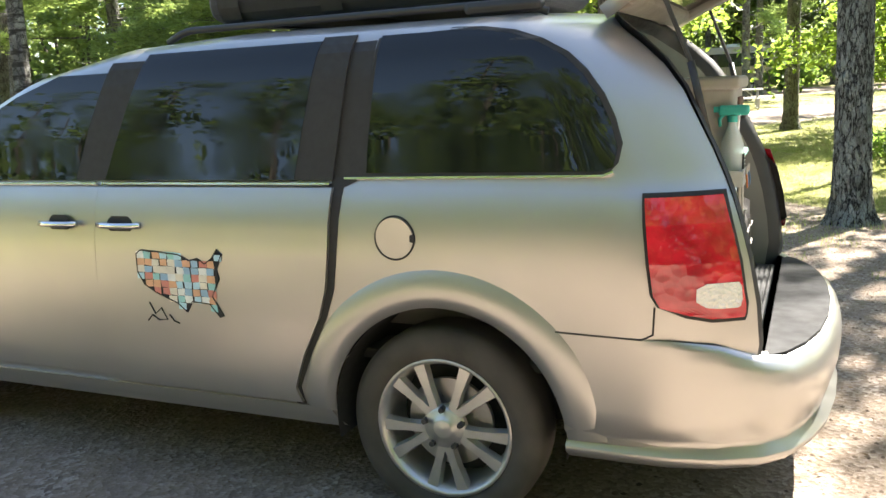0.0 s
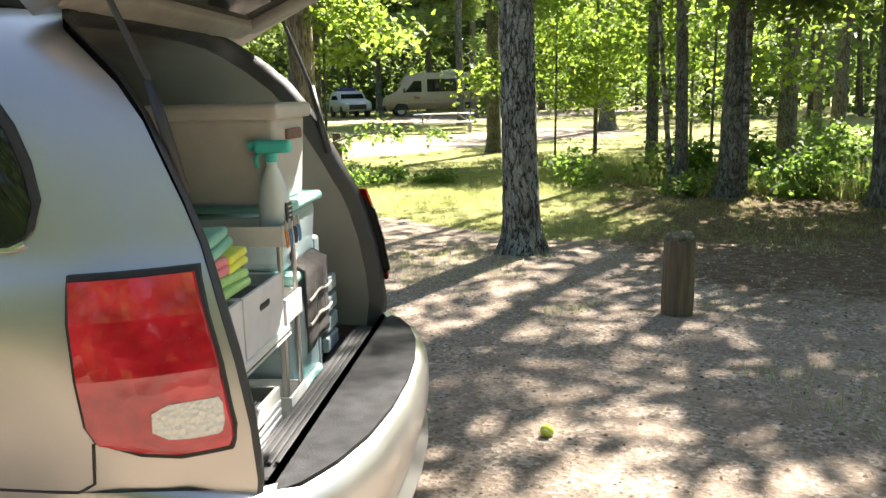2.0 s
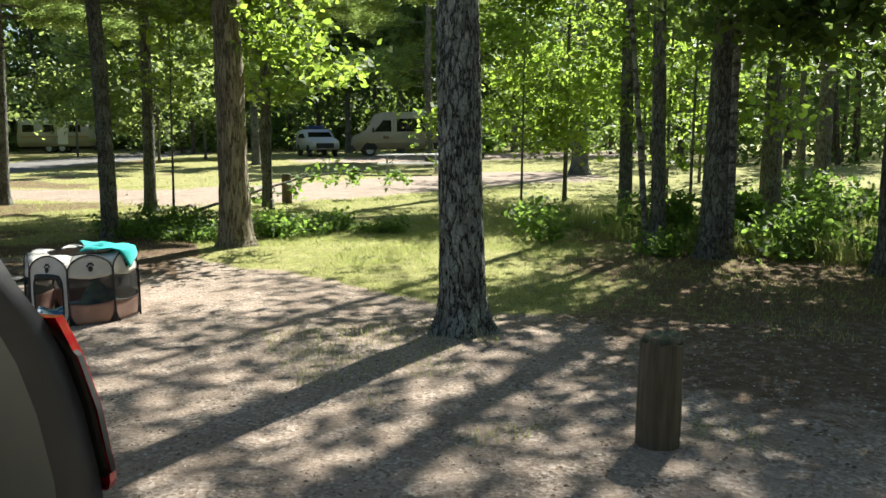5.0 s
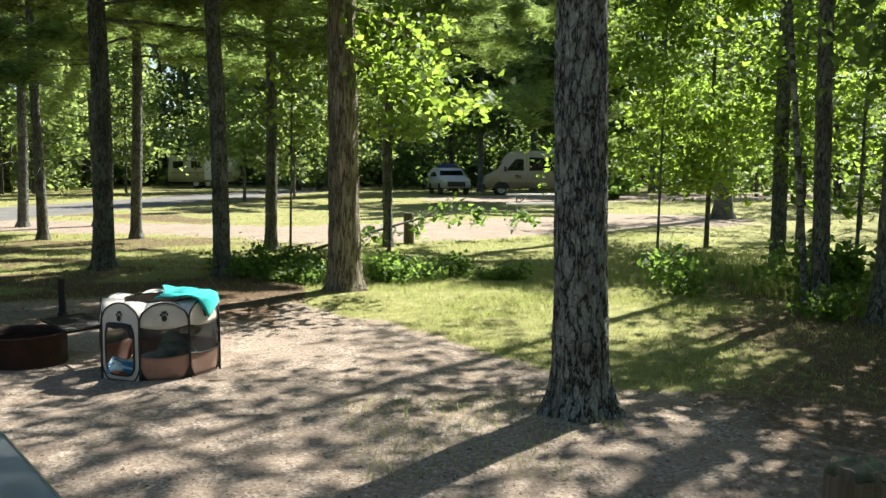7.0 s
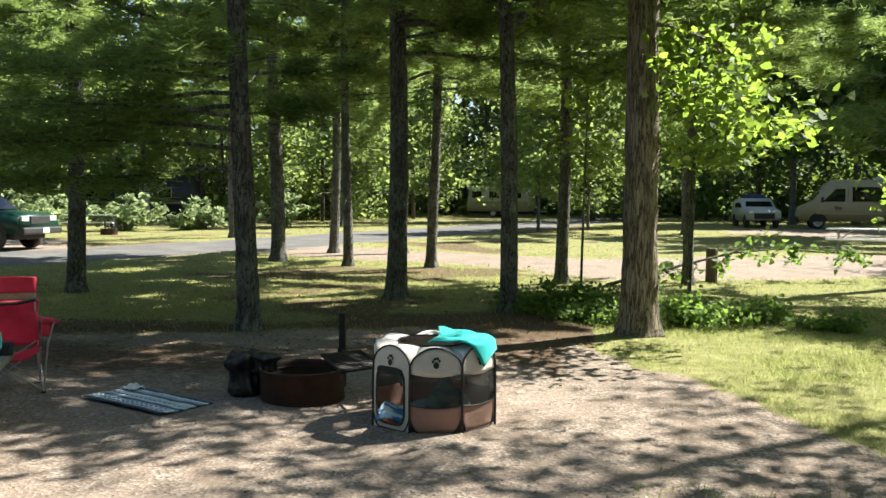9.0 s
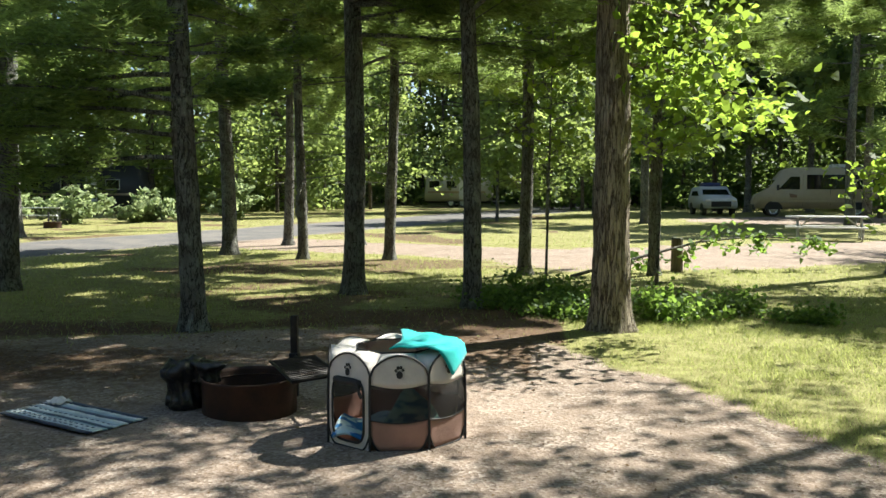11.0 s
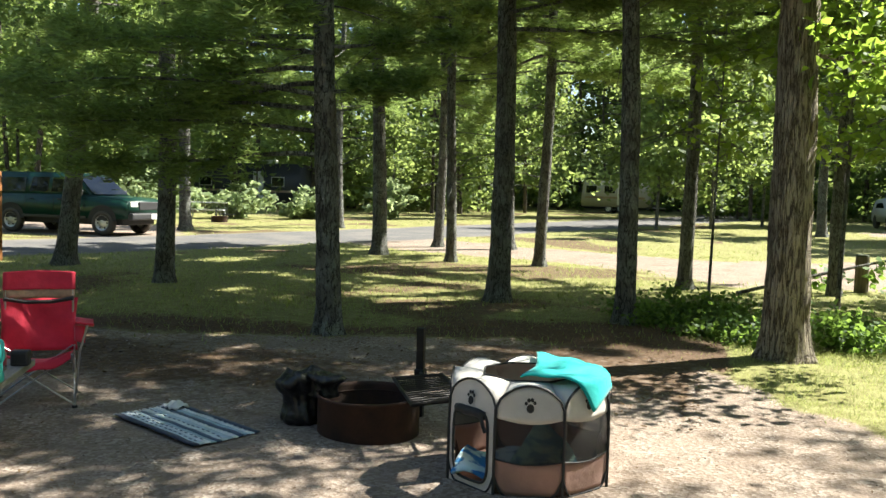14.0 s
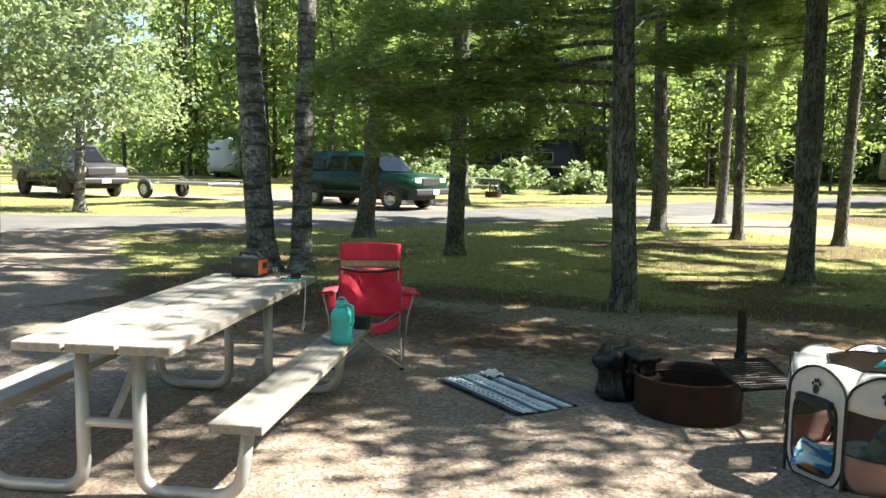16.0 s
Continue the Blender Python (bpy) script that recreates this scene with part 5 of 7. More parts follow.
for a in ([(0.1, 0.28), (0.16, 0.1), (0.24, 0.2), (0.3, 0.02), (0.2, 0.0), (0.12, 0.08), (0.06, -0.02)], [(0.33, 0.1), (0.38, 0.0), (0.44, -0.03)]):
    part("outline", tube_bm([map_place(u, v - 0.12, 0.001) for u, v in a], 0.003, 5), rubber, sticker)

# ---------------------------------------------------------------- cargo in the open van


def in_van(x, y, z, rz=0.0):
    return VAN @ pose(x + 0.05, y, z, 0, 0, rz)


def clear_plastic(name, tint, alpha=0.55):
    m = Mat(name, tint, 0.25, 0, 0.5)
    t, mx = m.node("BsdfTransparent"), m.node("MixShader")
    t.inputs[0].default_value = (*[0.5 + 0.5 * c for c in tint], 1)
    mx.inputs[0].default_value = alpha
    m.bump(m.noise(7, 3), 0.2, 0.02)
    m.l.new(t.outputs[0], mx.inputs[1]), m.l.new(m.b.outputs[0], mx.inputs[2])
    m.l.new(mx.outputs[0], m.n["Material Output"].inputs[0])
    return m.m


bin_grey = plain("bin_grey", (0.45, 0.43, 0.41), 0.55, 0, 0.06)
white_plastic = plain("white_plastic", (0.66, 0.66, 0.64), 0.4, 0, 0.06)
board_white = plain("board_white", (0.55, 0.55, 0.57), 0.7, 0, 0.07)
mint = plain("mint_plastic", (0.32, 0.6, 0.56), 0.4, 0, 0.08)
teal = plain("teal_plastic", (0.06, 0.5, 0.46), 0.35, 0, 0.08)
clear_tub = clear_plastic("clear_tub", (0.62, 0.74, 0.78), 0.5)
cream_tub = clear_plastic("milky_plastic", (0.8, 0.86, 0.88), 0.7)
slate = plain("slate_plastic", (0.25, 0.3, 0.32), 0.5, 0, 0.08)
dark_stuff = cloth("dark_stuff", (0.03, 0.03, 0.035))
F_Z = 0.58


def rim_bm(sx, sy, h, z, t=0.012, bevel=0.02):
    """A rectangular band, open through the middle."""
    bm = bmesh.new()
    for a, b, w, d in ((0, sy / 2 - t / 2, sx, t), (0, -sy / 2 + t / 2, sx, t), (sx / 2 - t / 2, 0, t, sy - 2 * t), (-sx / 2 + t / 2, 0, t, sy - 2 * t)):
        b2 = box_bm(w, d, h, (a, b, z))
        me0 = bpy.data.meshes.new("tmp")
        b2.to_mesh(me0)
        b2.free()
        bm.from_mesh(me0)
        bpy.data.meshes.remove(me0)
    return bm


# two stacked clear tubs with mint lids, and the large lidded bin on them
tub = thing("storage_tub", in_van(-0.79, -0.175, F_Z), "clear plastic tub with mint lid, a dark towel hung over it", "storage tub", "tubs in the van")
part("tub_body", box_bm(0.50, 0.36, 0.40, (0, 0, 0.215), 0.03, 3, 0.93), clear_tub, tub, "clear plastic")
part("tub_base", box_bm(0.49, 0.36, 0.035, (0, 0, 0.018), 0.015, 2), mint, tub, "mint foot rim")
part("lid", box_bm(0.54, 0.40, 0.035, (0, 0, 0.425), 0.014, 2), mint, tub, "mint green lid")
part("contents", box_bm(0.42, 0.28, 0.30, (0, 0, 0.19), 0.05, 3), cloth("packed_cloth", (0.4, 0.46, 0.48)), tub)
tub2 = thing("storage_tub", in_van(-0.79, -0.175, F_Z + 0.443), "clear plastic tub with mint lid on another tub", "storage tub", "tubs in the van")
part("tub_body", box_bm(0.50, 0.36, 0.20, (0, 0, 0.10), 0.03, 3, 0.94), clear_tub, tub2, "clear plastic")
part("lid", box_bm(0.54, 0.40, 0.032, (0, 0, 0.213), 0.013, 2), mint, tub2, "mint green lid")
part("contents", box_bm(0.42, 0.28, 0.13, (0, 0, 0.08), 0.04, 3), cloth("packed_pale", (0.5, 0.52, 0.5)), tub2)
for zz, rr in ((0.13, 0.024), (0.05, 0.018)):
    ring = part("round_sticker", cyl_bm(rr, 0.012, (0, 0, 0), 24, None, Matrix.Translation((-0.247, 0.135, zz)) @ Matrix.Rotation(radians(90), 4, "Y")), dark_stuff, tub2, "round dark-edged sticker")
    part("sticker_face", cyl_bm(rr * 0.75, 0.004, (0, 0, 0), 24, None, Matrix.Translation((-0.2545, 0.135, zz)) @ Matrix.Rotation(radians(90), 4, "Y")), white_plastic, ring)
big = thing("lidded_bin", in_van(-0.81, -0.09, F_Z + 0.443 + 0.23), "large pale grey storage bin with lid and handle slot", "storage bin")
part("bin_body", box_bm(0.46, 0.35, 0.27, (0, -0.0, 0.135), 0.02, 3, 0.93), bin_grey, big)
part("lid", box_bm(0.50, 0.39, 0.05, (0, 0, 0.285), 0.016, 3), bin_grey, big)
part("handle_slot", box_bm(0.012, 0.16, 0.035, (-0.232, -0.02, 0.21), 0.005), plain("handle_brown", (0.16, 0.09, 0.08), 0.6), big, "dark brown handle slot")
# the bin's other tub, deeper in
tub3 = thing("storage_tub", in_van(-0.45, 0.42, F_Z + 0.31), "clear plastic tub deeper in the van", "storage tub", "tubs in the van")
part("tub_body", box_bm(0.56, 0.50, 0.30, (0, 0, 0.16), 0.03, 3, 0.94), clear_tub, tub3)
part("lid", box_bm(0.60, 0.54, 0.03, (0, 0, 0.325), 0.012, 2), mint, tub3)
crate = thing("storage_crate", in_van(-0.40, 0.42, F_Z), "grey crate under the clear tub", "crate")
part("crate_body", box_bm(0.6, 0.56, 0.305, (0, 0, 0.1525), 0.02, 2), slate, crate)

# dark towel with pale stripes over the lower tub
towel = thing("hanging_towel", in_van(-1.066, -0.19, F_Z + 0.45), "dark grey towel with pale stripes hanging over a tub", "towel")
bm = bmesh.new()
tw = [[bm.verts.new((-0.006 - 0.003 * math.sin(j * 0.8) * (i / 10) + (0.06 if i == 0 else 0.0), -0.155 + 0.30 * j / 12 + 0.015 * i / 10, 0.018 - 0.029 * i - 0.012 * (j / 12) * (i == 10))) for j in range(13)] for i in range(11)]
for a, b in zip(tw, tw[1:]):
    for j in range(12):
        bm.faces.new((a[j], a[j + 1], b[j + 1], b[j]))
bmesh.ops.solidify(bm, geom=bm.faces[:], thickness=0.012)
tw_body = part("towel_cloth", bm, cloth("towel_dark", (0.085, 0.07, 0.068)), towel, "", True)
for zz in (-0.105, -0.185):
    part("stripe", tube_bm([(-0.0155, -0.150 + 0.29 * j / 12, zz - 0.006 * math.sin(j * 0.7)) for j in range(13)], 0.0045, 5), cloth("towel_pale", (0.42, 0.39, 0.36)), towel, "pale woven stripe")
for yy in (-0.06, 0.045):
    part("stripe", tube_bm([(-0.0155, yy, -0.06), (-0.0155, yy + 0.006, -0.2)], 0.0025, 4), cloth("towel_line", (0.3, 0.28, 0.26)), towel, "pale woven stripe")

# slim white rolling cart on metal poles
cart = thing("rolling_cart", in_van(-0.81, 0.12, F_Z), "slim white rolling cart on steel poles", "cart")
for z, h in ((0.03, 0.07), (0.33, 0.075), (0.565, 0.06)):
    tray = part("tray", rim_bm(0.54, 0.17, h, z + h / 2, 0.008), white_plastic, cart, "white plastic tray")
    part("tray_floor", box_bm(0.525, 0.155, 0.008, (0, 0, z + 0.006)), white_plastic, tray)
for x in (-0.255, 0.255):
    for y in (-0.072, 0.072):
        part("pole", tube_bm([(x, y, 0.02), (x, y, 0.6)], 0.008, 8), steel, cart)
        part("caster", cyl_bm(0.016, 0.02, (x, y, 0.012), 10), rubber, cart)
# pliers and scissors hung on the tray's rim
for i, (y, mat_) in enumerate(((0.07, "orange"), (0.03, "blue"), (-0.02, "black"), (-0.06, "blue"))):
    hue = plain("grip_" + mat_ + str(i), {"orange": (0.6, 0.2, 0.05), "blue": (0.08, 0.2, 0.4), "black": (0.03, 0.03, 0.03)}[mat_], 0.5)
    tool = thing("pliers", in_van(-1.092, 0.13 + y, F_Z + 0.615) @ Matrix.Scale(0.62, 4), "small pliers clipped to the cart tray with %s grips" % mat_, "pliers", "tools on the cart")
    part("grip", tube_bm(bend([(0, -0.014, 0.0), (-0.006, -0.018, -0.05), (-0.006, -0.006, -0.085)], 0.03), 0.005, 6), hue, tool)
    part("grip", tube_bm(bend([(0, 0.014, 0.0), (-0.006, 0.018, -0.05), (-0.006, 0.006, -0.085)], 0.03), 0.005, 6), hue, tool)
    part("jaw", box_bm(0.01, 0.024, 0.05, (0, 0, 0.02), 0.004), steel, tool)

# spray bottle on the tray
spray = thing("spray_bottle", in_van(-1.03, 0.10, F_Z + 0.595), "white spray bottle with teal trigger head", "spray bottle")
part("bottle", lathe_bm([(0.0, 0.0), (0.042, 0.0), (0.047, 0.01), (0.047, 0.10), (0.042, 0.135), (0.022, 0.185), (0.016, 0.2), (0.016, 0.215)], 24), cream_tub, spray, "milky white plastic", True)
part("collar", cyl_bm(0.02, 0.025, (0, 0, 0.225), 18), teal, spray)
part("spray_head", box_bm(0.115, 0.034, 0.04, (-0.005, 0, 0.258), 0.012, 3), teal, spray, "teal trigger head")
part("trigger", tube_bm(bend([(0.03, 0, 0.245), (0.05, 0, 0.225), (0.045, 0, 0.195)], 0.015), 0.007, 6), teal, spray)
part("nozzle", cyl_bm(0.012, 0.02, (0, 0, 0), 12, None, Matrix.Translation((0.06, 0, 0.262)) @ Matrix.Rotation(radians(90), 4, "Y")), teal, spray)
lab = part("bottle_label", box_bm(0.006, 0.055, 0.06, (-0.044, 0, 0.06), 0.002), plain("label_dark", (0.05, 0.05, 0.06), 0.5), spray, "dark printed label")
for i in range(3):
    part("print_line", box_bm(0.002, 0.035 - 0.008 * i, 0.005, (-0.048, 0, 0.078 - 0.014 * i)), white_plastic, lab)

# white shelf with two open boxes, a basket below
shelf = thing("low_shelf", in_van(-0.83, 0.52, F_Z), "low white wire shelf holding boxes", "shelf")
part("board", box_bm(0.50, 0.70, 0.025, (0, 0, 0.315), 0.006), white_plastic, shelf)
for i in range(7):
    part("front_wire", tube_bm([(-0.252, -0.34, 0.30 - 0.004 * i), (-0.252, 0.34, 0.30 - 0.004 * i)], 0.002, 4), steel, shelf) if i < 2 else None
for x in (-0.23, 0.23):
    for y in (-0.33, 0.33):
        part("leg", tube_bm([(x, y, 0), (x, y, 0.31)], 0.011, 8), white_plastic, shelf)


def open_box(y, z, sy, h, label, x=-0.84, sx=0.46, mat=None, name="storage_box"):
    b = thing(name, in_van(x, y, z), label, "storage box", "boxes on the shelf")
    mat = mat or board_white
    part("side", box_bm(0.012, sy, h, (-sx / 2, 0, h / 2), 0.003), mat, b)
    part("side", box_bm(0.012, sy, h, (sx / 2, 0, h / 2), 0.003), mat, b)
    part("side", box_bm(sx - 0.012, 0.012, h, (0, sy / 2 - 0.006, h / 2), 0.003), mat, b)
    part("side", box_bm(sx - 0.012, 0.012, h, (0, -sy / 2 + 0.006, h / 2), 0.003), mat, b)
    part("bottom", box_bm(sx - 0.012, sy - 0.024, 0.01, (0, 0, 0.005)), mat, b)
    part("handle_hole", box_bm(0.016, 0.10, 0.03, (-sx / 2, 0, h * 0.66), 0.012, 3), rubber, b, "dark oval handle hole")
    part("contents", box_bm(sx - 0.05, sy - 0.05, h * 0.75, (0, 0, h * 0.38 + 0.012), 0.03, 3), dark_stuff, b)
    return b


open_box(0.385, F_Z + 0.328, 0.33, 0.165, "white open box with oval handle hole and dark contents")
open_box(0.725, F_Z + 0.328, 0.33, 0.165, "white open box beside another on the shelf")
bk = open_box(0.47, F_Z + 0.002, 0.40, 0.16, "pale woven basket under the shelf", -0.86, 0.40, bin_grey, "woven_basket")
for i in range(5):
    part("weave_band", box_bm(0.006, 0.39, 0.012, (-0.208, 0, 0.02 + 0.024 * i), 0.003), board_white, bk)


def folded(name, x, y, z, sx, sy, h, colour, label, seed):
    rng = np.random.RandomState(seed)
    t = thing(name, in_van(x, y, z, rng.uniform(-8, 8)), label, "cloth", "folded cloths")
    for k in range(2):
        bm = box_bm(sx * (1 - 0.05 * k), sy * (1 - 0.04 * k), h / 2, (0, 0, h * (0.25 + 0.5 * k)), h * 0.22, 3)
        bmesh.ops.subdivide_edges(bm, edges=bm.edges[:], cuts=1, use_grid_fill=True)
        for v in bm.verts:
            v.co += Vector((0.012 * fbm(v.co.x * 9 + seed, v.co.y * 9, k, 1), 0.012 * fbm(v.co.y * 9, v.co.x * 9 + seed, k, 1), 0.008 * fbm(v.co.x * 12, v.co.y * 12, seed, 1)))
        part("fold", bm, cloth(name + "_cloth", colour), t, "", True)


folded("folded_cloth", -0.92, 0.62, F_Z + 0.50, 0.26, 0.42, 0.05, (0.35, 0.6, 0.2), "lime green folded cloth on the boxes", 1)
folded("folded_cloth", -0.92, 0.66, F_Z + 0.552, 0.24, 0.36, 0.045, (0.75, 0.22, 0.25), "coral pink folded cloth on the boxes", 2)
folded("folded_cloth", -0.98, 0.45, F_Z + 0.552, 0.12, 0.16, 0.05, (0.72, 0.72, 0.08), "bright yellow folded cloth on the boxes", 3)
folded("folded_cloth", -0.90, 0.58, F_Z + 0.600, 0.26, 0.32, 0.06, (0.22, 0.5, 0.38), "mint green folded towel on the boxes", 4)

# folded slatted step stool by the far trim
stool = thing("folded_stool", in_van(-1.0, -0.53, F_Z + 0.001), "folded slate-blue plastic step stool", "stool")
part("panel", box_bm(0.045, 0.14, 0.48, (0.03, 0.05, 0.24), 0.012, 2), slate, stool)
for i in range(4):
    part("slat", box_bm(0.03, 0.17, 0.058, (-0.015, -0.02, 0.06 + 0.075 * i), 0.008, 2), slate, stool)
part("edge", box_bm(0.03, 0.02, 0.49, (0.0, 0.125, 0.245), 0.006), slate, stool)
part("edge", box_bm(0.03, 0.02, 0.49, (0.0, 0.165, 0.245), 0.006), slate, stool)

# ---------------------------------------------------------------- the campsite


def wood_material(name, dark, light, along=(1, 0.05, 1), knots=True):
    m = Mat(name, light, 0.85, 0, 0.2)
    g = m.noise(34, 6, 0.65, along)
    col = m.mix(m.ramp(g, [(0.3, 0.0), (0.7, 1.0)]), dark, light)
    col = m.mix(m.ramp(m.noise(3.0, 5), [(0.4, 0.0), (0.75, 0.55)]), col, [c * 0.7 for c in dark])
    col = m.mix(m.math("MULTIPLY", m.random(False), 0.35), col, [c * 0.75 for c in light])
    m.colour(col).bump(g, 0.6, 0.006).bump(m.noise(120, 3, 0.6, along), 0.4, 0.002)
    return m.m


old_wood = wood_material("weathered_wood", (0.2, 0.178, 0.15), (0.42, 0.385, 0.335))
post_wood = wood_material("post_wood", (0.07, 0.055, 0.035), (0.2, 0.165, 0.115), (1, 1, 0.06))
galv = plain("galvanised_pipe", (0.42, 0.42, 0.41), 0.5, 0.6, 0.15, 8)


def plank(sx, sy, sz, c):
    bm = box_bm(sx, sy, sz, c, 0.007, 2)
    return bm


def picnic_table(m, label, wood, group=""):
    t = thing("picnic_table", m, label, "picnic table", group)
    for x in (-0.255, 0.0, 0.255):
        part("top_plank", plank(0.238, 2.44, 0.045, (x, 0, 0.7505)), wood, t)
    for s in (-1, 1):
        part("seat_plank", plank(0.25, 2.44, 0.045, (s * 0.668, 0, 0.4175)), wood, t)
    for y in (-1.04, 0.84):
        for s in (-1, 1):
            part("pipe_leg", tube_bm(bend([(s * 0.14, y, 0.72), (s * 0.14, y, 0.035), (s * 0.62, y, 0.035), (s * 0.67, y, 0.39)], 0.13, 6), 0.032, 14), galv, t, "galvanised pipe leg", True)
        part("cross_bar", tube_bm([(-0.14, y, 0.36), (0.14, y, 0.36)], 0.024, 10), galv, t)
        part("top_bar", box_bm(0.72, 0.05, 0.035, (0, y, 0.71), 0.004), galv, t)
        part("brace", tube_bm([(0, y, 0.36), (0, y + (0.42 if y < 0 else -0.42), 0.72)], 0.02, 8), galv, t)
        for s in (-1, 1):
            part("seat_plate", box_bm(0.2, 0.05, 0.012, (s * 0.655, y, 0.389), 0.003), galv, t)
    return t


TABLE = pose(-2.143, 8.567, 0, 0, 0, 28)
table = picnic_table(TABLE, "weathered wooden picnic table on galvanised pipe legs", old_wood)
pale_plank = plain("pale_plank", (0.62, 0.62, 0.6), 0.45, 0.1, 0.08)
far_table = picnic_table(pose(11.4, 33.3, ground_z(11.4, 33.3), 0, 0, 75), "pale picnic table on pipe legs at a far site", pale_plank)
copy_thing(far_table, pose(-20.0, 40.0, ground_z(0, 40), 0, 0, 100))["label"] = "pale picnic table across the road"


def on_table(x, y, rz=0.0, z=0.773):
    return TABLE @ pose(x, y, z, 0, 0, rz)


shell_black = plain("shell_black", (0.03, 0.03, 0.032), 0.5)
orange = plain("orange_panel", (0.75, 0.17, 0.05), 0.5)
ps = thing("power_station", on_table(-0.08, 1.1, -12) @ Matrix.Scale(0.8, 4), "black portable power station with orange side panel on the table", "power station")
part("case", box_bm(0.27, 0.19, 0.17, (0, 0, 0.088), 0.014, 3), shell_black, ps)
part("end_panel", box_bm(0.01, 0.155, 0.13, (0.134, 0, 0.088), 0.006, 2), orange, ps, "orange end panel")
part("vent", box_bm(0.006, 0.07, 0.05, (0.139, 0.02, 0.1), 0.002), shell_black, ps)
part("carry_handle", tube_bm(bend([(-0.10, 0, 0.17), (-0.09, 0, 0.208), (0.09, 0, 0.208), (0.10, 0, 0.17)], 0.02), 0.011, 8), shell_black, ps, "", True)
for y in (-0.07, 0.07):
    part("foot", box_bm(0.22, 0.02, 0.006, (0, y, 0.003)), rubber, ps)
part("front_display", box_bm(0.09, 0.004, 0.04, (0.02, -0.096, 0.11), 0.001), plain("display_grey", (0.08, 0.09, 0.1), 0.2), ps)

glasses = thing("sunglasses", on_table(0.25, 0.97, 30), "black sunglasses with teal strap lying on the table", "sunglasses")
for s in (-1, 1):
    part("lens", lathe_bm([(0.0, 0.0), (0.026, 0.002), (0.028, 0.006), (0.022, 0.010), (0, 0.011)], 16, (s * 0.035, 0, 0.006)), dark_glass, glasses, "", True)
    part("temple", tube_bm([(s * 0.065, 0.0, 0.02), (s * 0.07, 0.07, 0.015), (s * 0.06, 0.13, 0.006)], 0.004, 6), shell_black, glasses)
part("bridge", tube_bm([(-0.012, 0, 0.02), (0, 0.003, 0.024), (0.012, 0, 0.02)], 0.004, 6), shell_black, glasses)
part("strap", tube_bm(bend([(-0.07, -0.03, 0.006), (0.0, -0.07, 0.006), (0.11, -0.03, 0.006), (0.13, 0.04, 0.006)], 0.05), 0.006, 6), teal, glasses, "teal neck strap", True)
lens2 = thing("action_camera", on_table(0.27, 1.07, 10), "small black gadget on the table end", "gadget")
part("case", box_bm(0.07, 0.05, 0.045, (0, 0, 0.0225), 0.008), shell_black, lens2)
cable = thing("charging_cable", on_table(0.36, 0.86, 0, 0.0), "thin white cable hanging from the table edge", "cable")
part("cord", tube_bm(bend([(0.0, 0.08, 0.777), (0.022, 0.06, 0.765), (0.026, 0.02, 0.57), (0.02, -0.03, 0.42), (0.03, 0.03, 0.5)], 0.06), 0.004, 6), white_plastic, cable, "", True)

JUG_T = pose(-1.75, 9.38, 0.44)
jug = thing("water_jug", JUG_T, "teal plastic water jug with handle standing on the bench", "jug")
part("jug_body", lathe_bm([(0, 0), (0.066, 0), (0.072, 0.01), (0.072, 0.05), (0.066, 0.06), (0.066, 0.14), (0.072, 0.15), (0.072, 0.185), (0.05, 0.225), (0.036, 0.235)], 28), teal, jug, "", True)
part("lid", lathe_bm([(0.04, 0.235), (0.043, 0.238), (0.043, 0.262), (0.034, 0.272), (0.0, 0.274)], 24), teal, jug, "", True)
part("jug_handle", tube_bm(bend([(0.04, 0.0, 0.25), (0.09, 0, 0.25), (0.095, 0, 0.14), (0.068, 0, 0.12)], 0.03), 0.010, 8), teal, jug, "", True)
part("carry_loop", tube_bm(bend([(-0.03, 0, 0.27), (-0.025, 0, 0.295), (0.025, 0, 0.295), (0.03, 0, 0.27)], 0.015), 0.005, 6), teal, jug)
can = thing("drink_can", pose(-1.95, 9.66, 0.44), "silver and red drink can beside the jug", "can")
part("can_body", lathe_bm([(0.026, 0), (0.033, 0.008), (0.033, 0.105), (0.027, 0.118), (0.024, 0.118), (0.022, 0.113), (0, 0.113)], 22), plain("can_metal", (0.5, 0.4, 0.42), 0.3, 0.7), can, "", True)
part("band", lathe_bm([(0.0335, 0.03), (0.0338, 0.031), (0.0338, 0.075), (0.0335, 0.076)], 22, cap=False), plain("can_red", (0.4, 0.08, 0.1), 0.4), can)
spk = thing("small_speaker", pose(-1.94, 9.81, 0.44, 0, 0, 25), "small black box on the end of the bench", "speaker")
part("case", box_bm(0.11, 0.07, 0.10, (0, 0, 0.05), 0.012), shell_black, spk)
part("grille", box_bm(0.085, 0.006, 0.06, (0, -0.034, 0.05), 0.002), rubber, spk)
cloth_w = thing("paper_napkin", pose(-1.86, 9.42, 0.44), "crumpled pale napkin on the bench", "napkin")
bm = box_bm(0.12, 0.09, 0.018, (0, 0, 0.009), 0.006, 2)
bmesh.ops.subdivide_edges(bm, edges=bm.edges[:], cuts=2, use_grid_fill=True)
for v in bm.verts:
    v.co.z = max(0.0, v.co.z + 0.012 * fbm(v.co.x * 40, v.co.y * 40, 2, 1))
part("sheet", bm, cloth("napkin", (0.55, 0.55, 0.6)), cloth_w, "", True)

# red folding camp chair
red_cloth = cloth("red_canvas", (0.62, 0.025, 0.06), 0.12, 320)
CH = pose(-2.415, 10.46, 0, 0, 0, 38) @ Matrix.Diagonal((0.87, 0.88, 0.97, 1))
chair = thing("camp_chair", CH, "red canvas folding camp chair with steel legs", "camp chair")


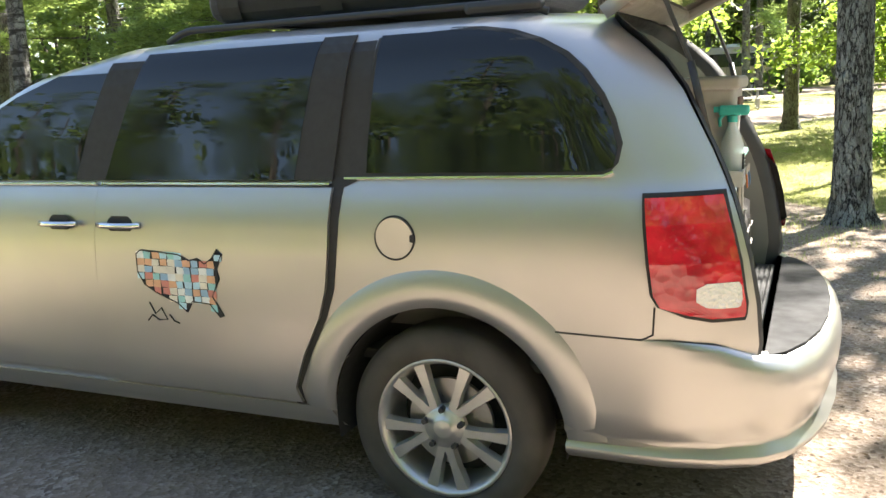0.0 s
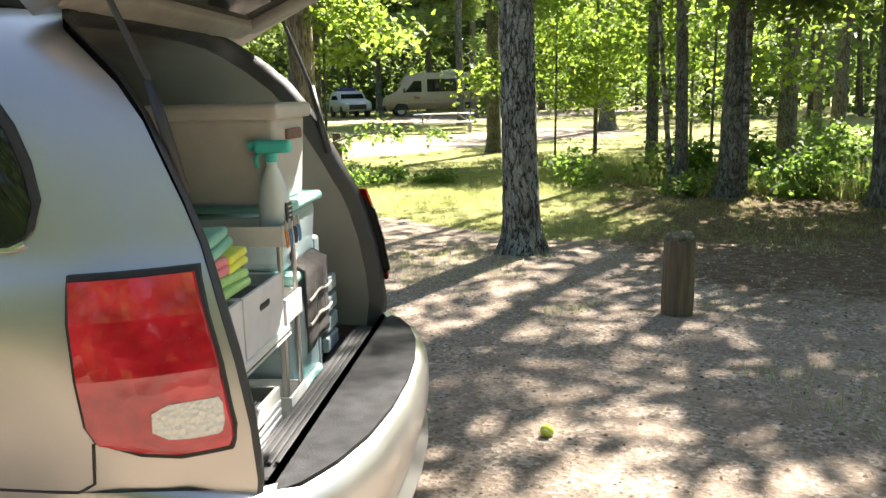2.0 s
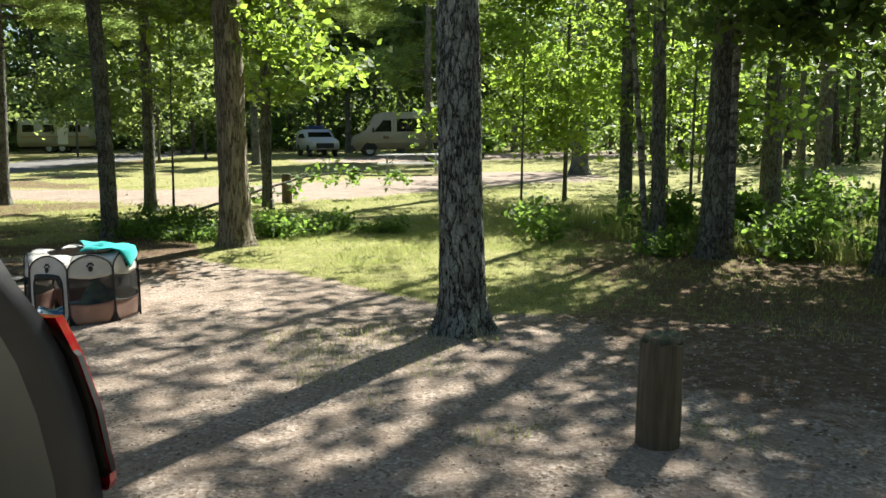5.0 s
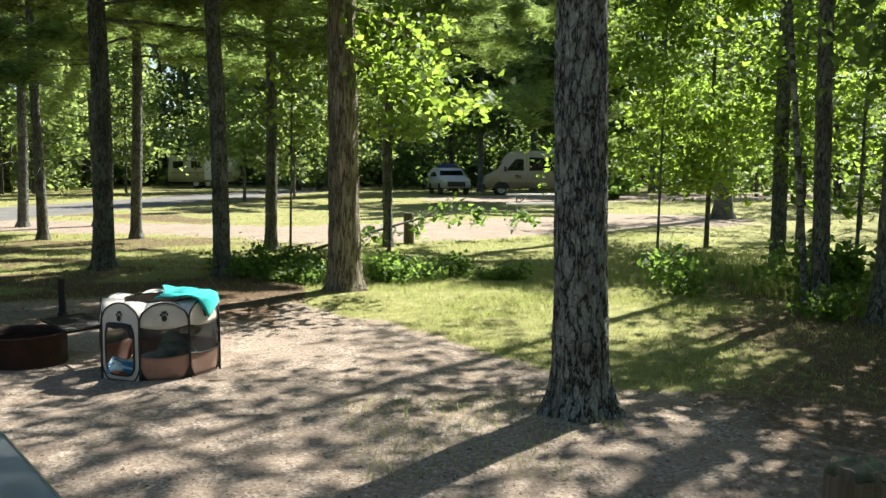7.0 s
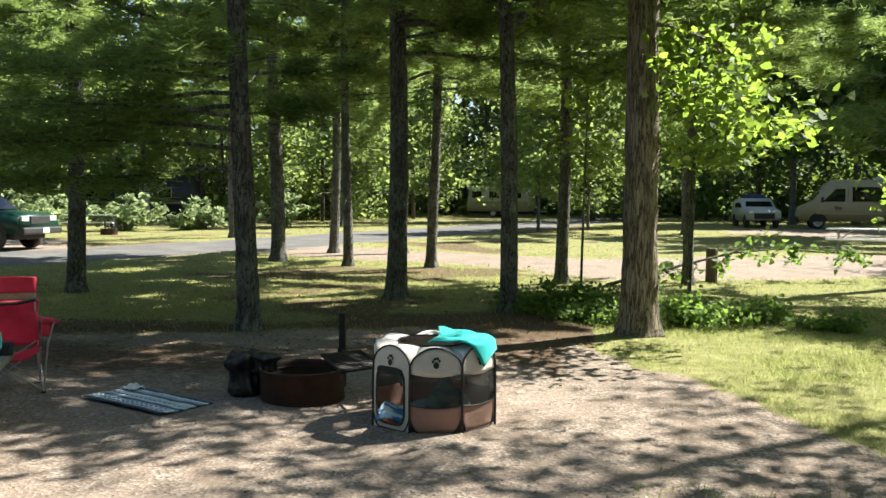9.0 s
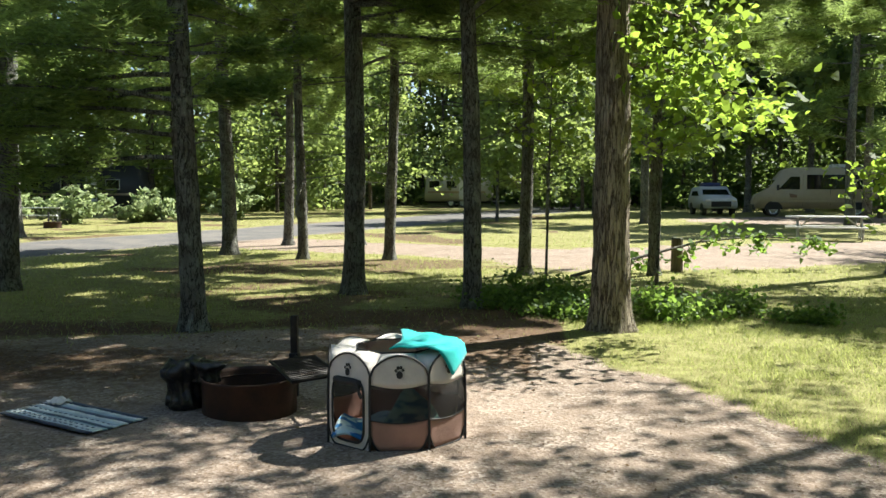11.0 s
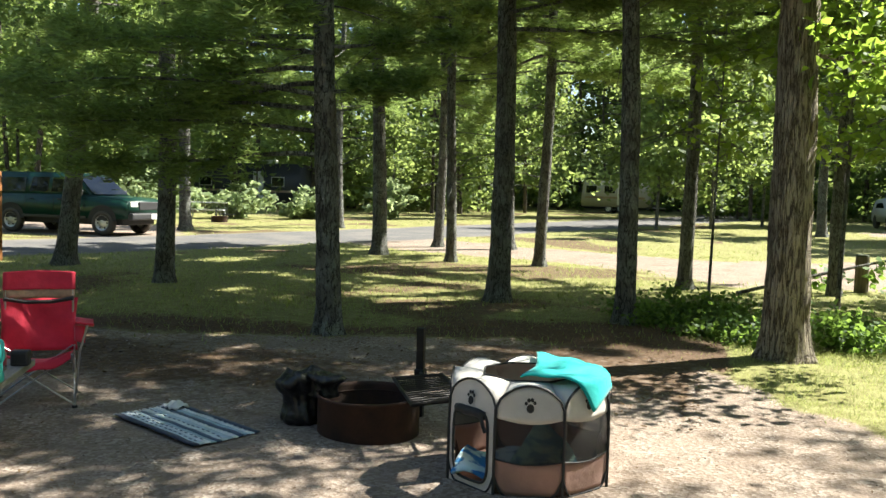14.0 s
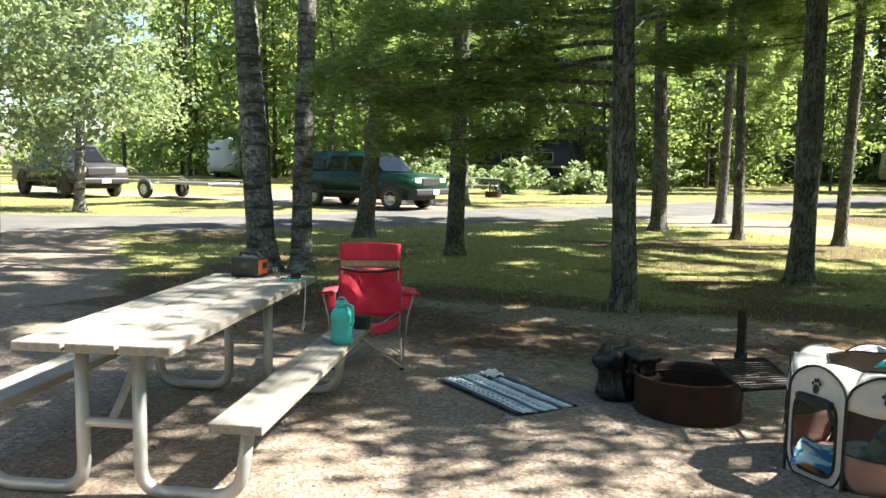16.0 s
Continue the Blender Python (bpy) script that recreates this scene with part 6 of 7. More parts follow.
def cloth_sheet(fn, nu=14, nv=12, t=0.006):
    bm = bmesh.new()
    g = [[bm.verts.new(fn(i / nu, j / nv)) for i in range(nu + 1)] for j in range(nv + 1)]
    for a, b in zip(g, g[1:]):
        for i in range(nu):
            bm.faces.new((a[i], a[i + 1], b[i + 1], b[i]))
    bmesh.ops.recalc_face_normals(bm, faces=bm.faces[:])
    bmesh.ops.solidify(bm, geom=bm.faces[:], thickness=t)
    return bm


part("seat", cloth_sheet(lambda u, v: (-0.27 + 0.54 * u, -0.24 + 0.46 * v, 0.42 - 0.07 * math.sin(math.pi * u) - 0.06 * v + 0.012 * math.sin(9 * u + 4 * v))), red_cloth, chair, "", True)
part("seat_front", cloth_sheet(lambda u, v: (-0.27 + 0.54 * u, -0.245 - 0.02 * v, 0.42 - 0.07 * math.sin(math.pi * u) - 0.06 * v + 0.01 * math.sin(14 * u) * v), 14, 4), red_cloth, chair, "", True)
part("backrest", cloth_sheet(lambda u, v: ((-0.30 + 0.60 * u) * (1.02 - 0.06 * math.sin(3.1 * v)), 0.2 + 0.10 * v + 0.05 * math.sin(math.pi * u) + 0.012 * math.sin(8 * u + 7 * v), 0.36 + 0.40 * v)), red_cloth, chair, "", True)
part("headrest", cloth_sheet(lambda u, v: ((-0.285 + 0.57 * u), 0.30 + 0.02 * v + 0.03 * math.sin(math.pi * u), 0.825 + 0.135 * v + 0.012 * (1 - (2 * u - 1) ** 2) * v)), red_cloth, chair, "", True)
part("mesh_band", cloth_sheet(lambda u, v: ((-0.28 + 0.56 * u), 0.292 + 0.012 * v + 0.03 * math.sin(math.pi * u), 0.757 + 0.07 * v), 14, 3, 0.004), plain("mesh_tan", (0.42, 0.26, 0.17), 0.8, 0, 0.25, 30), chair, "tan mesh band", True)
part("chest_strap", tube_bm([(-0.27, 0.22, 0.765), (-0.1, 0.262, 0.735), (0.1, 0.262, 0.735), (0.27, 0.22, 0.765)], 0.016, 6), rubber, chair, "black webbing strap")
for s in (-1, 1):
    part("armrest", cloth_sheet(lambda u, v, s=s: (s * (0.29 + 0.14 * v + 0.02 * u), 0.2 - 0.5 * u, 0.62 - 0.03 * math.sin(math.pi * u) + 0.03 * u - 0.02 * v), 10, 4, 0.012), red_cloth, chair, "", True)
    part("arm_pouch", cloth_sheet(lambda u, v, s=s: (s * (0.30 + 0.08 * u), -0.12 - 0.10 * u, 0.60 - 0.12 * v), 6, 4, 0.01), red_cloth, chair, "", True)
    part("back_post", tube_bm([(s * 0.265, 0.33, 0.95), (s * 0.265, 0.25, 0.45), (s * 0.3, 0.24, 0.02)], 0.009, 8), steel, chair)
    part("front_post", tube_bm([(s * 0.40, -0.26, 0.62), (s * 0.34, -0.28, 0.42), (s * 0.30, -0.24, 0.02)], 0.009, 8), steel, chair)
    part("side_brace", tube_bm([(s * 0.30, -0.25, 0.03), (s * 0.28, 0.2, 0.40)], 0.007, 6), steel, chair)
    part("side_brace", tube_bm([(s * 0.30, 0.23, 0.03), (s * 0.28, -0.24, 0.40)], 0.007, 6), steel, chair)
    part("front_brace", tube_bm([(s * 0.30, -0.25, 0.03), (-s * 0.27, -0.245, 0.40)], 0.007, 6), steel, chair)
    part("back_brace", tube_bm([(s * 0.30, 0.235, 0.03), (-s * 0.27, 0.21, 0.40)], 0.007, 6), steel, chair)
    for y in (-0.24, 0.24):
        part("foot", cyl_bm(0.022, 0.02, (s * 0.3, y, 0.01), 10), rubber, chair)

# striped woven mat
MATP = pose(-1.11, 10.375, 0.014, 0, 0, -25) @ Matrix.Diagonal((0.95, 0.95, 1, 1))
rug = thing("woven_mat", MATP, "striped blue and white woven mat with fringe on the gravel", "mat")
stripes = [(0.02, 0.03, 0.06), (0.55, 0.62, 0.66), (0.68, 0.72, 0.74), (0.3, 0.42, 0.5), (0.04, 0.08, 0.13), (0.62, 0.68, 0.7), (0.45, 0.55, 0.62), (0.7, 0.74, 0.75), (0.05, 0.08, 0.14), (0.35, 0.46, 0.54), (0.68, 0.72, 0.74), (0.03, 0.05, 0.09)]
for i, c in enumerate(stripes):
    y0 = -0.26 + 0.52 * i / len(stripes)
    part("stripe", cloth_sheet(lambda u, v, y0=y0: (-0.52 + 1.04 * u, y0 + v * 0.0438, 0.008 * fbm(u * 5, (y0 + v * 0.043) * 9, 3, 1)), 20, 2, 0.008), cloth("mat_%s" % i, c, 0.2, 150), rug, "", True)
weft = cloth("mat_weft", (0.05, 0.09, 0.14), 0.2, 150)
for i in (1, 2, 5, 7, 10):
    y0 = -0.26 + 0.52 * (i + 0.5) / len(stripes)
    for k in range(16):
        x0 = -0.49 + 0.062 * k
        part("weft_mark", box_bm(0.03, 0.008, 0.004, (x0, y0, 0.011 + 0.008 * fbm((x0 + 0.52) / 1.04 * 5, y0 * 9, 3, 1)), 0.001, 1), weft, rug)
for i in range(22):
    y0 = -0.25 + 0.5 * i / 21
    part("tassel", tube_bm([(-0.52, y0, 0.0), (-0.56, y0 + 0.01 * math.sin(i * 5), -0.004)], 0.004, 4), white_plastic, rug)
bm = cloth_sheet(lambda u, v: (-0.50 + 0.15 * u, 0.1 + 0.14 * v, 0.012 + 0.03 * math.sin(math.pi * u) * math.sin(math.pi * v) + 0.01 * math.sin(15 * u + 9 * v)), 10, 8)
rag = thing("crumpled_cloth", MATP, "small crumpled white cloth on the mat", "cloth")
part("cloth", bm, cloth("rag", (0.62, 0.62, 0.6)), rag, "", True)

# fire ring with its grill, and the black bag
rust = Mat("rusty_steel", (0.12, 0.06, 0.035), 0.8, 0.3)
rust.colour(rust.mix(rust.ramp(rust.noise(7, 6, 0.65), [(0.3, 0.0), (0.7, 1.0)]), (0.018, 0.012, 0.009), (0.06, 0.026, 0.015))).bump(rust.noise(60, 5), 0.4, 0.004)
rust = rust.m
soot = plain("sooty_steel", (0.025, 0.023, 0.022), 0.6, 0.5, 0.3)
ash = plain("ash", (0.16, 0.15, 0.14), 0.95, 0, 0.4, 25, 0.8)
fire = thing("fire_ring", pose(0.07, 10.72, 0), "rusty steel fire ring with swing grill", "fire ring")
part("ring_wall", lathe_bm([(0.34, -0.03), (0.342, 0.0), (0.34, 0.235), (0.35, 0.245), (0.35, 0.26), (0.335, 0.26), (0.328, 0.235), (0.328, -0.03)], 48, cap=False), rust, fire, "", True)
part("ash_bed", lathe_bm([(0.327, 0.05), (0.2, 0.075), (0.0, 0.085)], 32, cap=False), ash, fire, "grey ash bed", True)
part("rim_bar", tube_bm([(0.332 * math.cos(2 * math.pi * i / 40), 0.332 * math.sin(2 * math.pi * i / 40), 0.2) for i in range(41)], 0.008, 6), rust, fire)
part("grill_post", box_bm(0.055, 0.055, 0.66, (0.2, 0.48, 0.31), 0.006), soot, fire, "black square grill post")
gr = part("grill_frame", tube_bm([(0.09, 0.22, 0.32), (0.37, 0.47, 0.32), (0.71, -0.17, 0.32), (0.46, -0.45, 0.32), (0.09, 0.22, 0.32)], 0.012, 6), soot, fire, "black swing grill")
for i in range(14):
    k = (i + 0.5) / 14
    a, b = Vector((0.09, 0.22, 0.325)).lerp(Vector((0.46, -0.45, 0.325)), k), Vector((0.37, 0.47, 0.325)).lerp(Vector((0.71, -0.17, 0.325)), k)
    part("grill_bar", tube_bm([a, b], 0.006, 5), soot, gr)
part("grill_collar", box_bm(0.075, 0.075, 0.05, (0.2, 0.48, 0.32), 0.008), soot, fire)
part("grill_arm", tube_bm([(0.2, 0.48, 0.32), (0.25, 0.36, 0.32)], 0.014, 6), soot, fire)
bag_m = Mat("bin_bag", (0.012, 0.012, 0.013), 0.3)
bag_m.bump(bag_m.noise(11, 5, 0.6), 0.8, 0.03)
bag_m = bag_m.m
bag = thing("rubbish_bag", pose(-0.43, 10.74, 0), "black plastic rubbish bag slumped beside the fire ring", "rubbish bag")


def sack(r, h, seed, c=(0, 0, 0), squash=1.0):
    """A limp plastic sack with pleats that gather towards a bulging rim."""
    bm = lathe_bm([(0.0, 0.0), (r * 0.7, 0.005), (r * 0.86, h * 0.12), (r * 0.8, h * 0.4), (r * 0.86, h * 0.62), (r * 1.12, h * 0.76), (r * 1.16, h * 0.88), (r * 0.9, h * 1.0), (r * 0.4, h * 0.94), (0, h * 0.88)], 40)
    bmesh.ops.subdivide_edges(bm, edges=bm.edges[:], cuts=1, use_grid_fill=True)
    for v in bm.verts:
        a = math.atan2(v.co.y, v.co.x)
        k = 1 + 0.26 * fbm(v.co.x * 5 + seed, v.co.y * 5, v.co.z * 5, 1) + 0.07 * fbm(v.co.x * 22, v.co.y * 22 + seed, v.co.z * 22, 1) + 0.05 * math.sin(11 * a + seed + 14 * v.co.z)
        v.co = Vector((v.co.x * k + c[0], v.co.y * k * squash + c[1], max(0, v.co.z * (1 + 0.16 * fbm(v.co.x * 7, v.co.y * 7, seed, 1)) + c[2])))
    return bm


part("sack", sack(0.16, 0.36, 3), bag_m, bag, "", True)
part("folded_mouth", sack(0.13, 0.16, 8, (0.17, -0.03, 0.2), 0.8), bag_m, bag, "gathered mouth of the bag", True)

# low grey folding table that stands beside the van
FT = pose(1.03, 7.07, 0, 0, 0, -62)
ft = thing("folding_table", FT, "low grey folding table with pale metal edge beside the van", "table")
ft_top = plain("table_grey", (0.2, 0.215, 0.22), 0.5, 0, 0.15, 6)
part("tabletop", box_bm(1.1, 0.5, 0.022, (0.55, -0.25, 0.45), 0.006, 2), ft_top, ft)
for nx, ny, sx, sy in ((0.55, 0.004, 1.12, 0.012), (0.55, -0.504, 1.12, 0.012), (-0.004, -0.25, 0.012, 0.5), (1.104, -0.25, 0.012, 0.5)):
    part("edge_trim", box_bm(sx, sy, 0.028, (nx, ny, 0.45), 0.003), steel, ft, "pale metal edge")
for lx in (0.08, 1.02):
    for ly in (-0.05, -0.45):
        part("leg", tube_bm([(lx, ly, 0.44), (lx, ly, 0.0)], 0.011, 8), steel, ft)
    part("leg_brace", tube_bm([(lx, -0.05, 0.1), (lx, -0.45, 0.1)], 0.008, 6), steel, ft)

# pop-up pet pen: eight fabric panels with piping, open top and a towel over it
pen_beige = cloth("pen_beige", (0.62, 0.58, 0.53), 0.08, 420)
pen_brown = cloth("pen_brown", (0.34, 0.195, 0.15), 0.1, 420)
pen_dark = cloth("pen_dark", (0.07, 0.04, 0.032), 0.1, 420)
mesh_m = Mat("pen_mesh", (0.02, 0.02, 0.02), 0.7)
tr_, mx_ = mesh_m.node("BsdfTransparent"), mesh_m.node("MixShader")
mx_.inputs[0].default_value = 0.5
mesh_m.l.new(tr_.outputs[0], mx_.inputs[1]), mesh_m.l.new(mesh_m.b.outputs[0], mx_.inputs[2]), mesh_m.l.new(mx_.outputs[0], mesh_m.n["Material Output"].inputs[0])
mesh_m = mesh_m.m
paw_m = plain("print_dark", (0.03, 0.028, 0.026), 0.8)
pen = thing("pet_pen", pose(1.235, 10.27, 0.0), "octagonal pop-up pet pen of beige, brown and mesh fabric", "pet pen")
R_PEN = 0.475
corner = [Vector((R_PEN * math.cos(radians(-100 + 45 * i)), R_PEN * math.sin(radians(-100 + 45 * i)), 0)) for i in range(8)]


def pen_point(i, u, z, out=0.0):
    a, b = corner[i % 8], corner[(i + 1) % 8]
    p = a.lerp(b, u)
    n = Vector((p.x, p.y, 0)).normalized()
    return p + n * (out + 0.018 * math.sin(math.pi * u) * math.sin(math.pi * min(1, z / 0.6)) - 0.03 * max(0, z - 0.3)) + Vector((0, 0, z))


def pen_top(u):
    return 0.475 + 0.125 * math.sin(math.pi * min(1, max(0, u))) ** 0.55


def pen_foot(u):
    return 0.008 + 0.11 * (max(0.0, abs(2 * u - 1) - 0.6) / 0.4) ** 2.2


def pen_sheet(i, lo, hi, u0=0.0, u1=1.0, nu=12, nv=6, out=0.0, wr=0.0):
    return cloth_sheet(lambda a, b: pen_point(i, u0 + (u1 - u0) * a, lo(u0 + (u1 - u0) * a) + (hi(u0 + (u1 - u0) * a) - lo(u0 + (u1 - u0) * a)) * b, out + wr * math.sin(40 * a) * (1 - b)), nu, nv, 0.004)


for i in range(8):
    door_side = i == 7
    panel = new("panel")
    panel.parent = pen
    if door_side:
        ov = lambda a: (0.5 + 0.37 * (abs(math.cos(a)) ** 0.45) * (1 if math.cos(a) > 0 else -1), 0.245 + 0.2 * (abs(math.sin(a)) ** 0.45) * (1 if math.sin(a) > 0 else -1))
        bm = bmesh.new()
        ins, outs = [], []
        for k in range(48):
            a = 2 * math.pi * k / 48
            u, z = ov(a)
            ins.append(bm.verts.new(pen_point(i, u, z)))
            s = max(abs(math.cos(a)), abs(math.sin(a)))
            uu = 0.5 + 0.5 * math.cos(a) / s
            zz = pen_top(uu) if math.sin(a) > 0 and abs(math.sin(a)) >= s - 1e-6 else 0.27 + (math.sin(a) / s) * (0.27 if math.sin(a) < 0 else (pen_top(uu) - 0.27))
            outs.append(bm.verts.new(pen_point(i, uu, zz)))
        for k in range(48):
            bm.faces.new((ins[k], ins[(k + 1) % 48], outs[(k + 1) % 48], outs[k]))
        part("door_panel", bm, pen_beige, panel, "beige panel with open doorway", True)
        part("doorway_piping", tube_bm([pen_point(i, *ov(2 * math.pi * k / 40), 0.004) for k in range(41)], 0.008, 6), rubber, panel)
        part("rolled_flap", tube_bm([pen_point(i, 0.2 + 0.1 * k, 0.425 + 0.006 * math.sin(2 * k), 0.006) for k in range(7)], 0.022, 8), rubber, panel, "rolled-up dark door flap", True)
        part("flap_tie", tube_bm([pen_point(i, 0.75, 0.44, 0.03), pen_point(i, 0.82, 0.37, 0.03), pen_point(i, 0.86, 0.34, 0.025)], 0.012, 6), rubber, panel)
    else:
        part("lower_cloth", pen_sheet(i, pen_foot, lambda u: 0.205 - 0.02 * math.sin(math.pi * u), wr=0.004), pen_brown, panel, "brown lower cloth", True)
        part("mesh_window", pen_sheet(i, lambda u: 0.205 - 0.02 * math.sin(math.pi * u), lambda u: 0.425 - 0.025 * math.sin(math.pi * u)), mesh_m, panel, "black mesh window")
        part("upper_cloth", pen_sheet(i, lambda u: 0.425 - 0.025 * math.sin(math.pi * u), pen_top), pen_beige, panel, "beige upper cloth", True)
        part("window_piping", tube_bm([pen_point(i, k / 12, 0.205 - 0.02 * math.sin(math.pi * k / 12), 0.003) for k in range(13)], 0.004, 5), rubber, panel)
    part("top_piping", tube_bm([pen_point(i, k / 16, pen_top(k / 16), 0.002) for k in range(17)], 0.007, 6), rubber, panel)
    part("corner_piping", tube_bm([pen_point(i, 0.0, z, 0.004) for z in (0.0, 0.15, 0.3, 0.4, 0.475)], 0.009, 6), rubber, panel)
    part("foot_piping", tube_bm([pen_point(i, k / 24, pen_foot(k / 24), 0.004) for k in range(25)], 0.006, 6), rubber, panel)
    part("foot_gusset", pen_sheet(i, lambda u: 0.0, pen_foot, out=-0.02), pen_dark, panel, "dark brown gusset")
    # the sloping collar of the open top
    part("top_collar", cloth_sheet(lambda a, b, i=i: pen_point(i, a, pen_top(a) * (1 - b) + 0.585 * b) * (1 - 0.0 * b) * 1.0 - Vector((pen_point(i, a, 0.5).x, pen_point(i, a, 0.5).y, 0)) * 0.41 * b, 10, 4, 0.003), pen_beige, panel, "", True)
    part("collar_piping", tube_bm([Vector((pen_point(i, k / 6, 0.585).x * 0.59, pen_point(i, k / 6, 0.585).y * 0.59, 0.587)) for k in range(7)], 0.006, 5), rubber, panel)
    # paw print: a pad and four toes
    for du, dz, r in ((0, 0, 0.021), (-0.055, 0.026, 0.009), (-0.022, 0.043, 0.01), (0.022, 0.045, 0.01), (0.055, 0.03, 0.009)):
        c0 = pen_point(i, 0.5 + du * 1.1, 0.485 + dz, 0.006)
        bm = bmesh.new()
        vs = [bm.verts.new(pen_point(i, 0.5 + du * 1.1 + r * 2.6 * math.cos(2 * math.pi * k / 12), 0.485 + dz + r * 1.15 * math.sin(2 * math.pi * k / 12), 0.0075)) for k in range(12)]
        bm.faces.new(vs)
        part("paw_print", bm, paw_m, panel)
bm = bmesh.new()
bm.faces.new([bm.verts.new(c * 0.98 + Vector((0, 0, 0.012))) for c in corner])
part("floor_sheet", bm, pen_brown, pen)

teal_cloth = cloth("teal_towel", (0.0, 0.42, 0.40), 0.1, 200)
tt = thing("teal_towel", pose(1.235, 10.27, 0), "bright teal towel draped over the top of the pen", "towel")


def drape(u, v):
    x, y = -0.02 + 0.52 * u + 0.05 * math.sin(3 * v + 0.5), -0.30 + 0.68 * v + 0.04 * math.sin(4 * u + 1)
    r = math.hypot(x, y)
    z = 0.618 + 0.01 * math.sin(2.6 * u + 2.0 * v) + 0.009 * math.sin(9 * v + 5 * u) + 0.006 * math.sin(17 * u - 6 * v)
    if r > 0.455:
        k = (0.455 + 0.2 * (r - 0.455)) / r
        x, y, z = x * k, y * k, z - (r - 0.455) * 0.9
    return (x, y, z)


part("towel_cloth", cloth_sheet(drape, 26, 24, 0.01), teal_cloth, tt, "", True)
bl = thing("blue_towel", pose(1.12, 10.12, 0.016), "blue and white patterned towel on the pen floor", "towel")
bm_t = Mat("blue_pattern", (0.1, 0.35, 0.5), 0.9)
bm_t.colour(bm_t.mix(bm_t.ramp(bm_t.noise(9, 3, 0.5), [(0.45, 0.0), (0.52, 1.0)]), (0.03, 0.2, 0.5), (0.55, 0.78, 0.85))).bump(bm_t.noise(60, 4), 0.5, 0.01)
part("towel_cloth", cloth_sheet(lambda u, v: (-0.24 + 0.42 * u, -0.2 + 0.36 * v, 0.05 + 0.03 * math.sin(7 * u + 3 * v) + 0.05 * v), 16, 14, 0.02), bm_t.m, bl, "", True)
b2_ = Mat("green_pattern", (0.1, 0.35, 0.4), 0.9)
b2_.colour(b2_.mix(b2_.ramp(b2_.noise(9, 3, 0.5, (1, 0.4, 2)), [(0.44, 0.0), (0.55, 1.0)]), (0.03, 0.22, 0.32), (0.3, 0.58, 0.48))).bump(b2_.noise(40, 4), 0.5, 0.01)
hb = thing("heaped_blanket", pose(1.36, 10.18, 0.016), "green and blue blanket heaped in the pen", "blanket")
part("blanket_cloth", cloth_sheet(lambda u, v: (-0.2 + 0.4 * u, -0.16 + 0.34 * v, 0.03 + 0.28 * math.sin(math.pi * u) ** 0.8 * math.sin(math.pi * min(1, v + 0.12)) + 0.02 * math.sin(12 * u + 7 * v)), 18, 16, 0.02), b2_.m, hb, "", True)

# bollards, ball, signpost
moss = plain("dark_moss", (0.05, 0.06, 0.03), 0.95, 0, 0.5, 30, 0.8)


def bollard(x, y, r, h, seed, label, lean=0.0):
    t = thing("wooden_bollard", pose(x, y, ground_z(x, y) - 0.03, 0, lean, 20), label, "bollard")
    bm = lathe_bm([(r * 0.98, 0), (r, h * 0.3), (r * 0.97, h * 0.8), (r * 0.95, h * 0.94), (r * 0.78, h), (0, h * 0.99)], 22)
    bmesh.ops.subdivide_edges(bm, edges=bm.edges[:], cuts=2, use_grid_fill=True)
    for v in bm.verts:
        a = math.atan2(v.co.y, v.co.x)
        k = 1 + 0.05 * fbm(math.cos(a) * 5, math.sin(a) * 5, v.co.z * 1.5 + seed, 1) + 0.025 * math.sin(9 * a + 2 * fbm(v.co.x, v.co.z, seed, 4))
        v.co.x, v.co.y = v.co.x * k, v.co.y * k
        if v.co.z > h * 0.9:
            v.co.z += 0.02 * fbm(v.co.x * 14, v.co.y * 14, seed, 1)
    part("post", bm, post_wood, t)
    cap = lathe_bm([(r * 0.93, h * 0.955), (r * 0.9, h * 0.975), (r * 0.78, h * 1.004), (r * 0.4, h * 1.014), (0, h * 1.01)], 22)
    for v in cap.verts:
        v.co.z += 0.03 * fbm(v.co.x * 16, v.co.y * 16, seed + 2, 1)
    part("moss_cap", cap, moss, t, "mossy weathered top", True)
    return t


bollard(4.19, 5.77, 0.112, 0.60, 2, "short weathered wooden bollard standing in the gravel", 1.5)
bollard(5.0, 22.5, 0.12, 0.72, 5, "short wooden bollard at the edge of a pad")
bollard(20.0, 51.5, 0.14, 1.2, 6, "wooden site marker post near the camper van")
ball_m = cloth("felt_yellow", (0.5, 0.6, 0.06), 0.1, 500)
ball = thing("tennis_ball", pose(2.42, 4.12, 0.033), "fluorescent yellow tennis ball on the gravel", "ball")
bm = bmesh.new()
bmesh.ops.create_icosphere(bm, subdivisions=3, radius=0.033)
part("felt", bm, ball_m, ball, "", True)
part("seam", tube_bm([(0.0333 * math.cos(a) * math.cos(0.55 * math.sin(2 * a)), 0.0333 * math.sin(a) * math.cos(0.55 * math.sin(2 * a)), 0.0333 * math.sin(0.55 * math.sin(2 * a))) for a in [2 * math.pi * i / 40 for i in range(41)]], 0.0012, 4), white_plastic, ball)
sp = thing("sign_post", pose(-11.6, 19.4, 0), "orange-brown wooden sign post by the road", "post")
part("post", box_bm(0.11, 0.11, 1.85, (0, 0, 0.9), 0.01), plain("stained_post", (0.3, 0.12, 0.03), 0.7), sp)

